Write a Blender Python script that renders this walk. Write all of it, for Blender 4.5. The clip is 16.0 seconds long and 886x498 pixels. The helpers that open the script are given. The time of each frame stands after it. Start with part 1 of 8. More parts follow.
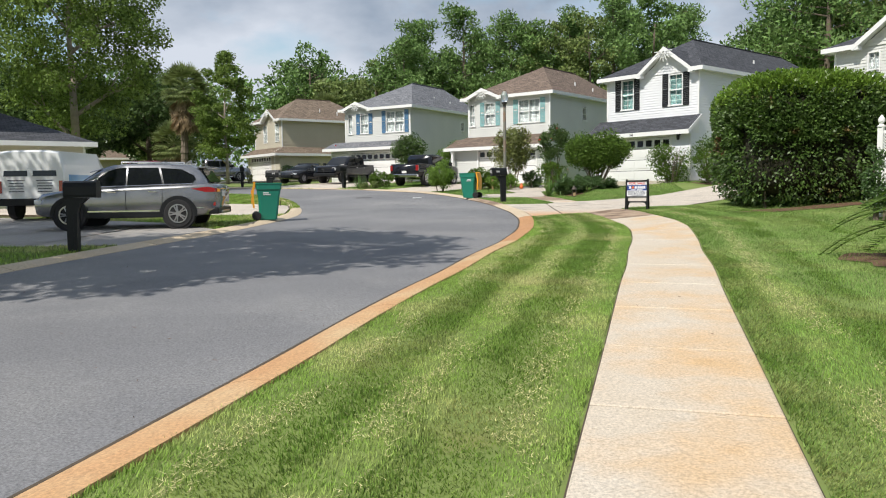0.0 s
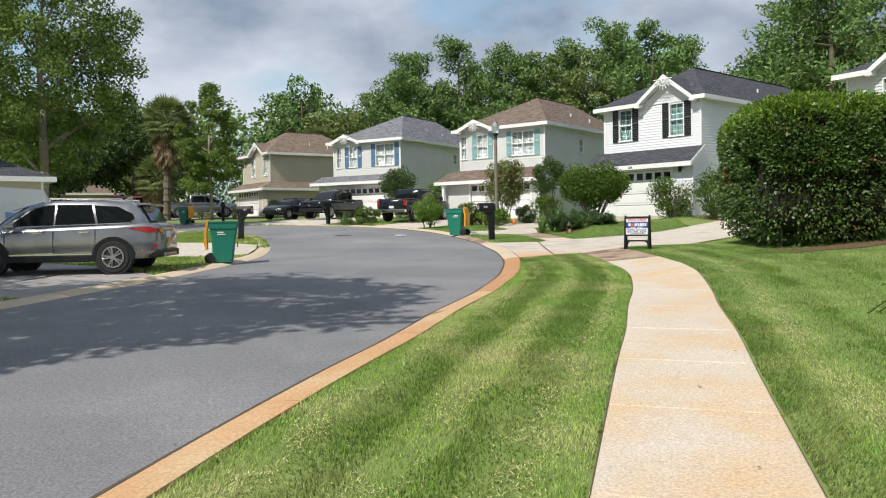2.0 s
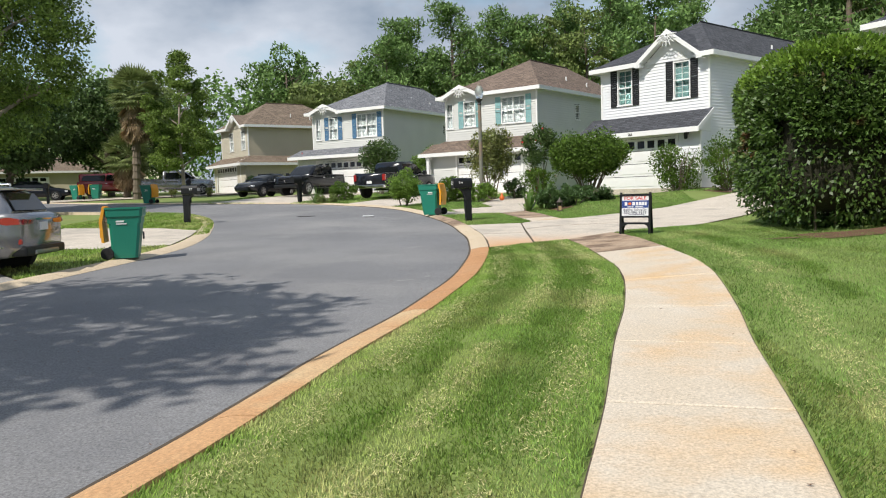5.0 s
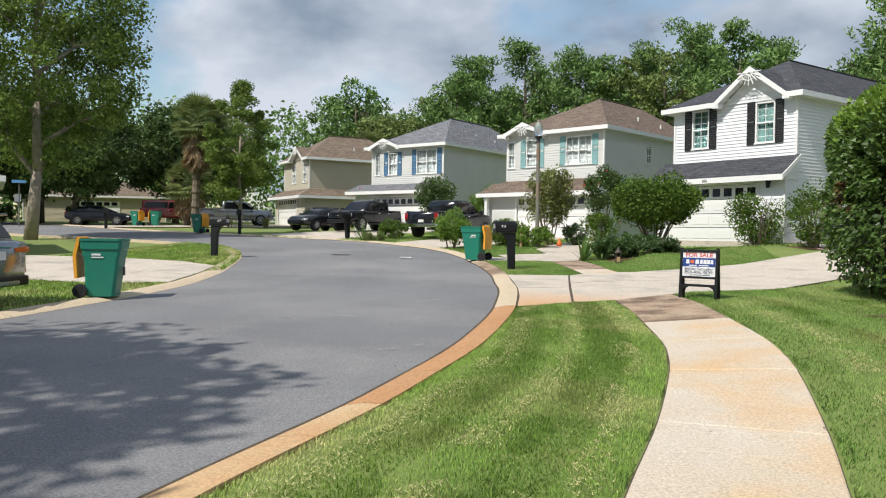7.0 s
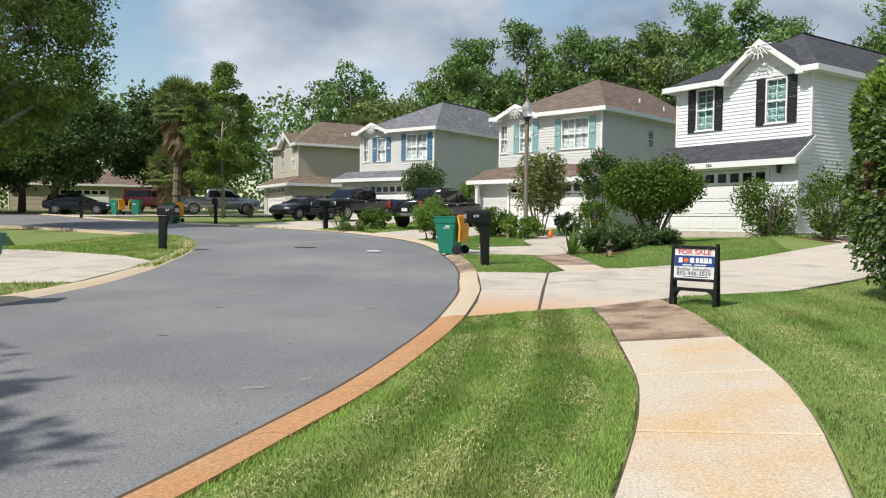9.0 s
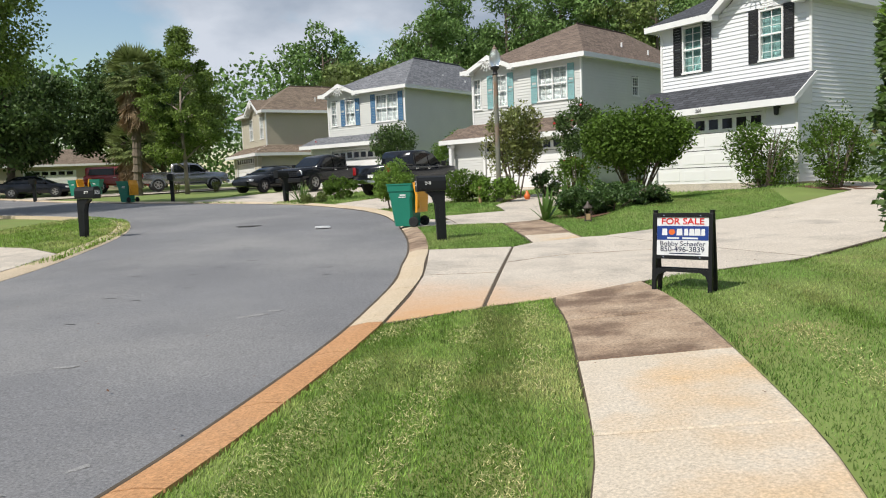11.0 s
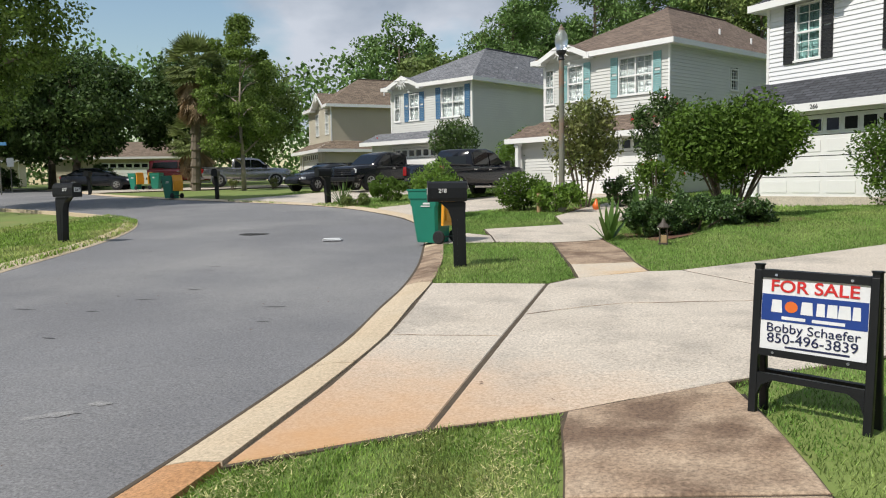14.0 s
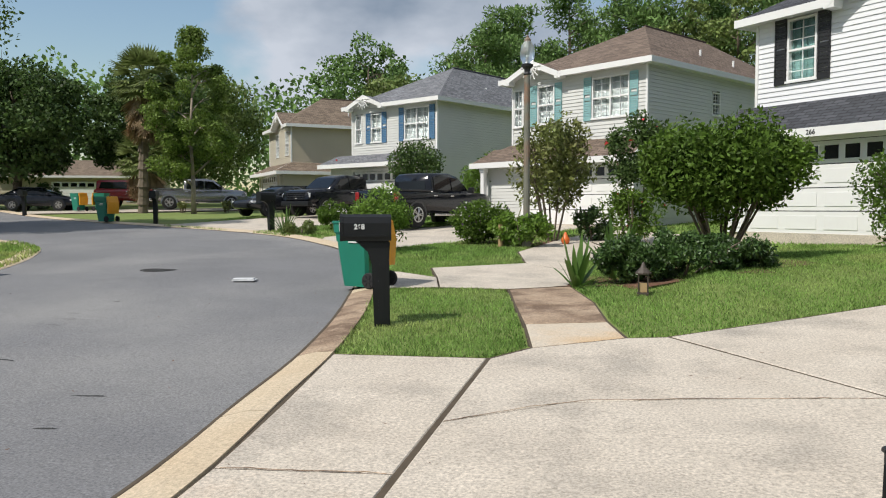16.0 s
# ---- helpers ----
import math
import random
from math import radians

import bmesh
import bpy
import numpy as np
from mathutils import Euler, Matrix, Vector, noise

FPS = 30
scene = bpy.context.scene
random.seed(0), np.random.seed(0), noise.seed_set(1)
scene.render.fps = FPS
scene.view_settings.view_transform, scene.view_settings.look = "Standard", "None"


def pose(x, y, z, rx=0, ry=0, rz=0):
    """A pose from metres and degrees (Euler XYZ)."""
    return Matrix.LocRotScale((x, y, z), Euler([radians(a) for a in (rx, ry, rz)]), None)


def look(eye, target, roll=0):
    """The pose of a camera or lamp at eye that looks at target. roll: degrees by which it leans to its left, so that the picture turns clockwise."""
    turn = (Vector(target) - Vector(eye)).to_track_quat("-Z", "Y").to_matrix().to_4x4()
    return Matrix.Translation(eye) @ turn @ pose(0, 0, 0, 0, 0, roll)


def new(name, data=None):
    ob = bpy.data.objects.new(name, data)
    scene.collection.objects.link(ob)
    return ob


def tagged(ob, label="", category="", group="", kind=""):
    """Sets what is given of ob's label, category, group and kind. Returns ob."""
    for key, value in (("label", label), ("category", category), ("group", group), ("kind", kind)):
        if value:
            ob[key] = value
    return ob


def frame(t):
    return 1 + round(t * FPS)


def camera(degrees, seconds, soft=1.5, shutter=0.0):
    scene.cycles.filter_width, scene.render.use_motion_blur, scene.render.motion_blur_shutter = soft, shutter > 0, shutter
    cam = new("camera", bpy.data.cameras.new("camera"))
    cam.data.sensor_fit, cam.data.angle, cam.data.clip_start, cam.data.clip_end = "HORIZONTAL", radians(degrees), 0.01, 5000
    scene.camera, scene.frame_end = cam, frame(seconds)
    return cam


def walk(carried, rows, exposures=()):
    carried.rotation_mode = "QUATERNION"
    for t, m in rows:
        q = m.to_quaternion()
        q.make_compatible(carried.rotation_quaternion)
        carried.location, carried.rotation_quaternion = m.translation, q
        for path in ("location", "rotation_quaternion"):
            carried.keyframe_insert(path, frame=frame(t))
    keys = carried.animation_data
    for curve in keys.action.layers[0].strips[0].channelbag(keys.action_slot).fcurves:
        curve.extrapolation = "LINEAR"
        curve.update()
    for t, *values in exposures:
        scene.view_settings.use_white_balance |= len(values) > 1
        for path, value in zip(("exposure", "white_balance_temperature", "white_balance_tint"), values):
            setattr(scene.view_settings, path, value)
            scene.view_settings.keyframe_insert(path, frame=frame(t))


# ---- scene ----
cam = camera(59.8, 16.0, soft=1.1)
PATH = [
    (0, (0.841, 0.037, 1.236), (0.711, 2.026, 1.077), -0.8),
    (0.5, (0.894, 0.645, 1.24), (0.856, 2.638, 1.085), -0.5),
    (1, (1.035, 1.29, 1.276), (1.049, 3.287, 1.17), 0.3),
    (1.5, (1.188, 1.956, 1.328), (1.108, 3.953, 1.272), 0.3),
    (2, (1.3, 2.586, 1.342), (1.17, 4.581, 1.27), -1.0),
    (2.5, (1.442, 3.259, 1.375), (1.243, 5.247, 1.28), -1.2),
    (3, (1.501, 3.867, 1.409), (1.273, 5.852, 1.314), -1.5),
    (3.5, (1.675, 4.52, 1.432), (1.411, 6.497, 1.289), -1.2),
    (4, (1.799, 5.154, 1.449), (1.615, 7.139, 1.286), -2.3),
    (4.2, (1.87, 5.403, 1.469), (1.754, 7.394, 1.31), -2.6),
    (6.3, (2.576, 8.193, 1.577), (2.364, 10.179, 1.476), 0.2),
    (6.5, (2.659, 8.448, 1.583), (2.425, 10.432, 1.503), 0.1),
    (7, (2.884, 9.131, 1.631), (2.557, 11.103, 1.589), 0.7),
    (7.5, (3.023, 9.799, 1.657), (2.698, 11.772, 1.618), -0.6),
    (8, (3.212, 10.489, 1.689), (2.868, 12.459, 1.7), -0.0),
    (8.5, (3.36, 11.145, 1.682), (3.037, 13.119, 1.667), 0.8),
    (8.7, (3.42, 11.441, 1.687), (3.082, 13.412, 1.646), 1.0),
    (10.8, (3.953, 14.443, 1.82), (3.578, 16.401, 1.661), -2.6),
    (11, (3.975, 14.705, 1.831), (3.641, 16.669, 1.659), -2.3),
    (11.5, (4.058, 15.44, 1.849), (3.622, 17.386, 1.698), -1.1),
    (12, (4.079, 16.089, 1.873), (3.606, 18.026, 1.72), -0.6),
    (12.5, (4.186, 16.804, 1.865), (3.771, 18.752, 1.692), -0.7),
    (13, (4.256, 17.458, 1.903), (3.837, 19.406, 1.729), -1.7),
    (13.5, (4.302, 18.124, 1.91), (3.808, 20.056, 1.754), -0.6),
    (14, (4.357, 18.869, 1.929), (3.805, 20.784, 1.762), -0.9),
    (14.5, (4.379, 19.56, 1.964), (3.837, 21.478, 1.802), -1.1),
    (15, (4.401, 20.269, 1.993), (3.727, 22.145, 1.833), -0.6),
    (15.5, (4.291, 21.017, 2.01), (3.734, 22.932, 1.862), -1.2),
    (16, (4.262, 21.75, 2.048), (3.771, 23.685, 1.943), -0.0),
]
walk(cam, [(t, look(eye, target, roll)) for t, eye, target, roll in PATH], [(0.0, -0.07), (8.0, -0.08), (12.0, -0.18), (16.0, -0.25)])

# ---- world, sun ----
SUN_AZ, SUN_EL = radians(-128.0), radians(50.0)      # where the sun stands, seen from the place
world = bpy.data.worlds.new("sky")
scene.world = world
world.use_nodes = True
wn, wl = world.node_tree.nodes, world.node_tree.links
sky = wn.new("ShaderNodeTexSky")
sky.sky_type, sky.sun_disc = "NISHITA", False
sky.sun_elevation, sky.sun_rotation = SUN_EL, radians(90) - SUN_AZ
sky.air_density, sky.dust_density, sky.ozone_density = 1.4, 0.4, 2.4
# clouds over the blue: two scales of noise on the sky's direction
tc = wn.new("ShaderNodeTexCoord")
wmap = wn.new("ShaderNodeMapping")
wmap.inputs["Scale"].default_value = (1.0, 1.0, 1.9)
wmap.inputs["Location"].default_value = (3.35, 0.9, 0.2)
wnoise = wn.new("ShaderNodeTexNoise")
wnoise.inputs["Scale"].default_value, wnoise.inputs["Detail"].default_value, wnoise.inputs["Roughness"].default_value = 2.4, 9, 0.55
wramp = wn.new("ShaderNodeValToRGB")
wramp.color_ramp.elements[0].position, wramp.color_ramp.elements[1].position = 0.46, 0.57
wshade = wn.new("ShaderNodeTexNoise")
wshade.inputs["Scale"].default_value, wshade.inputs["Detail"].default_value = 3.7, 6
wcol = wn.new("ShaderNodeValToRGB")
wcol.color_ramp.elements[0].position, wcol.color_ramp.elements[0].color = 0.38, (2.2, 2.75, 3.55, 1)
wcol.color_ramp.elements[1].position, wcol.color_ramp.elements[1].color = 0.60, (5.2, 5.6, 6.3, 1)
wmix = wn.new("ShaderNodeMixRGB")
wl.new(tc.outputs["Generated"], wmap.inputs["Vector"])
wl.new(wmap.outputs["Vector"], wnoise.inputs["Vector"])
wl.new(wmap.outputs["Vector"], wshade.inputs["Vector"])
wdot = wn.new("ShaderNodeVectorMath")
wdot.operation = "DOT_PRODUCT"
wdot.inputs[1].default_value = (math.cos(radians(150)) * 0.97, math.sin(radians(150)) * 0.97, 0.24)
wl.new(tc.outputs["Generated"], wdot.inputs[0])
wgap = wn.new("ShaderNodeMapRange")
wgap.inputs["From Min"].default_value, wgap.inputs["From Max"].default_value = 0.82, 0.92
wgap.inputs["To Min"].default_value, wgap.inputs["To Max"].default_value = 0.09, -0.20
wl.new(wdot.outputs["Value"], wgap.inputs["Value"])
wsum = wn.new("ShaderNodeMath")
wl.new(wnoise.outputs["Fac"], wsum.inputs[0])
wl.new(wgap.outputs["Result"], wsum.inputs[1])
wl.new(wsum.outputs[0], wramp.inputs["Fac"])
wl.new(wshade.outputs["Fac"], wcol.inputs["Fac"])
wl.new(wramp.outputs["Color"], wmix.inputs["Fac"])
wl.new(sky.outputs["Color"], wmix.inputs["Color1"])
wl.new(wcol.outputs["Color"], wmix.inputs["Color2"])
wl.new(wmix.outputs["Color"], wn["Background"].inputs["Color"])
wn["Background"].inputs["Strength"].default_value = 0.137
sun = new("sun", bpy.data.lights.new("sun", "SUN"))
sun.data.energy, sun.data.angle, sun.data.color = 4.95, radians(0.6), (1.0, 0.95, 0.87)
SUN_DIR = Vector((math.cos(SUN_AZ) * math.cos(SUN_EL), math.sin(SUN_AZ) * math.cos(SUN_EL), math.sin(SUN_EL)))
sun.matrix_world = look(SUN_DIR * 60, (0, 0, 0))


# ---- materials ----
def node(nt, kind, **values):
    n = nt.nodes.new(kind)
    for key, v in values.items():
        n.inputs[key.replace("_", " ")].default_value = v
    return n


def material(name, a, b=None, rough=0.7, scale=8.0, fine=60.0, bump=0.15, metal=0.0, spec=0.5, coat=0.0, island=0.0, dirt=None, dirt_scale=0.8, dirt_at=(0.55, 0.75), trans=0.0, dist=0.01, speck=0.0):
    """Two colours mixed by noise at two scales, with relief; dirt: a third colour in patches; island: each piece a shade apart."""
    m = bpy.data.materials.new(name)
    m.use_nodes = True
    nt = m.node_tree
    p = nt.nodes["Principled BSDF"]
    b = b or tuple(c * 0.8 for c in a)
    at = nt.nodes.new("ShaderNodeTexCoord").outputs["Object"]
    n1, n2 = node(nt, "ShaderNodeTexNoise", Scale=scale, Detail=5.0), node(nt, "ShaderNodeTexNoise", Scale=fine, Detail=3.0)
    for n in (n1, n2):
        nt.links.new(at, n.inputs["Vector"])
    add = nt.nodes.new("ShaderNodeMath")
    add.operation = "MULTIPLY_ADD"
    nt.links.new(n2.outputs["Fac"], add.inputs[0])
    add.inputs[1].default_value = 0.5
    half = nt.nodes.new("ShaderNodeMath")
    half.operation = "MULTIPLY_ADD"
    nt.links.new(n1.outputs["Fac"], half.inputs[0])
    half.inputs[1].default_value, half.inputs[2].default_value = 1.6, -0.55
    nt.links.new(half.outputs[0], add.inputs[2])
    mix = nt.nodes.new("ShaderNodeMixRGB")
    mix.use_clamp = True
    mix.inputs["Color1"].default_value, mix.inputs["Color2"].default_value = (*a, 1), (*b, 1)
    nt.links.new(add.outputs[0], mix.inputs["Fac"])
    out = mix.outputs["Color"]
    if dirt:
        n3 = node(nt, "ShaderNodeTexNoise", Scale=dirt_scale, Detail=6.0, Roughness=0.6)
        nt.links.new(at, n3.inputs["Vector"])
        r = nt.nodes.new("ShaderNodeMapRange")
        r.inputs["From Min"].default_value, r.inputs["From Max"].default_value = dirt_at
        nt.links.new(n3.outputs["Fac"], r.inputs["Value"])
        d = nt.nodes.new("ShaderNodeMixRGB")
        d.inputs["Color2"].default_value = (*dirt, 1)
        nt.links.new(r.outputs["Result"], d.inputs["Fac"])
        nt.links.new(out, d.inputs["Color1"])
        out = d.outputs["Color"]
    if island:
        geo = nt.nodes.new("ShaderNodeNewGeometry")
        hsv = nt.nodes.new("ShaderNodeHueSaturation")
        r = nt.nodes.new("ShaderNodeMapRange")
        r.inputs["To Min"].default_value, r.inputs["To Max"].default_value = 1 - island, 1 + island
        nt.links.new(geo.outputs["Random Per Island"], r.inputs["Value"])
        nt.links.new(r.outputs["Result"], hsv.inputs["Value"])
        nt.links.new(out, hsv.inputs["Color"])
        out = hsv.outputs["Color"]
    if speck:
        n4 = node(nt, "ShaderNodeTexNoise", Scale=fine * 0.45, Detail=4.0, Roughness=0.75)
        nt.links.new(at, n4.inputs["Vector"])
        r4 = nt.nodes.new("ShaderNodeMapRange")
        r4.inputs["From Min"].default_value, r4.inputs["From Max"].default_value = 0.3, 0.7
        r4.inputs["To Min"].default_value, r4.inputs["To Max"].default_value = 1 - speck, 1 + speck
        nt.links.new(n4.outputs["Fac"], r4.inputs["Value"])
        h4 = nt.nodes.new("ShaderNodeHueSaturation")
        nt.links.new(r4.outputs["Result"], h4.inputs["Value"])
        nt.links.new(out, h4.inputs["Color"])
        out = h4.outputs["Color"]
    nt.links.new(out, p.inputs["Base Color"])
    p.inputs["Roughness"].default_value, p.inputs["Metallic"].default_value = rough, metal
    p.inputs["Specular IOR Level"].default_value, p.inputs["Coat Weight"].default_value = spec, coat
    if bump:
        bn = node(nt, "ShaderNodeBump", Strength=bump, Distance=dist)
        nt.links.new(add.outputs[0], bn.inputs["Height"])
        nt.links.new(bn.outputs["Normal"], p.inputs["Normal"])
    if trans:
        t = nt.nodes.new("ShaderNodeBsdfTranslucent")
        nt.links.new(out, t.inputs["Color"])
        s = nt.nodes.new("ShaderNodeMixShader")
        s.inputs["Fac"].default_value = trans
        nt.links.new(p.outputs["BSDF"], s.inputs[1])
        nt.links.new(t.outputs["BSDF"], s.inputs[2])
        nt.links.new(s.outputs["Shader"], nt.nodes["Material Output"].inputs["Surface"])
    return m


def shingle_material(name, a, b):
    """Asphalt shingles: offset courses of tabs, each tab a shade of its own, on the roof's own slope."""
    m = material(name, a, b, rough=0.95, scale=3, fine=150, bump=0.5, spec=0.2)
    nt = m.node_tree
    p = nt.nodes["Principled BSDF"]
    uv = nt.nodes.new("ShaderNodeUVMap")
    brick = node(nt, "ShaderNodeTexBrick", Scale=1.0)
    brick.inputs["Brick Width"].default_value, brick.inputs["Row Height"].default_value = 0.33, 0.145
    brick.inputs["Mortar Size"].default_value, brick.inputs["Bias"].default_value = 0.012, -0.1
    brick.inputs["Color1"].default_value, brick.inputs["Color2"].default_value = (1.25, 1.25, 1.25, 1), (0.72, 0.72, 0.72, 1)
    brick.inputs["Mortar"].default_value = (0.4, 0.4, 0.4, 1)
    nt.links.new(uv.outputs["UV"], brick.inputs["Vector"])
    old = p.inputs["Base Color"].links[0].from_socket
    mul = nt.nodes.new("ShaderNodeMixRGB")
    mul.blend_type = "MULTIPLY"
    mul.inputs["Fac"].default_value = 1.0
    nt.links.new(old, mul.inputs["Color1"])
    nt.links.new(brick.outputs["Color"], mul.inputs["Color2"])
    nt.links.new(mul.outputs["Color"], p.inputs["Base Color"])
    return m


def grass_material(name, green, straw, soft, island):
    """Turf: greens and straw in patches and mown bands across the lawn, each blade a shade apart."""
    m = material(name, green, tuple(c * 0.72 for c in green), rough=0.65, scale=0.9, fine=14, bump=0.0, spec=0.25, island=island, dirt=straw, dirt_scale=0.55, dirt_at=soft, trans=0.4)
    return m


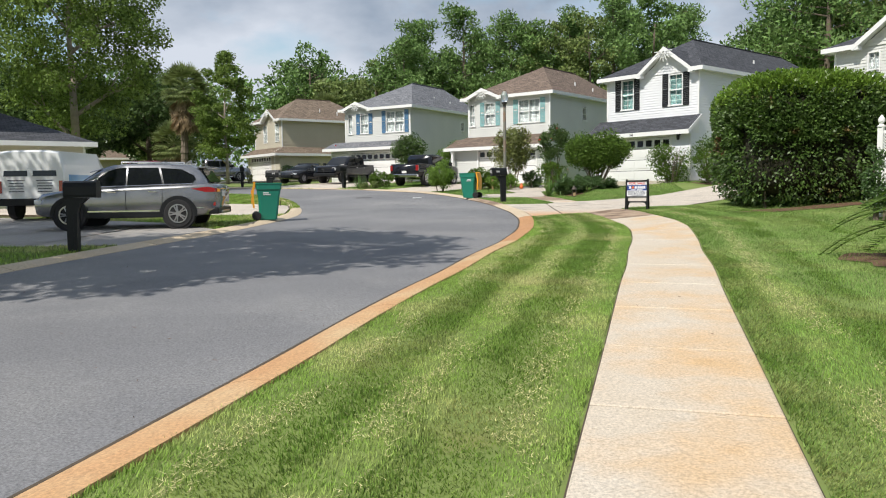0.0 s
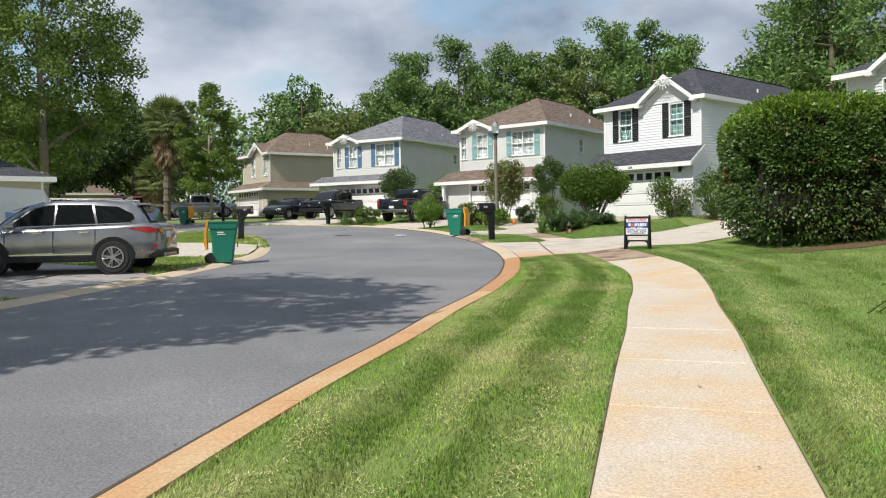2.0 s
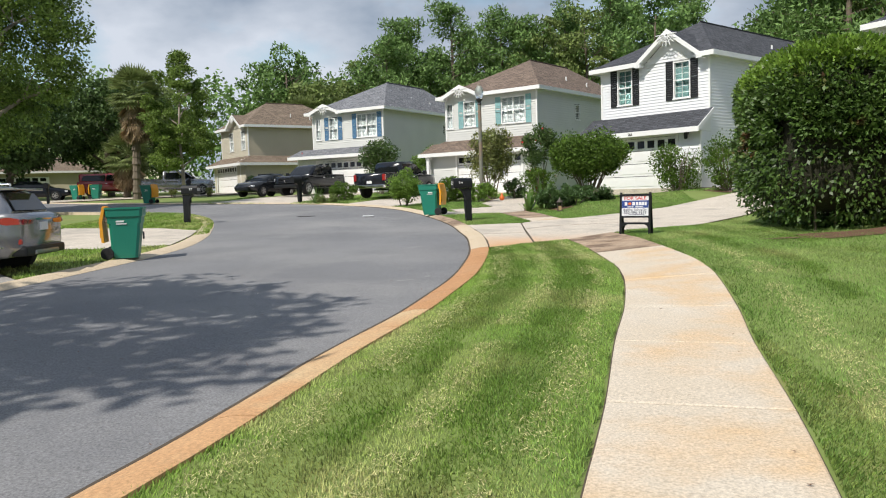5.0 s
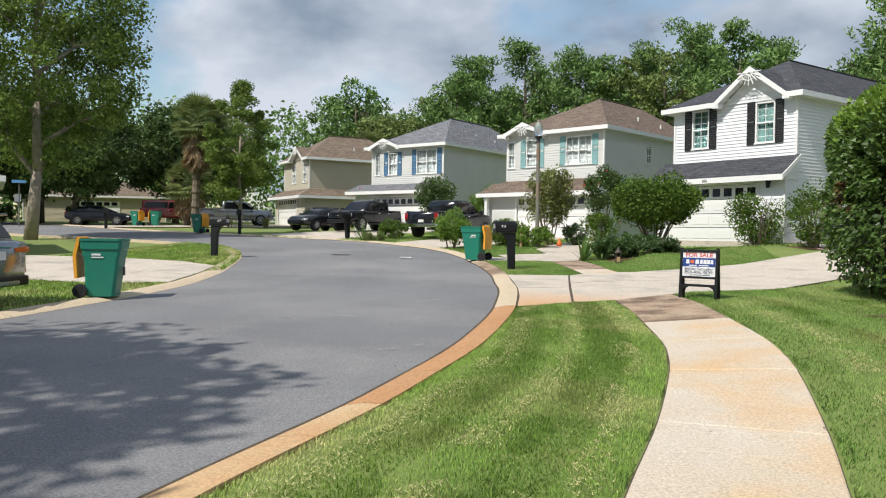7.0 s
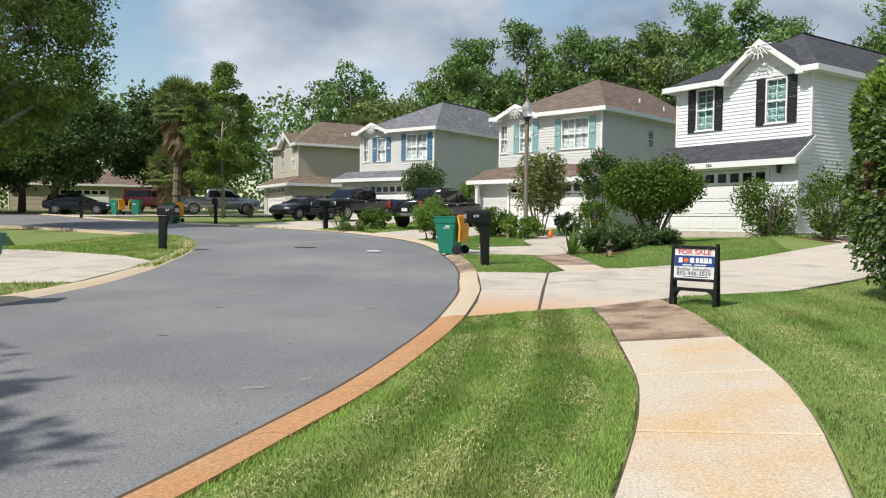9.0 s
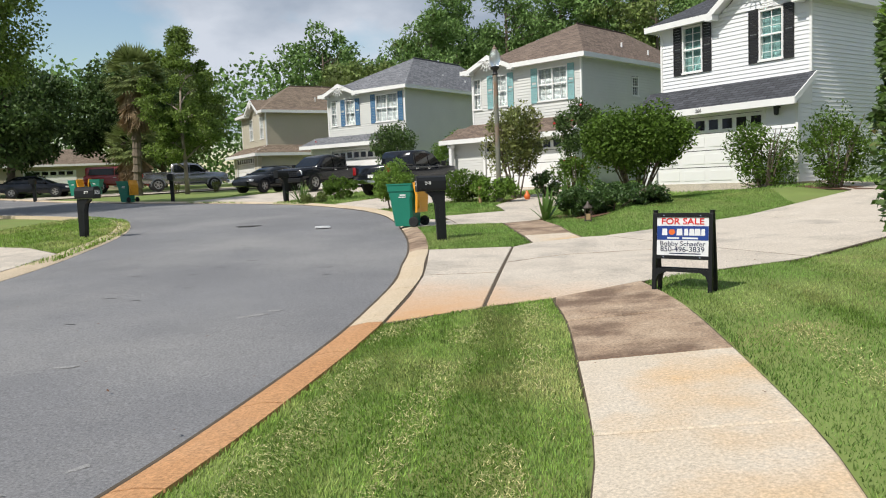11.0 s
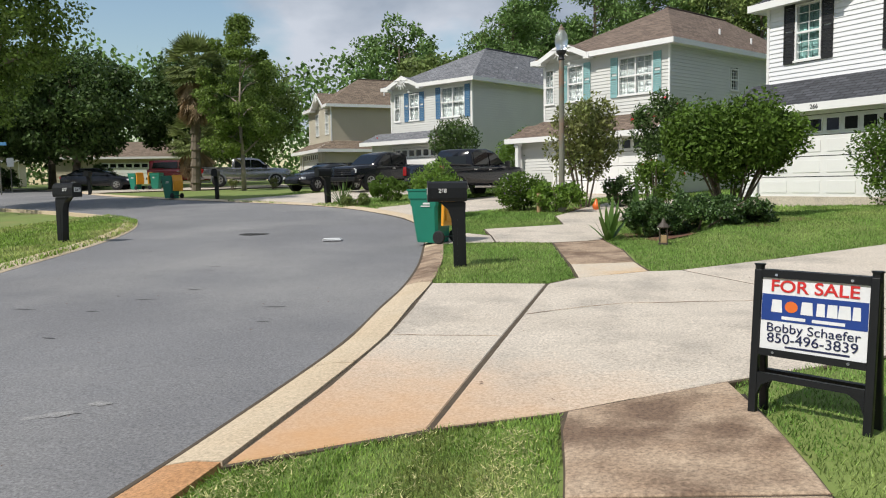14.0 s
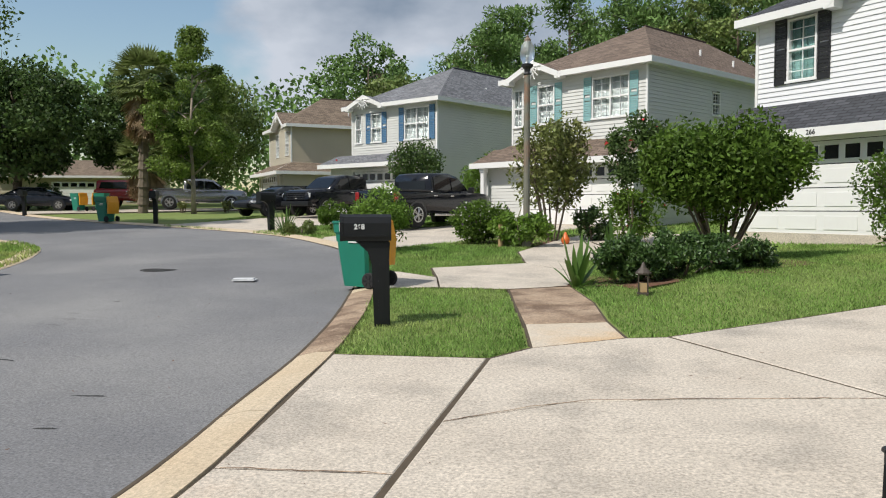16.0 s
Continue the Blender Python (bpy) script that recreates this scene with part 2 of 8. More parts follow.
MAT = dict(
    asphalt=material("asphalt", (0.205, 0.205, 0.212), (0.15, 0.15, 0.157), rough=0.9, scale=0.35, fine=110, bump=0.5, spec=0.3, dirt=(0.25, 0.246, 0.243), dirt_scale=0.22, dirt_at=(0.45, 0.7), dist=0.006, speck=0.45),
    tar=material("tar", (0.05, 0.05, 0.05), (0.03, 0.03, 0.03), rough=0.85, fine=200, bump=0.4),
    kerb=material("rust_stained_concrete", (0.52, 0.32, 0.165), (0.46, 0.25, 0.115), rough=0.92, scale=1.3, fine=80, bump=0.5, dirt=(0.52, 0.38, 0.22), dirt_scale=0.5, dirt_at=(0.45, 0.65), dist=0.004, speck=0.3),
    kerb_rust=material("deep_rust_concrete", (0.47, 0.255, 0.12), (0.40, 0.20, 0.085), rough=0.92, scale=1.3, fine=80, bump=0.5, dirt=(0.44, 0.26, 0.14), dirt_scale=0.7, dirt_at=(0.5, 0.7), dist=0.004, speck=0.4),
    # grey concrete, darkened in its colour for the tree shade over one driveway
    drive_shaded=material("shaded_grey_concrete", (0.34, 0.32, 0.30), (0.26, 0.245, 0.23), rough=0.93, scale=0.8, fine=95, bump=0.6, dirt=(0.2, 0.185, 0.17), dirt_scale=0.5, dirt_at=(0.5, 0.72), dist=0.004, speck=0.4),
    scuff=material("pale_scuffed_asphalt", (0.29, 0.285, 0.28), (0.22, 0.217, 0.215), rough=0.95, scale=9, fine=120, bump=0.5, speck=0.5),
    kerb_pale=material("pale_kerb_concrete", (0.55, 0.46, 0.34), (0.50, 0.39, 0.26), rough=0.92, scale=1.3, fine=80, bump=0.5, dist=0.004, speck=0.3),
    walk=material("sidewalk_concrete", (0.56, 0.50, 0.42), (0.52, 0.43, 0.32), rough=0.93, scale=1.3, fine=110, bump=0.6, dirt=(0.56, 0.37, 0.19), dirt_scale=0.5, dirt_at=(0.45, 0.66), dist=0.003, speck=0.34),
    walk_dark=material("weathered_dark_concrete", (0.44, 0.34, 0.245), (0.28, 0.19, 0.125), rough=0.95, scale=3.2, fine=90, bump=0.7, dirt=(0.16, 0.105, 0.07), dirt_scale=1.5, dirt_at=(0.45, 0.62), dist=0.004, speck=0.5),
    drive=material("driveway_concrete", (0.56, 0.50, 0.425), (0.47, 0.41, 0.34), rough=0.93, scale=1.4, fine=95, bump=0.6, dirt=(0.33, 0.30, 0.26), dirt_scale=0.7, dirt_at=(0.5, 0.72), dist=0.004, speck=0.45),
    joint=material("joint_soil", (0.10, 0.075, 0.05), (0.06, 0.045, 0.03), rough=1.0, fine=80),
    soil=material("lawn_soil", (0.19, 0.25, 0.065), (0.13, 0.175, 0.042), rough=1.0, scale=1.2, fine=30, bump=0.6, dirt=(0.24, 0.22, 0.08), dirt_scale=0.6),
    mulch=material("mulch", (0.16, 0.085, 0.05), (0.10, 0.05, 0.03), rough=1.0, scale=6, fine=60, bump=0.8),
    grass=grass_material("grass", (0.27, 0.41, 0.08), (0.52, 0.51, 0.22), (0.46, 0.66), 0.6),
    grass_deep=grass_material("fresh_grass", (0.25, 0.40, 0.10), (0.40, 0.46, 0.17), (0.48, 0.72), 0.6),
    straw=material("dry_clippings", (0.62, 0.58, 0.30), (0.50, 0.47, 0.22), rough=0.8, scale=1.2, fine=14, bump=0.0, spec=0.2, island=0.5, trans=0.3),
    grass_dark=grass_material("trodden_grass", (0.20, 0.32, 0.062), (0.34, 0.34, 0.14), (0.48, 0.68), 0.6),
    white=material("white_paint", (0.80, 0.80, 0.79), (0.74, 0.74, 0.73), rough=0.5, scale=1.5, fine=30, bump=0.05),
    siding_white=material("white_vinyl_siding", (0.78, 0.79, 0.81), (0.72, 0.73, 0.75), rough=0.45, scale=0.7, fine=25, bump=0.04),
    siding_cream=material("cream_vinyl_siding", (0.65, 0.655, 0.63), (0.58, 0.585, 0.565), rough=0.5, scale=0.7, fine=25, bump=0.04),
    siding_tan=material("tan_vinyl_siding", (0.50, 0.44, 0.33), (0.45, 0.40, 0.30), rough=0.5, scale=0.7, fine=25, bump=0.04),
    siding_sand=material("sand_vinyl_siding", (0.58, 0.54, 0.44), (0.52, 0.48, 0.39), rough=0.5, scale=0.7, fine=25, bump=0.04),
    shingle_dark=shingle_material("charcoal_shingles", (0.085, 0.088, 0.10), (0.055, 0.058, 0.066)),
    shingle_brown=shingle_material("brown_shingles", (0.20, 0.152, 0.122), (0.145, 0.11, 0.088)),
    shingle_grey=shingle_material("grey_shingles", (0.20, 0.205, 0.22), (0.15, 0.155, 0.17)),
    shingle_tan=shingle_material("weathered_tan_shingles", (0.22, 0.17, 0.13), (0.16, 0.125, 0.095)),
    black=material("black_paint", (0.018, 0.018, 0.02), (0.012, 0.012, 0.013), rough=0.5, bump=0.05),
    blue=material("blue_shutter_paint", (0.09, 0.20, 0.34), (0.07, 0.16, 0.28), rough=0.55, bump=0.05),
    teal=material("teal_shutter_paint", (0.26, 0.46, 0.47), (0.21, 0.39, 0.40), rough=0.55, bump=0.05),
    # near-black colour that stands for the darkness of unlit insides
    dark=material("unlit_interior", (0.02, 0.02, 0.022), rough=0.9, bump=0),
    blind=material("window_blind", (0.62, 0.64, 0.64), (0.5, 0.52, 0.53), rough=0.8, scale=4, bump=0.05),
    curtain_teal=material("teal_curtain", (0.20, 0.34, 0.32), (0.12, 0.23, 0.23), rough=0.9, scale=5),
    bark=material("bark", (0.20, 0.16, 0.12), (0.10, 0.08, 0.06), rough=0.95, scale=4, fine=25, bump=0.8, dist=0.02),
    bark_pale=material("pale_bark", (0.36, 0.31, 0.25), (0.22, 0.18, 0.14), rough=0.95, scale=4, fine=25, bump=0.8, dist=0.02),
    leaf_oak=material("oak_leaves", (0.20, 0.285, 0.058), (0.125, 0.19, 0.04), rough=0.55, scale=0.35, fine=3, bump=0, island=0.5, trans=0.35, spec=0.3),
    leaf_dark=material("live_oak_leaves", (0.085, 0.14, 0.036), (0.05, 0.09, 0.024), rough=0.6, scale=0.35, fine=3, bump=0, island=0.5, trans=0.25, spec=0.3),
    leaf_pine=material("pine_needles", (0.18, 0.29, 0.085), (0.115, 0.195, 0.058), rough=0.6, scale=0.25, fine=2, bump=0, island=0.5, trans=0.25, spec=0.25),
    leaf_olive=material("olive_leaves", (0.22, 0.28, 0.085), (0.14, 0.19, 0.058), rough=0.55, scale=0.3, fine=2, bump=0, island=0.5, trans=0.3, spec=0.3),
    leaf_hedge=material("glossy_hedge_leaves", (0.095, 0.165, 0.032), (0.05, 0.098, 0.02), rough=0.48, scale=1.0, fine=6, bump=0, island=0.55, trans=0.22, spec=0.5, dirt=(0.13, 0.06, 0.03), dirt_scale=1.6, dirt_at=(0.6, 0.7)),
    leaf_top=material("young_hedge_leaves", (0.20, 0.32, 0.045), (0.13, 0.22, 0.03), rough=0.4, scale=1.0, fine=6, bump=0, island=0.4, trans=0.35, spec=0.4),
    leaf_shrub=material("shrub_leaves", (0.12, 0.20, 0.03), (0.065, 0.12, 0.02), rough=0.55, scale=1.0, fine=6, bump=0, island=0.5, trans=0.3, spec=0.2),
    leaf_bright=material("bright_shrub_leaves", (0.19, 0.31, 0.045), (0.11, 0.20, 0.03), rough=0.5, scale=1.0, fine=6, bump=0, island=0.4, trans=0.35, spec=0.4),
    leaf_low=material("dark_groundcover_leaves", (0.085, 0.155, 0.042), (0.05, 0.10, 0.026), rough=0.4, scale=1.0, fine=6, bump=0, island=0.5, trans=0.25, spec=0.5),
    leaf_crape=material("rusty_green_leaves", (0.19, 0.25, 0.07), (0.17, 0.15, 0.05), rough=0.5, scale=0.9, fine=6, bump=0, island=0.5, trans=0.35, spec=0.4),
    palm_leaf=material("palm_fronds", (0.23, 0.28, 0.10), (0.15, 0.19, 0.065), rough=0.5, scale=1.0, fine=6, bump=0, island=0.4, trans=0.3),
    palm_dead=material("dead_palm_fronds", (0.33, 0.24, 0.14), (0.20, 0.14, 0.08), rough=0.9, scale=2, bump=0, island=0.4),
    petal=material("white_petals", (0.75, 0.75, 0.70), rough=0.6, bump=0, trans=0.3),
    petal_red=material("red_petals", (0.60, 0.04, 0.04), rough=0.6, bump=0, trans=0.2),
    petal_violet=material("violet_petals", (0.25, 0.12, 0.36), rough=0.6, bump=0, trans=0.3),
    bin_green=material("green_bin_plastic", (0.012, 0.20, 0.135), (0.010, 0.165, 0.11), rough=0.42, scale=2, fine=90, bump=0.08),
    bin_yellow=material("yellow_lid_plastic", (0.78, 0.36, 0.025), (0.68, 0.29, 0.02), rough=0.42, scale=2, fine=90, bump=0.08),
    rubber=material("rubber", (0.02, 0.02, 0.021), (0.013, 0.013, 0.014), rough=0.85, fine=90, bump=0.3),
    plastic=material("black_plastic", (0.013, 0.014, 0.016), (0.009, 0.010, 0.011), rough=0.42, scale=5, fine=120, bump=0.12, spec=0.3),
    alloy=material("alloy", (0.55, 0.55, 0.56), (0.45, 0.45, 0.46), rough=0.3, metal=1.0, bump=0),
    chrome=material("chrome", (0.75, 0.75, 0.77), rough=0.12, metal=1.0, bump=0),
    car_grey=material("grey_metallic_paint", (0.30, 0.30, 0.31), (0.27, 0.27, 0.28), rough=0.27, metal=0.85, coat=0.6, fine=400, bump=0),
    car_black=material("black_car_paint", (0.012, 0.014, 0.02), (0.009, 0.010, 0.014), rough=0.16, coat=0.15, spec=0.35, bump=0),
    car_charcoal=material("charcoal_car_paint", (0.03, 0.032, 0.037), (0.024, 0.026, 0.03), rough=0.25, metal=0.3, coat=0.3, bump=0),
    car_red=material("red_car_paint", (0.30, 0.015, 0.02), (0.24, 0.012, 0.016), rough=0.3, coat=1.0, bump=0),
    car_white=material("white_car_paint", (0.76, 0.77, 0.78), (0.72, 0.73, 0.74), rough=0.3, coat=0.8, bump=0),
    car_blue=material("blue_wrap", (0.05, 0.20, 0.48), (0.18, 0.42, 0.68), rough=0.35, scale=1.2, coat=0.5, bump=0),
    tint=material("tinted_glass", (0.010, 0.012, 0.014), rough=0.05, bump=0, spec=0.45),
    red_lens=material("red_lens", (0.32, 0.012, 0.014), rough=0.2, coat=1.0, bump=0),
    lens=material("clear_lens", (0.75, 0.77, 0.80), rough=0.15, coat=1.0, bump=0),
    bronze=material("bronze_post_paint", (0.07, 0.055, 0.042), (0.045, 0.034, 0.026), rough=0.55, scale=3, bump=0.1),
    post_grey=material("grey_green_post", (0.19, 0.19, 0.155), (0.15, 0.15, 0.12), rough=0.6, scale=4, fine=60, bump=0.15, dirt=(0.27, 0.12, 0.06), dirt_scale=0.9, dirt_at=(0.5, 0.66)),
    sign_white=material("sign_white", (0.80, 0.81, 0.83), rough=0.35, bump=0),
    sign_blue=material("sign_blue", (0.018, 0.055, 0.26), rough=0.35, bump=0),
    ink_red=material("sign_red", (0.62, 0.03, 0.03), rough=0.4, bump=0),
    ink_dark=material("sign_ink", (0.015, 0.02, 0.07), rough=0.4, bump=0),
    ink_pale=material("number_white", (0.75, 0.75, 0.74), rough=0.5, bump=0),
    orange=material("orange_ceramic", (0.75, 0.16, 0.03), rough=0.4, bump=0),
    bamboo=material("tan_post", (0.42, 0.30, 0.16), (0.33, 0.22, 0.11), rough=0.8, scale=5),
    paper=material("newsprint", (0.70, 0.71, 0.72), (0.55, 0.56, 0.57), rough=0.7, bump=0.1),
)


def spreading_rust(m, centre, reach, colour):
    """A rust stain that spreads from one corner of the paving and frays out."""
    nt = m.node_tree
    p = nt.nodes["Principled BSDF"]
    at = nt.nodes.new("ShaderNodeTexCoord").outputs["Object"]
    dist = nt.nodes.new("ShaderNodeVectorMath")
    dist.operation = "DISTANCE"
    dist.inputs[1].default_value = centre
    nt.links.new(at, dist.inputs[0])
    n = node(nt, "ShaderNodeTexNoise", Scale=1.4, Detail=7.0, Roughness=0.65)
    nt.links.new(at, n.inputs["Vector"])
    add = nt.nodes.new("ShaderNodeMath")
    add.operation = "MULTIPLY_ADD"
    add.inputs[1].default_value = 2.6
    nt.links.new(n.outputs["Fac"], add.inputs[0])
    nt.links.new(dist.outputs["Value"], add.inputs[2])
    r = nt.nodes.new("ShaderNodeMapRange")
    r.inputs["From Min"].default_value, r.inputs["From Max"].default_value = reach + 1.3, 1.6
    r.inputs["To Max"].default_value = 0.85
    nt.links.new(add.outputs[0], r.inputs["Value"])
    mix = nt.nodes.new("ShaderNodeMixRGB")
    nt.links.new(r.outputs["Result"], mix.inputs["Fac"])
    nt.links.new(p.inputs["Base Color"].links[0].from_socket, mix.inputs["Color1"])
    mix.inputs["Color2"].default_value = (*colour, 1)
    nt.links.new(mix.outputs["Color"], p.inputs["Base Color"])


spreading_rust(MAT["drive"], (2.4, 22.6, 0.4), 3.0, (0.55, 0.30, 0.13))


def glass(name, tint=(1, 1, 1), rough=0.02):
    m = bpy.data.materials.new(name)
    m.use_nodes = True
    p = m.node_tree.nodes["Principled BSDF"]
    p.inputs["Base Color"].default_value = (*tint, 1)
    p.inputs["Transmission Weight"].default_value, p.inputs["Roughness"].default_value, p.inputs["IOR"].default_value = 1.0, rough, 1.25
    return m


MAT["pane"] = glass("window_glass", (0.86, 0.92, 0.92))
MAT["globe"] = glass("frosted_globe", (0.92, 0.95, 0.96), 0.35)


# ---- building helpers ----
def mesh_of(name, verts, faces, mat, smooth=False, uvs=None):
    me = bpy.data.meshes.new(name)
    verts = np.asarray(verts, dtype=np.float32).reshape(-1, 3)
    if isinstance(faces, np.ndarray):
        n, k = faces.shape
        me.vertices.add(len(verts))
        me.vertices.foreach_set("co", verts.ravel())
        me.loops.add(n * k)
        me.loops.foreach_set("vertex_index", faces.ravel().astype(np.int32))
        me.polygons.add(n)
        me.polygons.foreach_set("loop_start", np.arange(0, n * k, k, dtype=np.int32))
        me.update(calc_edges=True)
    else:
        me.from_pydata(verts.tolist(), [], faces)
    if uvs is not None:
        me.uv_layers.new(name="UVMap").data.foreach_set("uv", np.asarray(uvs, dtype=np.float32).ravel())
    me.materials.append(MAT[mat])
    if smooth:
        me.polygons.foreach_set("use_smooth", np.ones(len(me.polygons), dtype=bool))
    return me


def part(name, bm, mat, parent=None, label="", smooth=False):
    """Links a bmesh as one mesh object, under a thing or part where one is given."""
    me = bpy.data.meshes.new(name)
    bmesh.ops.recalc_face_normals(bm, faces=bm.faces[:])
    bm.to_mesh(me)
    bm.free()
    me.materials.append(MAT[mat])
    if smooth:
        me.polygons.foreach_set("use_smooth", np.ones(len(me.polygons), dtype=bool))
    return linked(name, me, parent, label)


def linked(name, me, parent=None, label=""):
    ob = new(name, me)
    ob.parent = parent
    return tagged(ob, label)


def thing(name, m, label, category, group="", kind=""):
    ob = new(name)
    ob.empty_display_size = 0.2
    ob.matrix_world = m
    return tagged(ob, label, category, group, kind)


def box(bm, x0, x1, y0, y1, z0, z1, m=None, bevel=0.0):
    r = bmesh.ops.create_cube(bm, size=1.0, matrix=Matrix.LocRotScale(((x0 + x1) / 2, (y0 + y1) / 2, (z0 + z1) / 2), None, (x1 - x0, y1 - y0, z1 - z0)))
    vs = r["verts"]
    if m is not None:
        bmesh.ops.transform(bm, matrix=m, verts=vs)
    if bevel:
        bmesh.ops.bevel(bm, geom=list({e for v in vs for e in v.link_edges}), offset=bevel, segments=2, affect="EDGES", profile=0.6)
    return bm


def tube(bm, p0, p1, r0, r1=None, seg=8, caps=True):
    p0, p1 = Vector(p0), Vector(p1)
    r1 = r0 if r1 is None else r1
    m = Matrix.Translation((p0 + p1) / 2) @ (p1 - p0).to_track_quat("Z", "Y").to_matrix().to_4x4()
    bmesh.ops.create_cone(bm, cap_ends=caps, segments=seg, radius1=r0, radius2=r1, depth=(p1 - p0).length, matrix=m)
    return bm


def lathe(bm, rings, seg=16, m=None):
    """A turned shape from (radius, height) rings."""
    rows = []
    for r, z in rings:
        rows.append([bm.verts.new((m or Matrix()) @ Vector((r * math.cos(2 * math.pi * k / seg), r * math.sin(2 * math.pi * k / seg), z))) for k in range(seg)])
    for a, b in zip(rows, rows[1:]):
        for k in range(seg):
            bm.faces.new((a[k], a[(k + 1) % seg], b[(k + 1) % seg], b[k]))
    bm.faces.new(rows[0][::-1])
    bm.faces.new(rows[-1])
    return bm


def prism(bm, outline, y0, y1, m=None):
    """An outline in x and z, pushed from y0 to y1."""
    a = [bm.verts.new((m or Matrix()) @ Vector((x, y0, z))) for x, z in outline]
    b = [bm.verts.new((m or Matrix()) @ Vector((x, y1, z))) for x, z in outline]
    bm.faces.new(a)
    bm.faces.new(b[::-1])
    for k in range(len(a)):
        bm.faces.new((a[k], b[k], b[(k + 1) % len(a)], a[(k + 1) % len(a)]))
    return bm


def B():
    return bmesh.new()


def smooth_line(points, step):
    """Even steps along a soft curve through the points."""
    p = np.array(points, float)
    q = np.vstack([2 * p[0] - p[1], p, 2 * p[-1] - p[-2]])
    out = []
    for k in range(len(p) - 1):
        a, b, c, d = q[k : k + 4]
        for s in np.linspace(0, 1, 12, endpoint=False):
            out.append(0.5 * (2 * b + (c - a) * s + (2 * a - 5 * b + 4 * c - d) * s**2 + (3 * b - a - 3 * c + d) * s**3))
    out = np.array(out + [p[-1]])
    far = np.r_[0, np.cumsum(np.linalg.norm(np.diff(out, axis=0), axis=1))]
    at = np.arange(0, far[-1], step)
    return np.stack([np.interp(at, far, out[:, n]) for n in range(out.shape[1])], 1)


# ---- ground ----
EDGE_R = [(-3.8, -14), (-3.2, -6), (-2.6, -1), (-2.12, 1.8), (-1.67, 3.8), (-1.39, 5.1), (-1.04, 6.7), (-0.78, 8.05), (-0.4, 9.7), (-0.06, 11), (0.17, 12.1), (0.46, 13.6), (0.91, 15.45), (1.16, 16.9), (1.4, 18.5), (1.51, 19.9), (1.58, 21.7), (1.55, 23.1), (1.39, 25.6), (1.13, 27.3), (0.88, 29), (0.45, 31), (-0.1, 33), (-0.85, 35.5), (-2.05, 38.5), (-3.75, 41.1), (-6.6, 44.2), (-10.3, 46.7), (-14.8, 49), (-20, 51.7), (-27, 56), (-36, 63), (-48, 72)]
EDGE_L = [(-8.1, -14), (-7.9, -6), (-7.6, 2), (-7.2, 9), (-6.95, 11.7), (-6.6, 14), (-6.2, 16.5), (-5.9, 18.5), (-5.65, 20.5), (-5.5, 22.5), (-5.55, 24.6), (-5.8, 26.3), (-6.3, 28.4), (-6.87, 30.2), (-7.65, 32.5), (-8.5, 34.6), (-9.6, 36.7), (-10.6, 38.2), (-11.6, 39.4), (-13.7, 41), (-17, 42.8), (-21, 44.5), (-28, 47.5), (-38, 53), (-52, 62)]
RIGHT, LEFT = smooth_line(EDGE_R, 0.4), smooth_line(EDGE_L, 0.4)
GY = [-60, -14, 0, 2.6, 5.2, 8.4, 10.5, 14.4, 18.1, 21.75, 25.7, 29, 31, 33.5, 36, 45, 60, 80, 140, 400]
GZ = [-2.6, -1.1, -0.545, -0.43, -0.325, -0.185, -0.085, 0.04, 0.145, 0.265, 0.375, 0.495, 0.575, 0.675, 0.77, 1.15, 1.75, 2.35, 3.4, 4.5]


def ground_z(x, y):
    """The lie of the land: it climbs along the walk, and to the houses beside it."""
    x, y = np.asarray(x, float), np.asarray(y, float)
    off = x - np.interp(y, RIGHT[:105, 1], RIGHT[:105, 0])
    soft = lambda q: np.clip(q, 0, 1) ** 2 * (3 - 2 * np.clip(q, 0, 1))
    slope = 0.34 * soft((off - 5.5) / 6.0) * np.clip((y - 2) / 14, 0, 1)
    bank = 0.25 * soft(((y - 30.65) * 0.7 - (x - 4.6) * 0.71) / 1.8) * soft((off - 3.2) / 1.2) * (1 - soft((y - 37) / 4))
    shoulder = 0.1 * soft((off - 2.6) / 1.2) * soft((y - 14) / 4) * (1 - soft((y - 24.5) / 3))
    return np.interp(y, GY, GZ) + slope + bank + shoulder


def gz(x, y):
    return float(ground_z(x, y))


def inside(px, py, poly):
    poly = np.asarray(poly)
    hit = np.zeros(np.shape(px), bool)
    for (x0, y0), (x1, y1) in zip(poly, np.roll(poly, -1, axis=0)):
        if y0 != y1:
            hit ^= ((y0 > py) != (y1 > py)) & (px < (x1 - x0) * (py - y0) / (y1 - y0) + x0)
    return hit


def away(px, py, line):
    """The distance to a line of points."""
    best = np.full(np.shape(px), 1e9)
    for (x0, y0), (x1, y1) in zip(line[:-1], line[1:]):
        dx, dy = x1 - x0, y1 - y0
        s = np.clip(((px - x0) * dx + (py - y0) * dy) / (dx * dx + dy * dy), 0, 1)
        best = np.minimum(best, np.hypot(px - x0 - s * dx, py - y0 - s * dy))
    return best


ROAD = np.vstack([RIGHT, LEFT[::-1]])
TURF = 0.07
PAVED = []


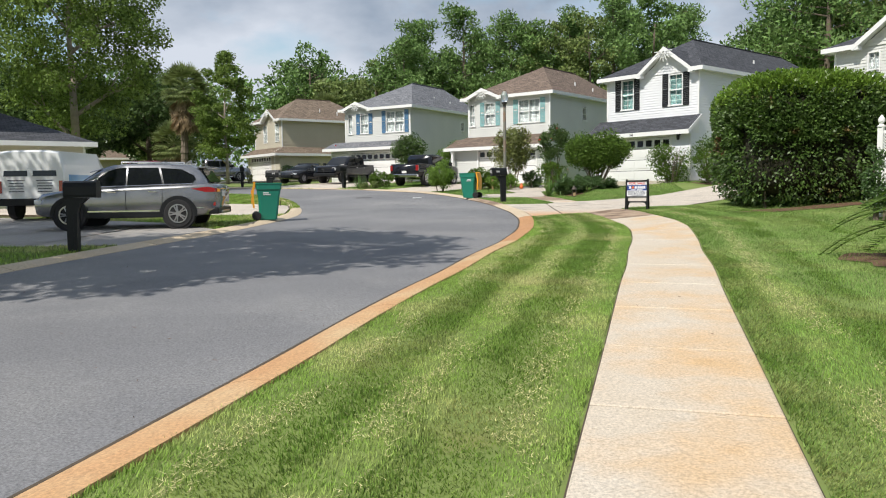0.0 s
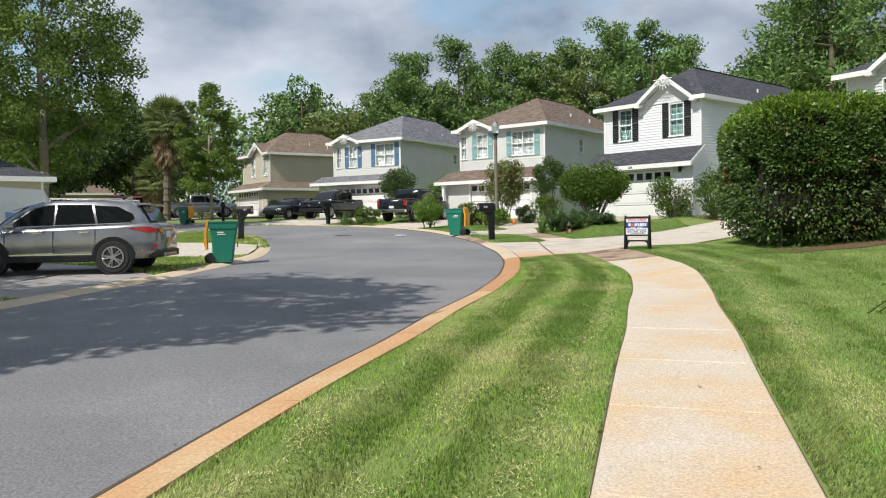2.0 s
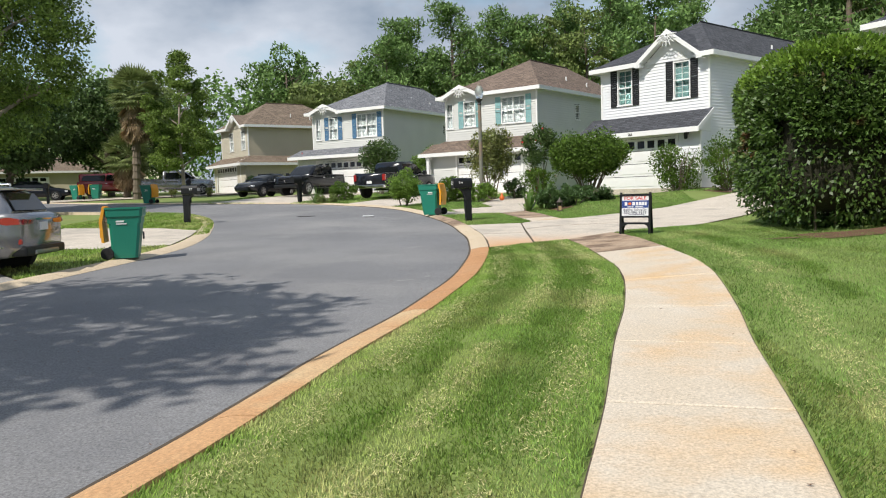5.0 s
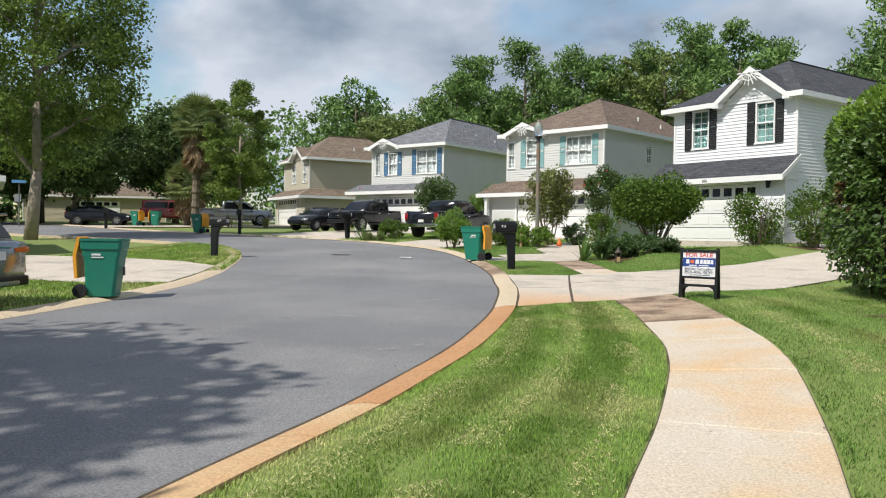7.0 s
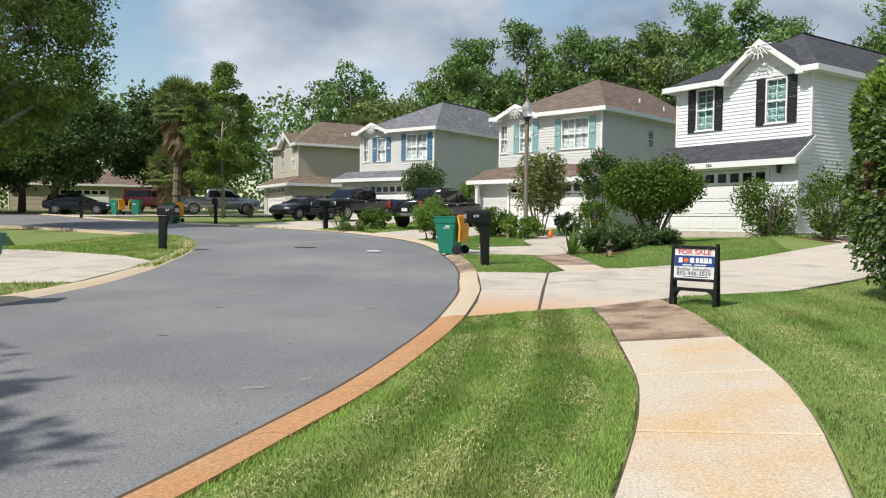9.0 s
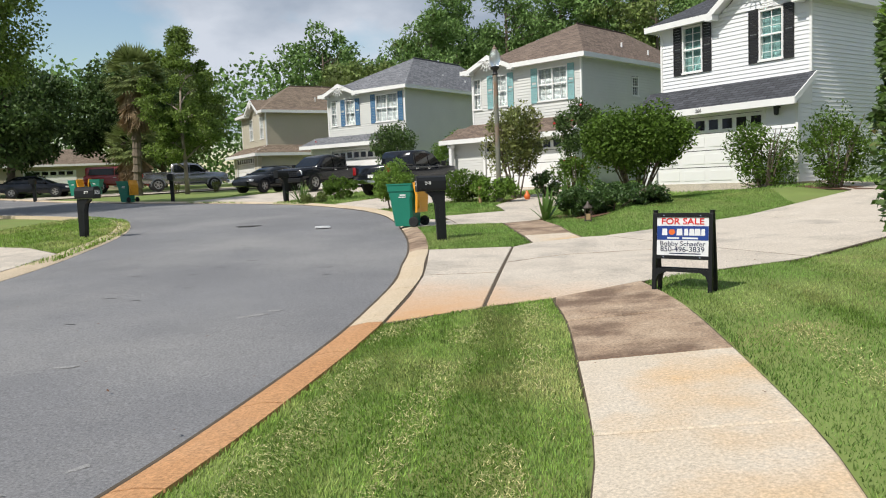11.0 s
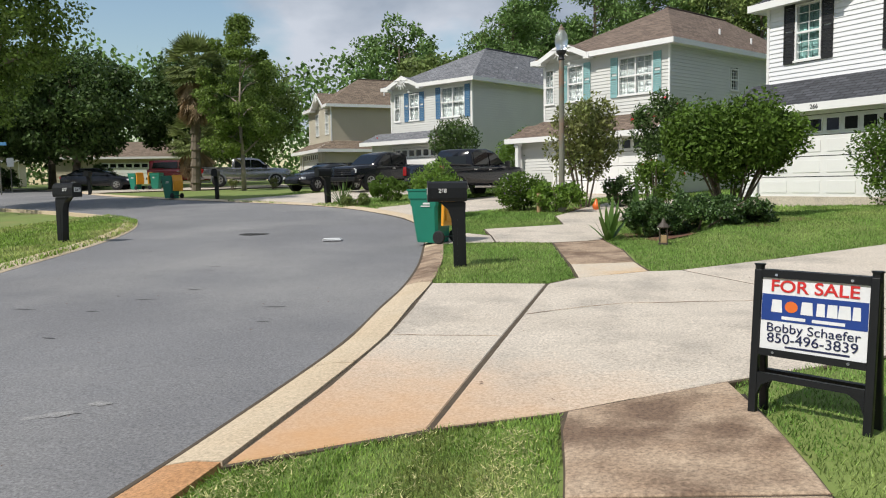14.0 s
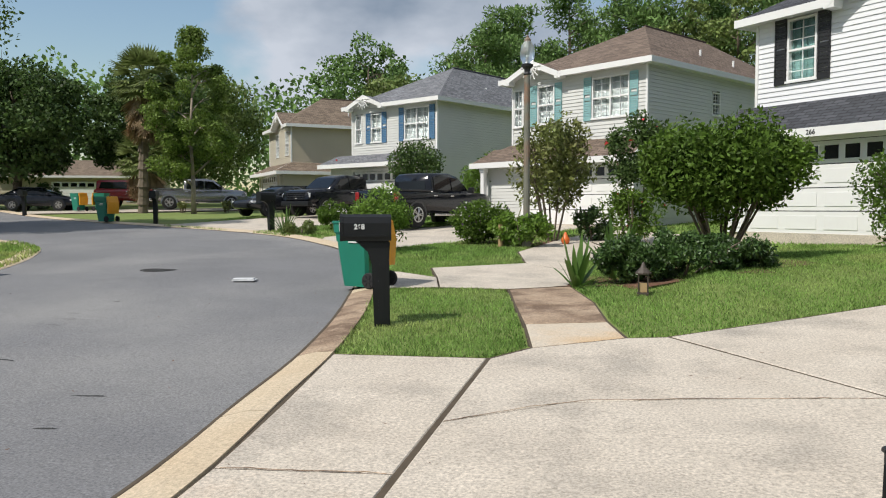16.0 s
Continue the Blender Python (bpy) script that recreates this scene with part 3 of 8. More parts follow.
def ground_sheet():
    xs = np.unique(np.r_[np.linspace(-900, -60, 15), np.linspace(-60, -14, 24), np.arange(-14, 12, 0.22), np.linspace(12, 60, 25), np.linspace(60, 900, 15)])
    ys = np.unique(np.r_[np.linspace(-700, -30, 12), np.linspace(-30, -4, 12), np.arange(-4, 46, 0.25), np.linspace(46, 110, 40), np.linspace(110, 1500, 16)])
    gx, gy = np.meshgrid(xs, ys)
    z = ground_z(gx, gy)
    near = (gx > -14.1) & (gx < 12.1) & (gy > -4.1) & (gy < 46.1)
    d = np.minimum(away(gx[near], gy[near], RIGHT), away(gx[near], gy[near], LEFT))
    d = np.where(inside(gx[near], gy[near], ROAD), -d, d)
    lift = TURF * np.clip((d - 0.2) / 0.22, -1, 1)
    z[near] += lift
    px, py = gx[near], gy[near]
    under = np.zeros(px.shape, bool)
    for q in PAVED:
        under |= inside(px, py, q)
    z[near] -= 0.06 * under
    z[~near] -= 0.04
    n, k = gx.shape
    i = np.arange(n * k).reshape(n, k)
    faces = np.stack([i[:-1, :-1], i[:-1, 1:], i[1:, 1:], i[1:, :-1]], -1).reshape(-1, 4)
    ob = linked("ground", mesh_of("ground", np.stack([gx, gy, z], -1).reshape(-1, 3), faces, "soil", True))
    tagged(ob, "mown lawn soil under short green grass", "ground", kind="structure")


def ribbon(name, a, b, za, zb, mat, label, category, skirt=0.15, parent=None):
    """A strip between two lines of points, with its edges turned down."""
    n = len(a)
    A, Bp = np.c_[a, ground_z(a[:, 0], a[:, 1]) + za], np.c_[b, ground_z(b[:, 0], b[:, 1]) + zb]
    dn = np.array([0, 0, skirt])
    v = np.vstack([A - dn, A, Bp, Bp - dn])
    i = np.arange(n - 1)
    f = np.vstack([np.stack([i + k * n, i + 1 + k * n, i + 1 + (k + 1) * n, i + (k + 1) * n], 1) for k in range(3)])
    ob = linked(name, mesh_of(name, v, f[:, ::-1], mat), parent, label)
    if not parent:
        tagged(ob, label, category, kind="structure")
    return ob


def evened(line, n):
    far = np.r_[0, np.cumsum(np.linalg.norm(np.diff(line, axis=0), axis=1))]
    at = np.linspace(0, far[-1], n)
    return np.stack([np.interp(at, far, line[:, k]) for k in range(2)], 1)


def beside(line, d):
    """The line moved d to its right."""
    t = np.gradient(line, axis=0)
    t /= np.linalg.norm(t, axis=1)[:, None]
    return line + d * np.stack([t[:, 1], -t[:, 0]], 1)


def road():
    n = 320
    r, l = evened(beside(RIGHT, 0.03), n), evened(beside(LEFT, -0.03), n)
    cols = []
    for s in np.linspace(0, 1, 9):
        p = r * (1 - s) + l * s
        cols.append(np.c_[p, ground_z(p[:, 0], p[:, 1]) + 0.02 + 0.05 * (1 - (2 * s - 1) ** 2)])
    v = np.vstack(cols)
    i = np.arange(n - 1)
    f = np.vstack([np.stack([i + k * n, i + 1 + k * n, i + 1 + (k + 1) * n, i + (k + 1) * n], 1) for k in range(8)])
    tagged(linked("road", mesh_of("road", v, f, "asphalt", True)), "worn grey asphalt street curving between lawns", "road", kind="structure")


def kerb_run(line, side, y0, y1, mat, parent, length=3.0):
    """Kerb stones end to end along an edge: a low roll from the asphalt to the turf, with open joints."""
    far = np.r_[0, np.cumsum(np.linalg.norm(np.diff(line, axis=0), axis=1))]
    s0, s1 = float(np.interp(y0, line[:, 1], far)), float(np.interp(y1, line[:, 1], far))
    at = s0
    while at < s1 - 0.3:
        end = min(at + length, s1)
        s = np.linspace(at + 0.008, end - 0.008, 9)
        c = np.stack([np.interp(s, far, line[:, k]) for k in range(2)], 1)
        rows = []
        for off, z in ((-0.02, -0.1), (-0.02, 0.028), (0.05, 0.05), (0.2, 0.082), (0.375, 0.09), (0.39, -0.1)):
            p = beside(c, side * off)
            rows.append(np.c_[p, ground_z(p[:, 0], p[:, 1]) + z])
        v = np.vstack(rows)
        m = len(s)
        i = np.arange(m - 1)
        f = [tuple(q) for k in range(5) for q in np.stack([i + k * m, i + 1 + k * m, i + 1 + (k + 1) * m, i + (k + 1) * m], 1).tolist()]
        f += [tuple(k * m for k in range(6)), tuple(k * m + m - 1 for k in range(6))]
        linked("kerb_stone", mesh_of("kerb_stone", v, f, mat), parent)
        at = end


def slab(name, poly, lift, thick, mat, parent, bevel=0.012, label=""):
    """A cast slab that follows the ground: its outline with a soft arris."""
    bm = B()
    PAVED.append(np.array(poly))
    c = np.mean(poly, axis=0)
    tops, ins, lows = [], [], []
    for x, y in poly:
        d = np.array([x, y]) - c
        p = c + d * (1 - bevel / max(np.linalg.norm(d), 0.1) * 1.4)
        ins.append(bm.verts.new((p[0], p[1], gz(*p) + lift)))
        tops.append(bm.verts.new((x, y, gz(x, y) + lift - bevel * 0.7)))
        lows.append(bm.verts.new((x, y, gz(x, y) + lift - thick)))
    bm.faces.new(ins)
    k = len(poly)
    for n in range(k):
        bm.faces.new((ins[n], tops[n], tops[(n + 1) % k], ins[(n + 1) % k]))
        bm.faces.new((tops[n], lows[n], lows[(n + 1) % k], tops[(n + 1) % k]))
    bmesh.ops.triangulate(bm, faces=[f for f in bm.faces if len(f.verts) > 4])
    return part(name, bm, mat, parent, label)


road()
kerb = thing("kerb", pose(0, 0, 0), "low rolled concrete kerb stained rust orange", "kerb", kind="structure")
kerb_run(RIGHT, 1, -12, 15.6, "kerb", kerb)
kerb_run(RIGHT, 1, 15.6, 22.6, "kerb_rust", kerb, 1.45)
kerb_run(RIGHT, 1, 22.6, 29.0, "kerb_pale", kerb, 2.2)
kerb_run(RIGHT, 1, 29.0, 33.2, "walk_dark", kerb)
kerb_run(RIGHT, 1, 33.2, 66, "kerb_pale", kerb, 4.0)
gutter = smooth_line([tuple(p) for p in beside(RIGHT, -0.035)[:230:3]], 0.25)
ribbon("gutter_line", gutter, beside(gutter, 0.05), 0.034, 0.036, "joint", "dark grit along the foot of the kerb", "gutter", 0.01)
kerb_left = thing("kerb_left", pose(0, 0, 0), "low pale concrete kerb at the far lawns", "kerb", kind="structure")
kerb_run(LEFT, -1, -12, 60, "kerb_pale", kerb_left, 4.0)

# ---- sidewalk ----
WALK = smooth_line([(0.15, -5.5), (0.55, -3), (1.1, 0), (1.5, 2.2), (1.82, 3.8), (2.42, 6.7), (2.85, 8.8), (3.1, 10), (3.46, 11.65), (3.825, 13.6), (4.2, 15.35), (4.54, 17.4), (4.66, 18.6), (4.68, 19.4), (4.61, 21), (4.5, 22.7), (4.27, 24.3)], 0.1)


def walk_at(y):
    """The middle of the walk and its direction, at a y."""
    k = int(np.argmin(abs(WALK[:, 1] - y)))
    a, b = WALK[max(k - 2, 0)], WALK[min(k + 2, len(WALK) - 1)]
    t = (b - a) / np.linalg.norm(b - a)
    return np.array([np.interp(y, WALK[:, 1], WALK[:, 0]), y]), t


def sidewalk():
    base = thing("sidewalk", pose(0, 0, 0), "pale concrete sidewalk slabs with orange rust stains", "sidewalk", kind="structure")
    ys = [-4.6, -3.0, -1.45, 0.2, 1.82, 3.45, 5.08, 6.7, 8.43, 10.0, 11.7, 13.58, 15.33, 17.45, 19.35, 21.06, 22.65, 24.0]
    for y0, y1 in zip(ys, ys[1:]):
        sides = [], []
        for y in np.linspace(y0 + 0.009, y1 - 0.009, 5):
            c, t = walk_at(y)
            for side, w in zip(sides, (-0.615, 0.615)):
                side.append((c[0] + w * t[1], c[1] - w * t[0]))
        if y1 == 24.0:
            sides[0][-1], sides[1][-1] = (3.75, 23.93), (4.8, 24.62)
        slab("slab", sides[1] + sides[0][::-1], 0.085 + random.uniform(-0.004, 0.004), 0.12, "walk_dark" if y0 > 21 else "walk", base)
    bed = beside(WALK, -0.626), beside(WALK, 0.622)
    ribbon("joint_bed", bed[0], bed[1], 0.074, 0.074, "joint", "", "", parent=base)


sidewalk()

# ---- driveways ----
U1 = np.array([math.cos(radians(-45.6)), math.sin(radians(-45.6))])      # along the white house's front
N1 = np.array([-U1[1], U1[0]])                                          # from the street into it


def driveway(name, label, panels, lift=0.082):
    base = thing(name, pose(0, 0, 0), label, "driveway", kind="structure")
    for mat, poly in panels:
        c = np.mean(poly, axis=0)
        wide = [tuple(c + (np.array(q) - c) * (1 + 0.05 / np.linalg.norm(np.array(q) - c))) for q in poly]
        slab("joint_bed", wide, lift - 0.008, 0.06, "joint", base, 0.004)
        slab("panel", poly, lift, 0.12, mat, base)
    return base


def cut(a, b, n):
    return [(a[0] + (b[0] - a[0]) * k / n, a[1] + (b[1] - a[1]) * k / n) for k in range(n + 1)]


main_drive = driveway("driveway", "pale concrete driveway with rust tint near the kerb", [
    ("drive", [(1.98, 22.62), (2.92, 23.41), (2.86, 26.05), (1.765, 25.9), (1.915, 24.2)]),
    ("drive", [(1.76, 25.912), (2.86, 26.062), (2.83, 29.12), (1.285, 28.98), (1.56, 27.3)]),
    ("drive", [(2.96, 23.44), (3.75, 23.95), (4.8, 24.66), (5.96, 25.56), (7.08, 26.5), (7.42, 26.82), (6.22, 28.42), (5.96, 28.37), (4.71, 28.08), (3.72, 27.76), (2.895, 27.08)]),
    ("drive", [(2.895, 27.092), (3.72, 27.772), (4.71, 28.092), (5.96, 28.382), (6.21, 28.432), (4.6, 30.5), (4.15, 30.36), (3.2, 29.66), (2.87, 29.12)]),
    ("drive", [(7.45, 26.85), (9.0, 28.3), (9.9, 29.3), (7.96, 33.5), (6.27, 32.05), (4.63, 30.55), (6.25, 28.45)]),
    ("drive", [(9.93, 29.33), (12.4, 32.0), (14.2, 34.6), (11.4, 37.0), (7.99, 33.53)]),
    ("drive", [(11.43, 37.03), (14.23, 34.63), (14.8, 35.3), (12.2, 40.6), (8.6, 44.2), (7.2, 45.6), (6.2, 44.6), (9.4, 41.2), (11.2, 39.2)]),
])
driveway("garden_path", "cracked brown-stained sidewalk slabs between driveways", [
    ("walk", [(3.21, 29.7), (4.13, 30.4), (3.91, 31.27), (2.96, 30.95)]),
    ("walk_dark", [(2.95, 30.98), (3.9, 31.3), (3.66, 32.74), (2.66, 32.2)]),
    ("walk_dark", [(2.65, 32.23), (3.65, 32.77), (3.2, 34.3), (2.3, 33.8)]),
])
driveway("neighbour_driveway", "pale concrete driveway curving up past a garden bed", [
    ("drive", [(0.05, 33.55), (1.1, 33.9), (0.75, 35.1), (-0.2, 35.8), (-0.62, 35.6)]),
    ("drive", [(1.13, 33.9), (2.25, 33.9), (3.15, 34.4), (3.2, 36.2), (2.0, 37.6), (0.3, 36.5), (0.78, 35.1)]),
    ("drive", [(2.02, 37.63), (3.22, 36.25), (3.2, 38.2), (4.6, 42.0), (6.0, 45.6), (3.3, 47.8), (2.1, 43.6), (1.5, 40.0)]),
])
driveway("far_driveway", "pale concrete driveway under a parked black pickup", [("drive", [(-2.6, 39.6), (-1.3, 41.5), (0.3, 44.5), (3.0, 50.0), (-0.6, 53.0), (-3.6, 48.4), (-5.2, 44.0), (-4.6, 42.3)])], 0.05)
driveway("shared_driveway", "pale concrete driveway under two dark cars", [("drive", [(-8.5, 45.6), (-7.6, 49.5), (-4.5, 60.0), (-10.5, 63.0), (-13.5, 53.0), (-14.6, 49.3), (-11.4, 47.6)])], 0.05)
driveway("pickup_driveway", "pale concrete driveway under a grey pickup", [("drive", [(-33.2, 62.4), (-30.8, 58.3), (-15.5, 68.2), (-20.0, 73.0)])], 0.05)
# these panels carry part of the trees' shade in their darker colour
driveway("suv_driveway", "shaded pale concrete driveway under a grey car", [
    ("drive_shaded", [(-6.8, 15.4), (-6.35, 18.2), (-8.6, 18.9), (-8.8, 15.3)]),
    ("drive_shaded", [(-6.33, 18.25), (-6.2, 19.2), (-8.6, 21.6), (-8.6, 18.95)]),
    ("drive_shaded", [(-8.83, 15.3), (-8.63, 21.6), (-13.0, 24.0), (-13.0, 15.2)]),
    ("drive_shaded", [(-13.03, 15.2), (-13.03, 24.0), (-20.0, 26.0), (-20.0, 15.0)]),
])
driveway("corner_driveway", "pale concrete driveway with weedy joints", [
    ("drive", [(-6.1, 25.3), (-6.65, 28.0), (-8.5, 27.6), (-7.6, 24.8)]),
    ("drive", [(-6.67, 28.05), (-7.2, 29.9), (-8.9, 31.2), (-8.52, 27.65)]),
    ("drive", [(-7.65, 24.8), (-8.9, 31.2), (-13.0, 32.5), (-12.4, 25.6)]),
    ("drive", [(-12.43, 25.6), (-13.03, 32.3), (-15.8, 32.4), (-19.0, 31.6), (-19.0, 27.2)]),
])

ground_sheet()


# ---- houses ----
def siding(name, x0, x1, z0, z1, mat, parent, holes=(), m=None, course=0.13):
    """Lapped boards on a wall in the x-z plane, facing -y, cut at the openings, with a backing."""
    v, f = [], []
    n = max(1, round((z1 - z0) / course))
    h = (z1 - z0) / n
    xs = sorted({x0, x1} | {x for hole in holes for x in hole[:2] if x0 < x < x1})
    at = {}

    def key(x, y, z):
        p = (round(x, 4), round(y, 4), round(z, 4))
        if p not in at:
            at[p] = len(v)
            v.append(p)
        return at[p]

    for k in range(n):
        a, b = z0 + k * h, z0 + (k + 1) * h
        for s, e in zip(xs, xs[1:]):
            if any(hx0 <= (s + e) / 2 <= hx1 and hz0 < (a + b) / 2 < hz1 for hx0, hx1, hz0, hz1 in holes):
                continue
            f.append((key(s, -0.026, a), key(e, -0.026, a), key(e, -0.002, b), key(s, -0.002, b)))
            f.append((key(s, -0.002, b), key(e, -0.002, b), key(e, -0.026, b), key(s, -0.026, b)))
            f.append((key(e, 0.10, a), key(s, 0.10, a), key(s, 0.10, b), key(e, 0.10, b)))
            f.append((key(s, 0.10, a), key(s, -0.026, a), key(s, -0.002, b), key(s, 0.10, b)))
            f.append((key(e, -0.026, a), key(e, 0.10, a), key(e, 0.10, b), key(e, -0.002, b)))
    if m is not None:
        v = [tuple(m @ Vector(p)) for p in v]
    return linked(name, mesh_of(name, v, f, mat), parent)


def window(parent, m, w, h, frame_mat="white", inner="blind", cols=1, rows=1, shutter="", grid=(2, 3)):
    """A sash window in a wall opening: frame, sill, two sashes with bars, panes, what hangs behind them, and shutters."""
    t = 0.055
    bm = B()
    rims = []
    for y in (-0.045, 0.09):
        for e in (0.0, t):
            rims.append([bm.verts.new(m @ Vector(q)) for q in ((-w / 2 + e, y, e), (w / 2 - e, y, e), (w / 2 - e, y, h - e), (-w / 2 + e, y, h - e))])
    for a, b in ((0, 1), (1, 3), (3, 2), (2, 0)):
        for k in range(4):
            bm.faces.new((rims[a][k], rims[a][(k + 1) % 4], rims[b][(k + 1) % 4], rims[b][k]))
    win = part("window", bm, frame_mat, parent)
    bm = B()
    box(bm, -w / 2 + t, w / 2 - t, -0.035, 0.08, h / 2 - t / 2, h / 2 + t / 2, m)
    part("meeting_rail", bm, frame_mat, win)
    if cols == 2:
        bm = B()
        box(bm, -t / 2, t / 2, -0.04, 0.085, t, h - t, m)
        part("mullion", bm, frame_mat, win)
    bm = B()
    box(bm, -w / 2 - 0.04, w / 2 + 0.04, -0.075, -0.046, -0.03, 0.03, m)
    part("sill", bm, frame_mat, win)
    for c in range(cols):
        x0, x1 = -w / 2 + t + c * (w / cols), w / 2 - t - (cols - 1 - c) * (w / cols)
        for k in range(1, grid[0]):
            x = x0 + (x1 - x0) * k / grid[0]
            bm = B()
            box(bm, x - 0.008, x + 0.008, -0.005, 0.03, t, h - t, m)
            part("glazing_bar", bm, frame_mat, win)
        for k in range(1, grid[1] * 2):
            z = h * k / (grid[1] * 2)
            bm = B()
            box(bm, x0, x1, -0.003, 0.028, z - 0.008, z + 0.008, m)
            part("glazing_bar", bm, frame_mat, win)
    for z0, z1 in ((t, h / 2 - t / 2), (h / 2 + t / 2, h - t)):
        bm = B()
        box(bm, -w / 2 + t, w / 2 - t, 0.034, 0.040, z0, z1, m)
        part("pane", bm, "pane", win).visible_shadow = False
    # with inner="dark" no curtain hangs here: a near-black sheet for the unlit room
    bm = B()
    n = 9
    for k in range(n):
        x0, x1 = -w / 2 + (w * k) / n, -w / 2 + w * (k + 1) / n
        d = 0.02 if k % 2 else 0.0
        box(bm, x0, x1, 0.12 + d, 0.13 + d, 0, h, m)
    part("curtain_or_dark", bm, inner, win)
    if shutter:
        for s in (-1, 1):
            bm = B()
            x = s * (w / 2 + 0.20)
            for z0, z1 in ((-0.04, 0.06), (h - 0.06, h + 0.04), (h / 2 - 0.05, h / 2 + 0.05)):
                box(bm, x - 0.17, x + 0.17, -0.06, -0.024, z0, z1, m)
            for e in (-0.17, 0.13):
                box(bm, x + e, x + e + 0.04, -0.06, -0.024, 0.06, h - 0.06, m)
            for k in range(16):
                z = 0.06 + (h - 0.12) * k / 16
                if abs(z - h / 2) > 0.09:
                    box(bm, x - 0.13, x + 0.13, -0.05, -0.026, z, z + (h - 0.12) / 16 - 0.012, m)
            part("shutter", bm, shutter, win)


def roof_face(v, f, uv, pts):
    """One sloped face, with the courses of its shingles running level."""
    p = [Vector(q) for q in pts]
    nrm = (p[1] - p[0]).cross(p[2] - p[0]).normalized()
    across = Vector((-nrm.y, nrm.x, 0)).normalized() if nrm.to_2d().length > 1e-3 else Vector((1, 0, 0))
    up = nrm.cross(across)
    i = len(v)
    v += [tuple(q) for q in p]
    f.append(tuple(range(i, i + len(p))))
    uv += [(q.dot(across), q.dot(up)) for q in p]


def roof(name, faces, mat, parent):
    v, f, uv = [], [], []
    for pts in faces:
        roof_face(v, f, uv, pts)
    return linked(name, mesh_of(name, v, f, mat, uvs=uv), parent)


def sunburst(parent, m, r=0.52):
    """The fan ornament in the gable: spokes and two hoops."""
    bm = B()
    for k in range(9):
        a = math.pi * (k + 0.0) / 8 - math.pi
        tube(bm, m @ Vector((0.10 * math.cos(a), -0.06, 0.10 * math.sin(a))), m @ Vector((r * math.cos(a), -0.06, r * math.sin(a))), 0.022, seg=5)
    for q in (0.10, r * 0.62):
        for k in range(16):
            a, b = math.pi * k / 16 - math.pi, math.pi * (k + 1) / 16 - math.pi
            tube(bm, m @ Vector((q * math.cos(a), -0.06, q * math.sin(a))), m @ Vector((q * math.cos(b), -0.06, q * math.sin(b))), 0.02, seg=5)
    part("gable_ornament", bm, "white", parent)


def house(label, corner, turn, base, W, D, floor2, eave, rise, wall, side, shingle, windows=(), side_windows=(), gable=None, skirt=None, garage=None, low_left=0.0, fan=True, trim="white", ridge=0.0, lean_to=0.0, hip=0.0):
    """A two-storey house. corner: the front right corner of the upper storey; local x along the front (0 at that corner, -W at the other end),
    local y into the house. skirt: (x0, x1, out, z_low). garage: (x0, x1, height)."""
    h = thing("house", pose(corner[0], corner[1], base, 0, 0, turn), label, "house")
    z2, ze = floor2 - base, eave - base
    off = 0.75
    sx0, sx1, out, sz = skirt
    # lower storey, a little proud of the upper one at the front
    g0, g1, gh = garage
    siding("front_wall", sx0 + 0.35, 0.0, 0.0, sz - base + 0.02, wall, h, [(g0, g1, -1, gh)], Matrix.Translation((0, -off, 0)))
    zs = sz - base + 0.1
    siding("side_wall", 0.0, D, 0.0, z2, side, h, [], pose(0, 0, 0, 0, 0, 90))
    siding("side_wall", -off, 0.0, 0.0, zs, side, h, [], pose(0, 0, 0, 0, 0, 90))
    siding("side_wall", 0.0, D, z2, ze, side, h, [(c - w / 2, c + w / 2, z - base, z - base + hh) for c, z, w, hh in side_windows], pose(0, 0, 0, 0, 0, 90))
    siding("far_wall", -D, 0.0, 0.0, z2, side, h, [], pose(-W, 0, 0, 0, 0, -90))
    siding("far_wall", 0.0, off, 0.0, zs, side, h, [], pose(sx0 + 0.35, 0, 0, 0, 0, -90))
    siding("far_wall", -D, 0.0, z2, ze, side, h, [], pose(-W, 0, 0, 0, 0, -90))
    siding("back_wall", 0, W, 0.0, ze, side, h, [], pose(0, D, 0, 0, 0, 180))
    holes = [(c - w / 2, c + w / 2, z - base, z - base + hh) for c, z, w, hh, *_ in windows]
    siding("front_wall", -W, 0, z2 - 0.3, ze, wall, h, holes)
    for c, z, w, hh, cols, shut, inner in windows:
        window(h, Matrix.Translation((c, 0, z - base)), w, hh, trim, inner, cols, 1, shut)
    for c, z, w, hh in side_windows:
        window(h, pose(0, c, z - base, 0, 0, 90), w, hh, trim, "dark", 1, 1, "")
    # corner boards
    for x, y, z0, z1 in ((0, 0, z2, ze), (-W, 0, z2, ze), (0, -off, 0, sz - base), (sx0 + 0.35, -off, 0, sz - base)):
        bm = B()
        box(bm, x - 0.05, x + 0.035, y - 0.04, y + 0.05, z0, z1)
        part("corner_board", bm, trim, h)
    bm = B()
    box(bm, sx0 + 0.38, -0.03, -off + 0.03, D - 0.03, -0.9, 0.015)
    part("foundation", bm, "drive", h)
    # a solid near-black block stands in for the unlit rooms
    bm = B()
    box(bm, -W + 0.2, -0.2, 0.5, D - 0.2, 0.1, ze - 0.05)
    part("unlit_room_block", bm, "dark", h)
    # garage door: four rows of panels, the top one glazed
    bm = B()
    gw = g1 - g0
    for r in range(4):
        z0, z1 = gh * r / 4 + 0.012, gh * (r + 1) / 4 - 0.012
        box(bm, g0 + 0.02, g1 - 0.02, -off + 0.05, -off + 0.09, z0, z1)
        if r < 3:
            for k in range(4):
                x0, x1 = g0 + gw * k / 4 + 0.1, g0 + gw * (k + 1) / 4 - 0.1
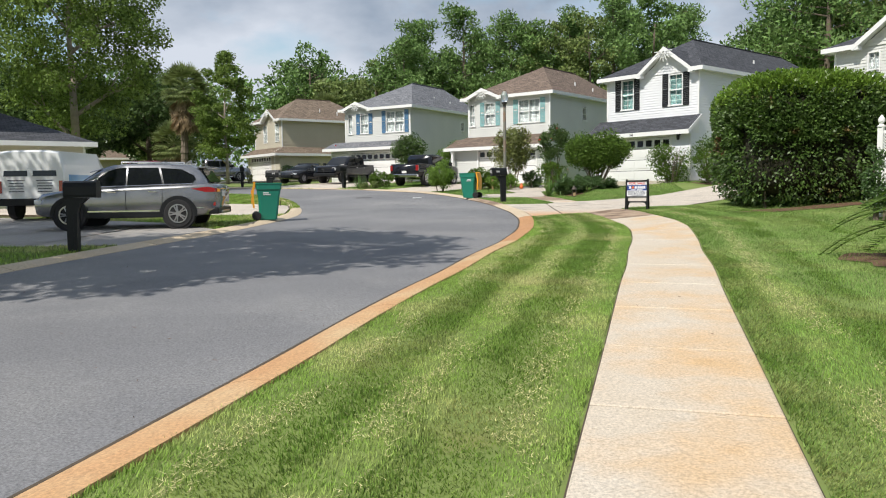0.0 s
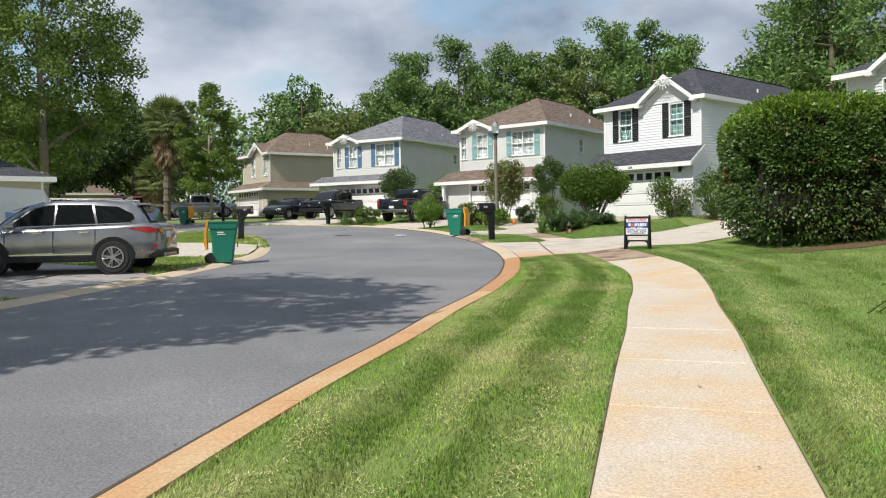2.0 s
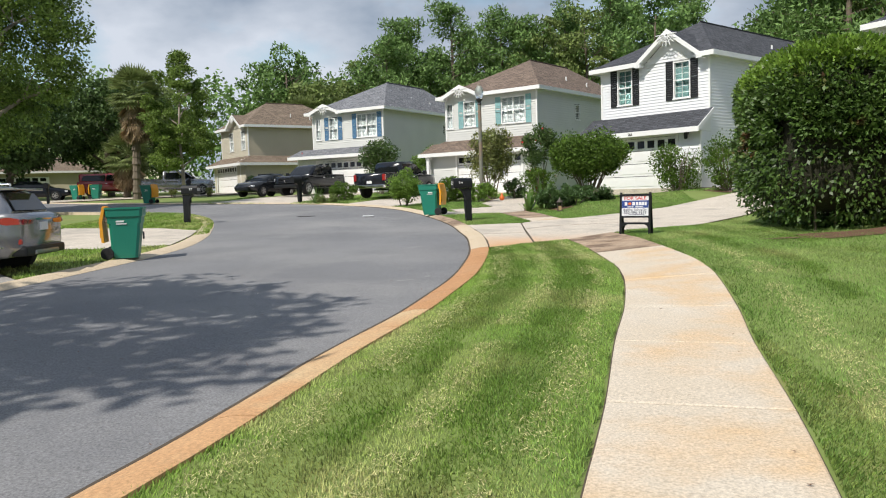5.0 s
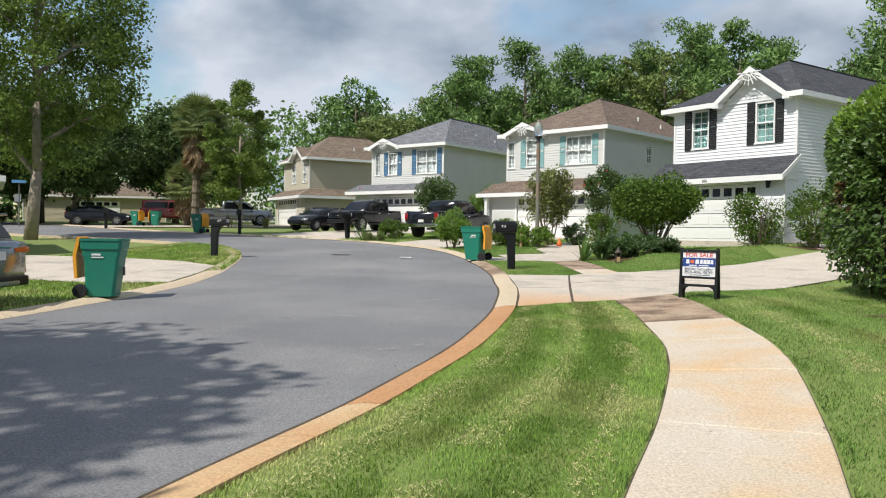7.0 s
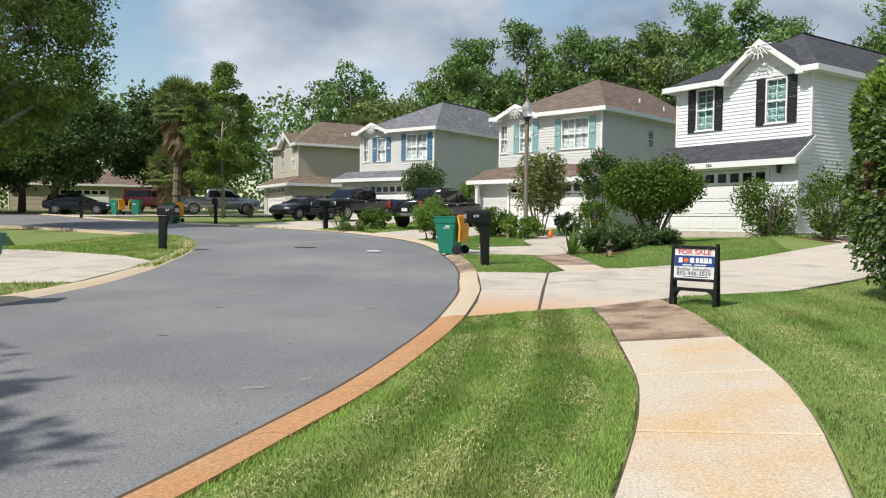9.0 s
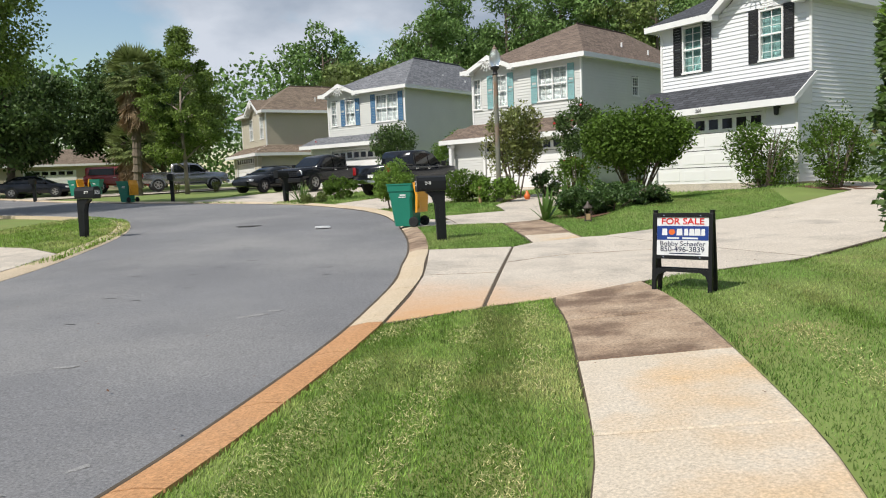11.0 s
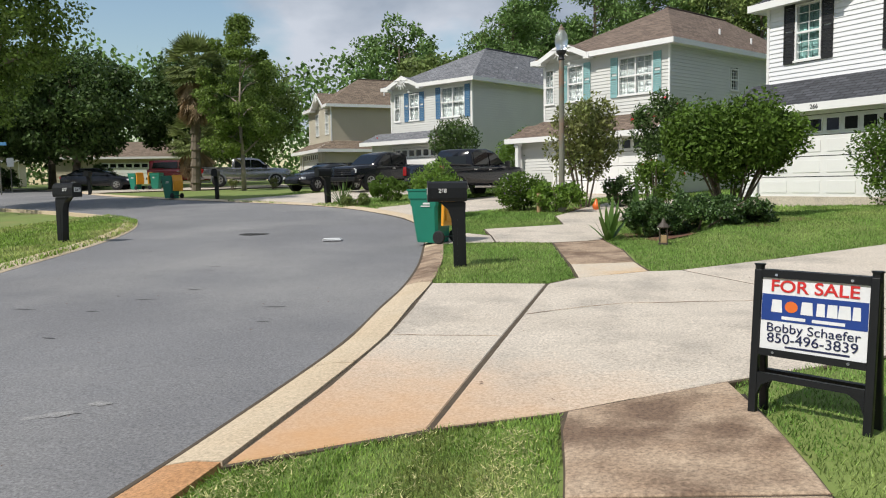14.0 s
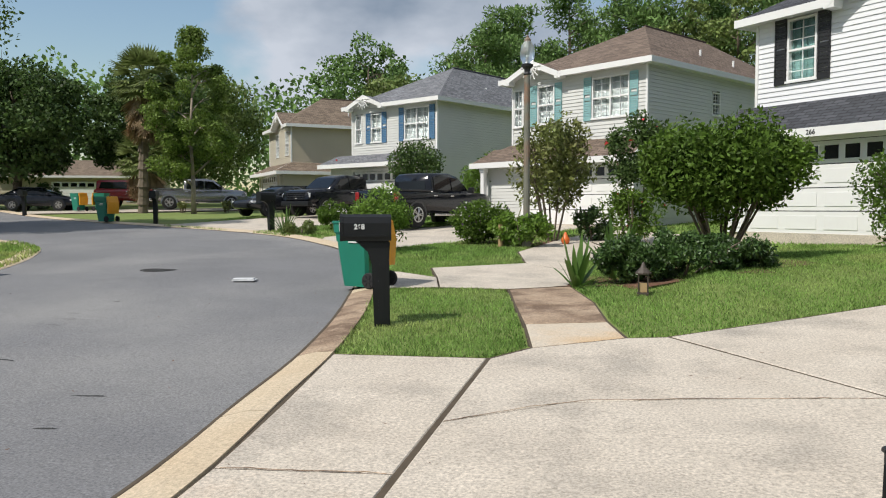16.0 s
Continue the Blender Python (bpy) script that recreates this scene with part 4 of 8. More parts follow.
                box(bm, x0, x1, -off + 0.035, -off + 0.052, z0 + 0.1, z1 - 0.1, bevel=0.012)
    door = part("garage_door", bm, "white", h, "white panelled garage door")
    nw = 8
    for k in range(nw):
        x0, x1 = g0 + gw * k / nw + 0.08, g0 + gw * (k + 1) / nw - 0.08
        bm = B()
        box(bm, x0, x1, -off + 0.036, -off + 0.048, gh * 0.80, gh * 0.945)
        part("pane", bm, "tint", door, "dark garage window pane")
        bm = B()
        for a, b, c, d in ((x0 - 0.03, x0, gh * 0.80 - 0.03, gh * 0.945 + 0.03), (x1, x1 + 0.03, gh * 0.80 - 0.03, gh * 0.945 + 0.03), (x0, x1, gh * 0.945, gh * 0.945 + 0.03), (x0, x1, gh * 0.80 - 0.03, gh * 0.80)):
            box(bm, a, b, -off + 0.025, -off + 0.05, c, d)
        part("pane_frame", bm, "white", door)
    bm = B()
    for a, b, c, d in ((g0 - 0.12, g0, 0, gh + 0.12), (g1, g1 + 0.12, 0, gh + 0.12), (g0, g1, gh, gh + 0.12)):
        box(bm, a, b, -off - 0.045, -off + 0.03, c, d)
    part("garage_trim", bm, trim, h)
    # skirt roof over the garage
    zt, zl = z2, sz - base
    top, low = [(sx0 + (0.9 if low_left else 0.0), 0, zt), (sx1, 0, zt)], [(sx0 - 0.1, -off - out, zl), (sx1 + 0.0, -off - out, zl)]
    faces = [(low[0], low[1], top[1], top[0])]
    if low_left:
        faces.append(((sx0 - 0.1, low_left, zl), low[0], top[0]))
    faces.append(((low[0][0], low[0][1], zl - 0.05), (low[1][0], low[1][1], zl - 0.05), (sx1, -0.0, zt - 0.12), (sx0, 0.0, zt - 0.12)))
    roof("skirt_roof", faces, shingle, h)
    bm = B()
    box(bm, sx0 - 0.12, sx1 + 0.02, -off - out - 0.03, -off - out, zl - 0.20, zl + 0.015)
    box(bm, sx0 - 0.1, sx1, -off - out + 0.002, -off + 0.02, zl - 0.17, zl - 0.14)
    if low_left:
        box(bm, sx0 - 0.13, sx0 - 0.1, -off - out, low_left, zl - 0.20, zl + 0.015)
    prism(bm, [(-off - out, zl - 0.2), (-off - out, zl + 0.01), (0.02, zt + 0.01), (0.02, zt - 0.16)], -0.035, 0.0, Matrix.Translation((sx1, 0, 0)) @ pose(0, 0, 0, 0, 0, 90))
    prism(bm, [(-off - out + 0.05, zl - 0.14), (-off + 0.02, zl - 0.14), (-off + 0.02, zl + 0.32), (0.0, zt - 0.1), (0.0, zl - 0.14)], -0.03, -0.005, Matrix.Translation((sx1 - 0.15, 0, 0)) @ pose(0, 0, 0, 0, 0, 90))
    part("skirt_fascia", bm, trim, h)
    if lean_to:
        siding("side_wall", -off, D - 0.6, 0.0, zl + 0.05, side, h, [], pose(lean_to, 0, 0, 0, 0, 90))
        siding("front_wall", 0.0, lean_to, 0.0, zl + 0.05, wall, h, [], Matrix.Translation((0, -off, 0)))
        q = lean_to + 0.4
        roof("skirt_roof", [((sx1, -off - out, zl), (q, -off - out, zl), (sx1, 0.0, zt)), ((q, -off - out, zl), (q, D - 0.4, zl), (0.02, D - 0.4, zt), (0.02, 0.0, zt), (sx1, 0.0, zt))], shingle, h)
        bm = B()
        box(bm, q, q + 0.03, -off - out, D - 0.4, zl - 0.2, zl + 0.012)
        box(bm, sx1 + 0.04, q, -off - out - 0.03, -off - out, zl - 0.2, zl + 0.012)
        box(bm, lean_to - 0.05, q, -off - out, D - 0.4, zl - 0.16, zl - 0.13)
        part("skirt_fascia", bm, trim, h)
    # hip roof with overhang, and its soffit and fascia
    o = 0.42
    x0, x1, y0, y1 = -W - o, o, -o, D + o
    run = min((x1 - x0) / 2, (y1 - y0) / 2)
    zr = ze + rise
    if (x1 - x0) > (y1 - y0):
        ra, rb = (x0 + run, (y0 + y1) / 2, zr), (x1 - run, (y0 + y1) / 2, zr)
        faces = [((x0, y0, ze), (x1, y0, ze), rb, ra), ((x1, y0, ze), (x1, y1, ze), rb), ((x1, y1, ze), (x0, y1, ze), ra, rb), ((x0, y1, ze), (x0, y0, ze), ra)]
    else:
        ra, rb = ((x0 + x1) / 2 + ridge, y0 + run + hip, zr), ((x0 + x1) / 2 + ridge, y1 - run + hip, zr)
        faces = [((x0, y0, ze), (x1, y0, ze), ra), ((x1, y0, ze), (x1, y1, ze), rb, ra), ((x1, y1, ze), (x0, y1, ze), rb), ((x0, y1, ze), (x0, y0, ze), ra, rb)]
    runs = [(x0, x1)]
    if gable:
        gc, gw2, ap = gable[0], gable[1], gable[2] - base
        meet = y0 + (ap - ze) * (ra[1] - y0) / rise
        faces[0] = ((x0, y0, ze), (gc - gw2, y0, ze), (gc, meet, ap), (gc + gw2, y0, ze), (x1, y0, ze), ra)
        runs = [(x0, gc - gw2), (gc + gw2, x1)]
    roof("roof", faces, shingle, h)
    bm = B()
    for a, b in runs:
        box(bm, a, b, y0 - 0.025, y0, ze - 0.19, ze + 0.012)
        box(bm, a + 0.002, b - 0.002, y0 + 0.002, 0.0, ze - 0.15, ze - 0.11)
    for a, b, c, d in ((x0, x1, y1, y1 + 0.025), (x0 - 0.025, x0, y0 - 0.025, y1 + 0.025), (x1, x1 + 0.025, y0 - 0.025, y1 + 0.025)):
        box(bm, a, b, c, d, ze - 0.19, ze + 0.012)
    box(bm, x0 + 0.002, x1 - 0.002, 0.002, y1 - 0.002, ze - 0.15, ze - 0.11)
    part("fascia", bm, trim, h)
    bm = B()
    tube(bm, ra, rb, 0.06, seg=6)
    part("ridge_cap", bm, shingle, h)
    for k, (px, py) in enumerate(((x1 - 1.3, D * 0.45), (x1 - 0.9, D * 0.62))):
        bm = B()
        zz = ze + rise * (x1 - px) / run
        tube(bm, (px, py, zz - 0.1), (px, py, zz + 0.28), 0.045, seg=8)
        part("vent_pipe", bm, "white", h)
    if gable:
        c, half, zg = gable          # centre, half width, apex
        ap = zg - base
        siding("gable_wall", c - half + 0.25, c + half - 0.25, ze - 0.12, ze + (ap - ze) * 0.12, wall, h, [], Matrix.Translation((0, -0.03, 0)))
        bm = B()
        prism(bm, [(c - half + 0.1, ze - 0.1), (c + half - 0.1, ze - 0.1), (c, ap - 0.12)], -0.02, 0.05)
        part("gable_wall", bm, wall, h)
        back = meet + 0.1
        roof("gable_roof", [((c - half, -o - 0.03, ze - 0.02), (c, -o - 0.03, ap), (c, back, ap), (c - half, y0 + 0.1, ze + 0.02)), ((c, -o - 0.03, ap), (c + half, -o - 0.03, ze - 0.02), (c + half, y0 + 0.1, ze + 0.02), (c, back, ap))], shingle, h)
        bm = B()
        for s in (-1, 1):
            prism(bm, [(c + s * (half + 0.05), ze - 0.22), (c + s * (half + 0.05), ze + 0.0), (c, ap + 0.03), (c, ap - 0.20)], -o - 0.06, -o - 0.03)
            prism(bm, [(c + s * half, ze - 0.09), (c, ap - 0.07), (c, ap - 0.10), (c + s * half, ze - 0.12)], -o - 0.03, 0.0)
            box(bm, c + s * half - 0.14, c + s * half + 0.14, -o - 0.05, -o + 0.3, ze - 0.24, ze - 0.06)
        part("bargeboard", bm, trim, h)
        if fan:
            sunburst(h, Matrix.Translation((c, -o - 0.02, ap - 0.22)))
    return h


def at_front(corner, turn, u):
    a = radians(turn)
    return corner[0] + u * math.cos(a), corner[1] + u * math.sin(a)


C1 = at_front((11.0, 40.55), -45.6, 0.42)
white_house = house("white two-storey house with black shutters and charcoal roof", C1, -45.6, 1.42, 5.65, 16.0, 4.78, 7.12, 2.1, "siding_white", "siding_white", "shingle_dark",
    windows=[(-4.32, 5.32, 0.83, 1.62, 1, "black", "curtain_teal"), (-1.32, 5.32, 0.83, 1.62, 1, "black", "curtain_teal")],
    gable=(-1.78, 1.55, 8.32), skirt=(-6.2, 0.15, 0.45, 3.95), garage=(-5.35, -1.15, 2.26), ridge=0.35, hip=0.6)
C2 = (4.5, 49.5)
house("cream two-storey house with teal shutters and brown roof", C2, -34, 1.45, 6.3, 11.0, 4.6, 7.2, 2.25, "siding_cream", "siding_cream", "shingle_brown",
    windows=[(-1.53, 5.32, 1.62, 1.5, 2, "teal", "blind"), (-4.55, 5.32, 0.85, 1.5, 1, "teal", "blind"), (-6.0, 5.3, 0.5, 1.5, 1, "", "blind")],
    side_windows=[(4.6, 5.6, 0.6, 0.9)], gable=(-4.95, 1.3, 7.75), skirt=(-7.4, 0.3, 0.55, 3.85), garage=(-5.0, -0.6, 2.2), low_left=3.0, ridge=0.24, hip=1.0)
C3 = (-5.3, 58.3)
house("cream two-storey house with blue shutters and grey roof", C3, -27, 1.75, 6.1, 11.0, 4.9, 7.44, 2.2, "siding_cream", "siding_cream", "shingle_grey",
    windows=[(-1.36, 5.5, 1.7, 1.6, 2, "blue", "blind"), (-4.25, 5.5, 0.8, 1.5, 1, "blue", "blind"), (-5.6, 5.5, 0.5, 1.5, 1, "", "blind")],
    side_windows=[(8.0, 5.9, 0.6, 0.8)], gable=(-4.8, 1.25, 7.95), skirt=(-7.3, 0.2, 0.6, 4.35), garage=(-5.2, -0.8, 2.2), ridge=0.8, hip=0.8)
C4 = (-18.0, 68.8)
house("tan two-storey house with weathered brown roof", C4, -50, 2.1, 6.0, 9.5, 5.1, 7.6, 2.2, "siding_sand", "siding_tan", "shingle_tan",
    windows=[(-1.0, 5.6, 0.9, 1.6, 1, "", "blind"), (-3.6, 5.6, 0.9, 1.6, 1, "", "blind")], side_windows=[(7.6, 5.7, 0.8, 1.6)], gable=(-2.2, 1.6, 8.6), skirt=(-6.4, 0.3, 0.6, 4.45), garage=(-5.4, -0.9, 2.2), lean_to=1.0)
house("pale two-storey house with a fan ornament in its gable", (19.4, 30.6), -55, 1.25, 6.0, 10.0, 4.6, 7.05, 1.6, "siding_cream", "siding_cream", "shingle_dark",
    windows=[(-2.9, 5.2, 1.0, 1.6, 1, "", "blind"), (-4.3, 5.2, 0.55, 1.5, 1, "", "blind"), (-1.6, 5.2, 0.55, 1.5, 1, "", "blind")], gable=(-2.9, 2.0, 8.5), skirt=(-6.4, 0.2, 0.45, 3.8), garage=(-5.4, -1.0, 2.2))


def plain_house(label, blocks, base, wall, shingle, windows=()):
    """A house of one or two blocks, each (x0, x1, y0, y1, z0, eave, rise) about its corner, with a hip roof."""
    (cx, cy, turn) = base
    z = gz(cx, cy)
    h = thing("house", pose(cx, cy, z, 0, 0, turn), label, "house")
    for x0, x1, y0, y1, z0, ze, rise in blocks:
        holes = [(c - w / 2, c + w / 2, wz, wz + hh) for c, wz, w, hh, yy in windows if yy == y0 and z0 <= wz < ze]
        siding("front_wall", x0, x1, z0, ze, wall, h, holes, Matrix.Translation((0, y0, 0)))
        siding("side_wall", y0, y1, z0, ze, wall, h, [], pose(x1, 0, 0, 0, 0, 90))
        siding("side_wall", -y1, -y0, z0, ze, wall, h, [], pose(x0, 0, 0, 0, 0, -90))
        siding("back_wall", -x1, -x0, z0, ze, wall, h, [], pose(0, y1, 0, 0, 0, 180))
        # near-black block in place of the unlit rooms
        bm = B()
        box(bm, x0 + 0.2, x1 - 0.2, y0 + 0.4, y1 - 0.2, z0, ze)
        part("unlit_room_block", bm, "dark", h)
        for x in (x0, x1):
            bm = B()
            box(bm, x - 0.05, x + 0.05, y0 - 0.045, y0 + 0.04, z0, ze - 0.12)
            part("corner_board", bm, "white", h)
        o = 0.45
        a0, a1, b0, b1 = x0 - o, x1 + o, y0 - o, y1 + o
        run = min(a1 - a0, b1 - b0) / 2
        zr = ze + rise
        if a1 - a0 > b1 - b0:
            ra, rb = (a0 + run, (b0 + b1) / 2, zr), (a1 - run, (b0 + b1) / 2, zr)
            fs = [((a0, b0, ze), (a1, b0, ze), rb, ra), ((a1, b0, ze), (a1, b1, ze), rb), ((a1, b1, ze), (a0, b1, ze), ra, rb), ((a0, b1, ze), (a0, b0, ze), ra)]
        else:
            ra, rb = ((a0 + a1) / 2, b0 + run, zr), ((a0 + a1) / 2, b1 - run, zr)
            fs = [((a0, b0, ze), (a1, b0, ze), ra), ((a1, b0, ze), (a1, b1, ze), rb, ra), ((a1, b1, ze), (a0, b1, ze), rb), ((a0, b1, ze), (a0, b0, ze), ra, rb)]
        roof("roof", fs, shingle, h)
        bm = B()
        for p, q, r, s in ((a0, a1, b0 - 0.025, b0), (a0, a1, b1, b1 + 0.025), (a0 - 0.025, a0, b0 - 0.025, b1 + 0.025), (a1, a1 + 0.025, b0 - 0.025, b1 + 0.025)):
            box(bm, p, q, r, s, ze - 0.19, ze + 0.012)
        box(bm, a0 + 0.002, a1 - 0.002, b0 + 0.002, b1 - 0.002, ze - 0.15, ze - 0.11)
        part("fascia", bm, "white", h)
    for c, wz, w, hh, yy in windows:
        window(h, Matrix.Translation((c, yy, wz)), w, hh, "white", "dark", 1, 1, "")
    return h


plain_house("grey-beige house with dark roof behind the parked van", [(-11.0, -0.6, 0.5, 7.0, -0.6, 2.75, 1.6), (-13.0, -4.4, 1.0, 7.5, 2.6, 6.3, 1.8)], (-16.2, 32.9, 40), "siding_sand", "shingle_dark", [(-6.6, 3.6, 1.0, 1.5, 1.0)])
plain_house("pale green house wall beside a lattice gate", [(0.0, 10.0, 0.0, 7.0, -0.5, 5.6, 1.6)], (9.85, 16.75, -34), "siding_cream", "shingle_dark")


def far_garage_house(x, y, turn, label, wall):
    h = plain_house(label, [(-7.0, 7.0, 0.0, 8.0, -0.5, 2.7, 1.7)], (x, y, turn), wall, "shingle_tan")
    bm = B()
    for r in range(4):
        box(bm, -2.4, 2.4, -0.06, -0.01, 0.02 + r * 0.53, 0.53 + r * 0.53)
    door = part("garage_door", bm, "white", h, "white garage door with a row of panes")
    for k in range(6):
        bm = B()
        box(bm, -2.2 + k * 0.75, -1.65 + k * 0.75, -0.075, -0.055, 1.68, 2.02)
        part("pane", bm, "tint", door)


far_garage_house(-47.0, 84.0, 25, "low beige house with a white garage behind dark oaks", "siding_tan")
far_garage_house(-62.0, 76.0, 40, "low sand house with a white garage behind dark oaks", "siding_sand")


# ---- plants ----
RNG = np.random.default_rng(7)


def leaf_quads(pos, size, aspect=0.5, droop=0.0, out=None, spread=1.0):
    """A small folded leaf at each place, turned at random (or outward), as quads."""
    n = len(pos)
    d = RNG.normal(size=(n, 3))
    if out is not None:
        d = out + spread * 0.6 * d
    d[:, 2] -= droop
    d /= np.linalg.norm(d, axis=1)[:, None] + 1e-9
    s = np.cross(d, RNG.normal(size=(n, 3)))
    s /= np.linalg.norm(s, axis=1)[:, None] + 1e-9
    size = np.asarray(size).reshape(-1, 1) * RNG.uniform(0.7, 1.3, (n, 1))
    a, b = d * size, s * size * aspect
    v = np.stack([pos, pos + a * 0.45 + b * 0.5, pos + a, pos + a * 0.45 - b * 0.5], 1).reshape(-1, 3)
    return v, np.arange(n * 4).reshape(n, 4)


def foliage(name, pos, size, mat, parent, aspect=0.5, droop=0.0, out=None, label="", spread=1.0):
    v, f = leaf_quads(np.asarray(pos), size, aspect, droop, out, spread)
    return linked(name, mesh_of(name, v, f, mat), parent, label)


def branches(bm, base, top, r, limbs, reach, rise, levels=2, rnd=None, start=0.35):
    """A leaning trunk in three lengths with limbs that fork; returns the limbs' ends."""
    ends = []
    p0, p1 = Vector(base), Vector(top)
    pts = [p0.lerp(p1, k / 4) + Vector((rnd.uniform(-1, 1), rnd.uniform(-1, 1), 0)) * r * (0 if k == 0 else 0.9) for k in range(5)]
    for k in range(4):
        tube(bm, pts[k], pts[k + 1], r * (1.15 if k == 0 else 1 - 0.2 * k), r * (1 - 0.2 * (k + 1)), seg=9)
    for k in range(limbs):
        s = start + (1 - start) * (k + rnd.random()) / limbs
        q = p0.lerp(p1, s)
        a = rnd.uniform(0, 2 * math.pi)
        L = reach * rnd.uniform(0.6, 1.0) * (1.15 - 0.55 * s)
        e = q + Vector((math.cos(a) * L, math.sin(a) * L, rise * L * rnd.uniform(0.5, 1.1)))
        mid = q.lerp(e, 0.5) + Vector((0, 0, 0.08 * L))
        rr = r * (0.55 - 0.3 * s)
        tube(bm, q, mid, rr, rr * 0.7, seg=6)
        tube(bm, mid, e, rr * 0.7, rr * 0.25, seg=6)
        ends.append(e)
        if levels > 1:
            for _ in range(3):
                g = mid.lerp(e, rnd.random()) + Vector((rnd.uniform(-1, 1), rnd.uniform(-1, 1), rnd.uniform(-0.2, 0.9))) * L * 0.45
                tube(bm, mid, g, rr * 0.4, rr * 0.12, seg=5)
                ends.append(g)
    return ends


def tree(label, x, y, height, radius, low, leaves, size, mat, bark="bark", r=0.22, clumps=60, seed=1, lean=(0, 0), name="tree", flat=1.0, z=None, top_shape=0.55, gap=0.0, droop=0.3):
    """A broadleaf tree: trunk with limbs, and a crown of leaf clumps in an uneven oval with gaps."""
    rnd = random.Random(seed)
    rng = np.random.default_rng(seed)
    base = gz(x, y) if z is None else z
    t = thing(name, pose(x, y, base - 0.05), label, "tree")
    bm = B()
    ends = branches(bm, (0, 0, 0), (lean[0], lean[1], height * 0.82), r, 12, radius * 0.85, 0.75, 2, rnd, max(0.12, low / height * 0.8))
    part("trunk", bm, bark, t, smooth=True)
    c = []
    mid, half = (height + low) / 2, (height - low) / 2
    while len(c) < clumps:
        q = rng.normal(size=3)
        q *= rng.uniform(0.35, 1.0) ** 0.45 / np.linalg.norm(q)
        taper = 1 - top_shape * max(q[2], 0) ** 1.5
        c.append((q[0] * radius * taper + lean[0] * 0.6, q[1] * radius * taper + lean[1] * 0.6, mid + q[2] * half))
    c += [(e.x, e.y, max(e.z, low)) for e in ends[: clumps // 3]]
    c = np.array(c)
    per = leaves // len(c)
    cr = radius * rng.uniform(0.14, 0.30, (len(c), 1, 1)) * flat
    off = rng.normal(size=(len(c), per, 3))
    off *= (rng.uniform(0.2, 1, (len(c), per, 1)) ** 0.5) / np.linalg.norm(off, axis=2, keepdims=True)
    off[:, :, 2] *= 0.7
    pos = (c[:, None, :] + off * cr).reshape(-1, 3)
    foliage("crown", pos, size, mat, t, 0.6, droop)
    return t


def shrub(label, x, y, w, d, h, leaves, size, mat, seed=1, name="shrub", stems=7, category="shrub", low=0.1, lumps=26, lift=0.0, turn=0.0, extra=()):
    """A shrub: stems from the ground, and leaves in overlapping lumps that leave gaps at the rim."""
    rnd = random.Random(seed)
    rng = np.random.default_rng(seed)
    t = thing(name, pose(x, y, gz(x, y) + TURF - 0.03, 0, 0, turn), label, category)
    bm = B()
    for k in range(stems):
        a = rnd.uniform(0, 2 * math.pi)
        e = Vector((math.cos(a) * w * 0.36, math.sin(a) * d * 0.36, h * rnd.uniform(0.55, 0.9)))
        b = Vector((math.cos(a) * 0.12, math.sin(a) * 0.12, -0.05))
        m = b.lerp(e, 0.5) + Vector((0, 0, 0.1 * h))
        tube(bm, b, m, 0.03, 0.022, seg=5)
        tube(bm, m, e, 0.022, 0.008, seg=5)
    part("woody_base", bm, "bark", t)
    q = rng.normal(size=(lumps, 3))
    q *= rng.uniform(0.45, 1, (lumps, 1)) ** 0.5 / np.linalg.norm(q, axis=1, keepdims=True)
    half = (h - low) / 2
    c = q * np.array([w / 2 * 0.82, d / 2 * 0.82, half * 0.85]) + np.array([0, 0, low + half])
    per = leaves // lumps
    off = rng.normal(size=(lumps, per, 3))
    off *= rng.uniform(0.3, 1, (lumps, per, 1)) ** 0.4 / np.linalg.norm(off, axis=2, keepdims=True)
    pos = (c[:, None] + off * (min(w, h) * rng.uniform(0.13, 0.24, (lumps, 1, 1)))).reshape(-1, 3)
    pos[:, 2] = np.abs(pos[:, 2])
    foliage("foliage", pos, size, mat, t, 0.5, 0.1)
    for nm, m2, count, sz in extra:
        k = rng.integers(0, len(pos), count)
        o = pos[k] - np.array([0, 0, low + half])
        o /= np.linalg.norm(o, axis=1)[:, None] + 1e-6
        foliage(nm, pos[k] + o * 0.06, sz, m2, t, 0.9)
    return t


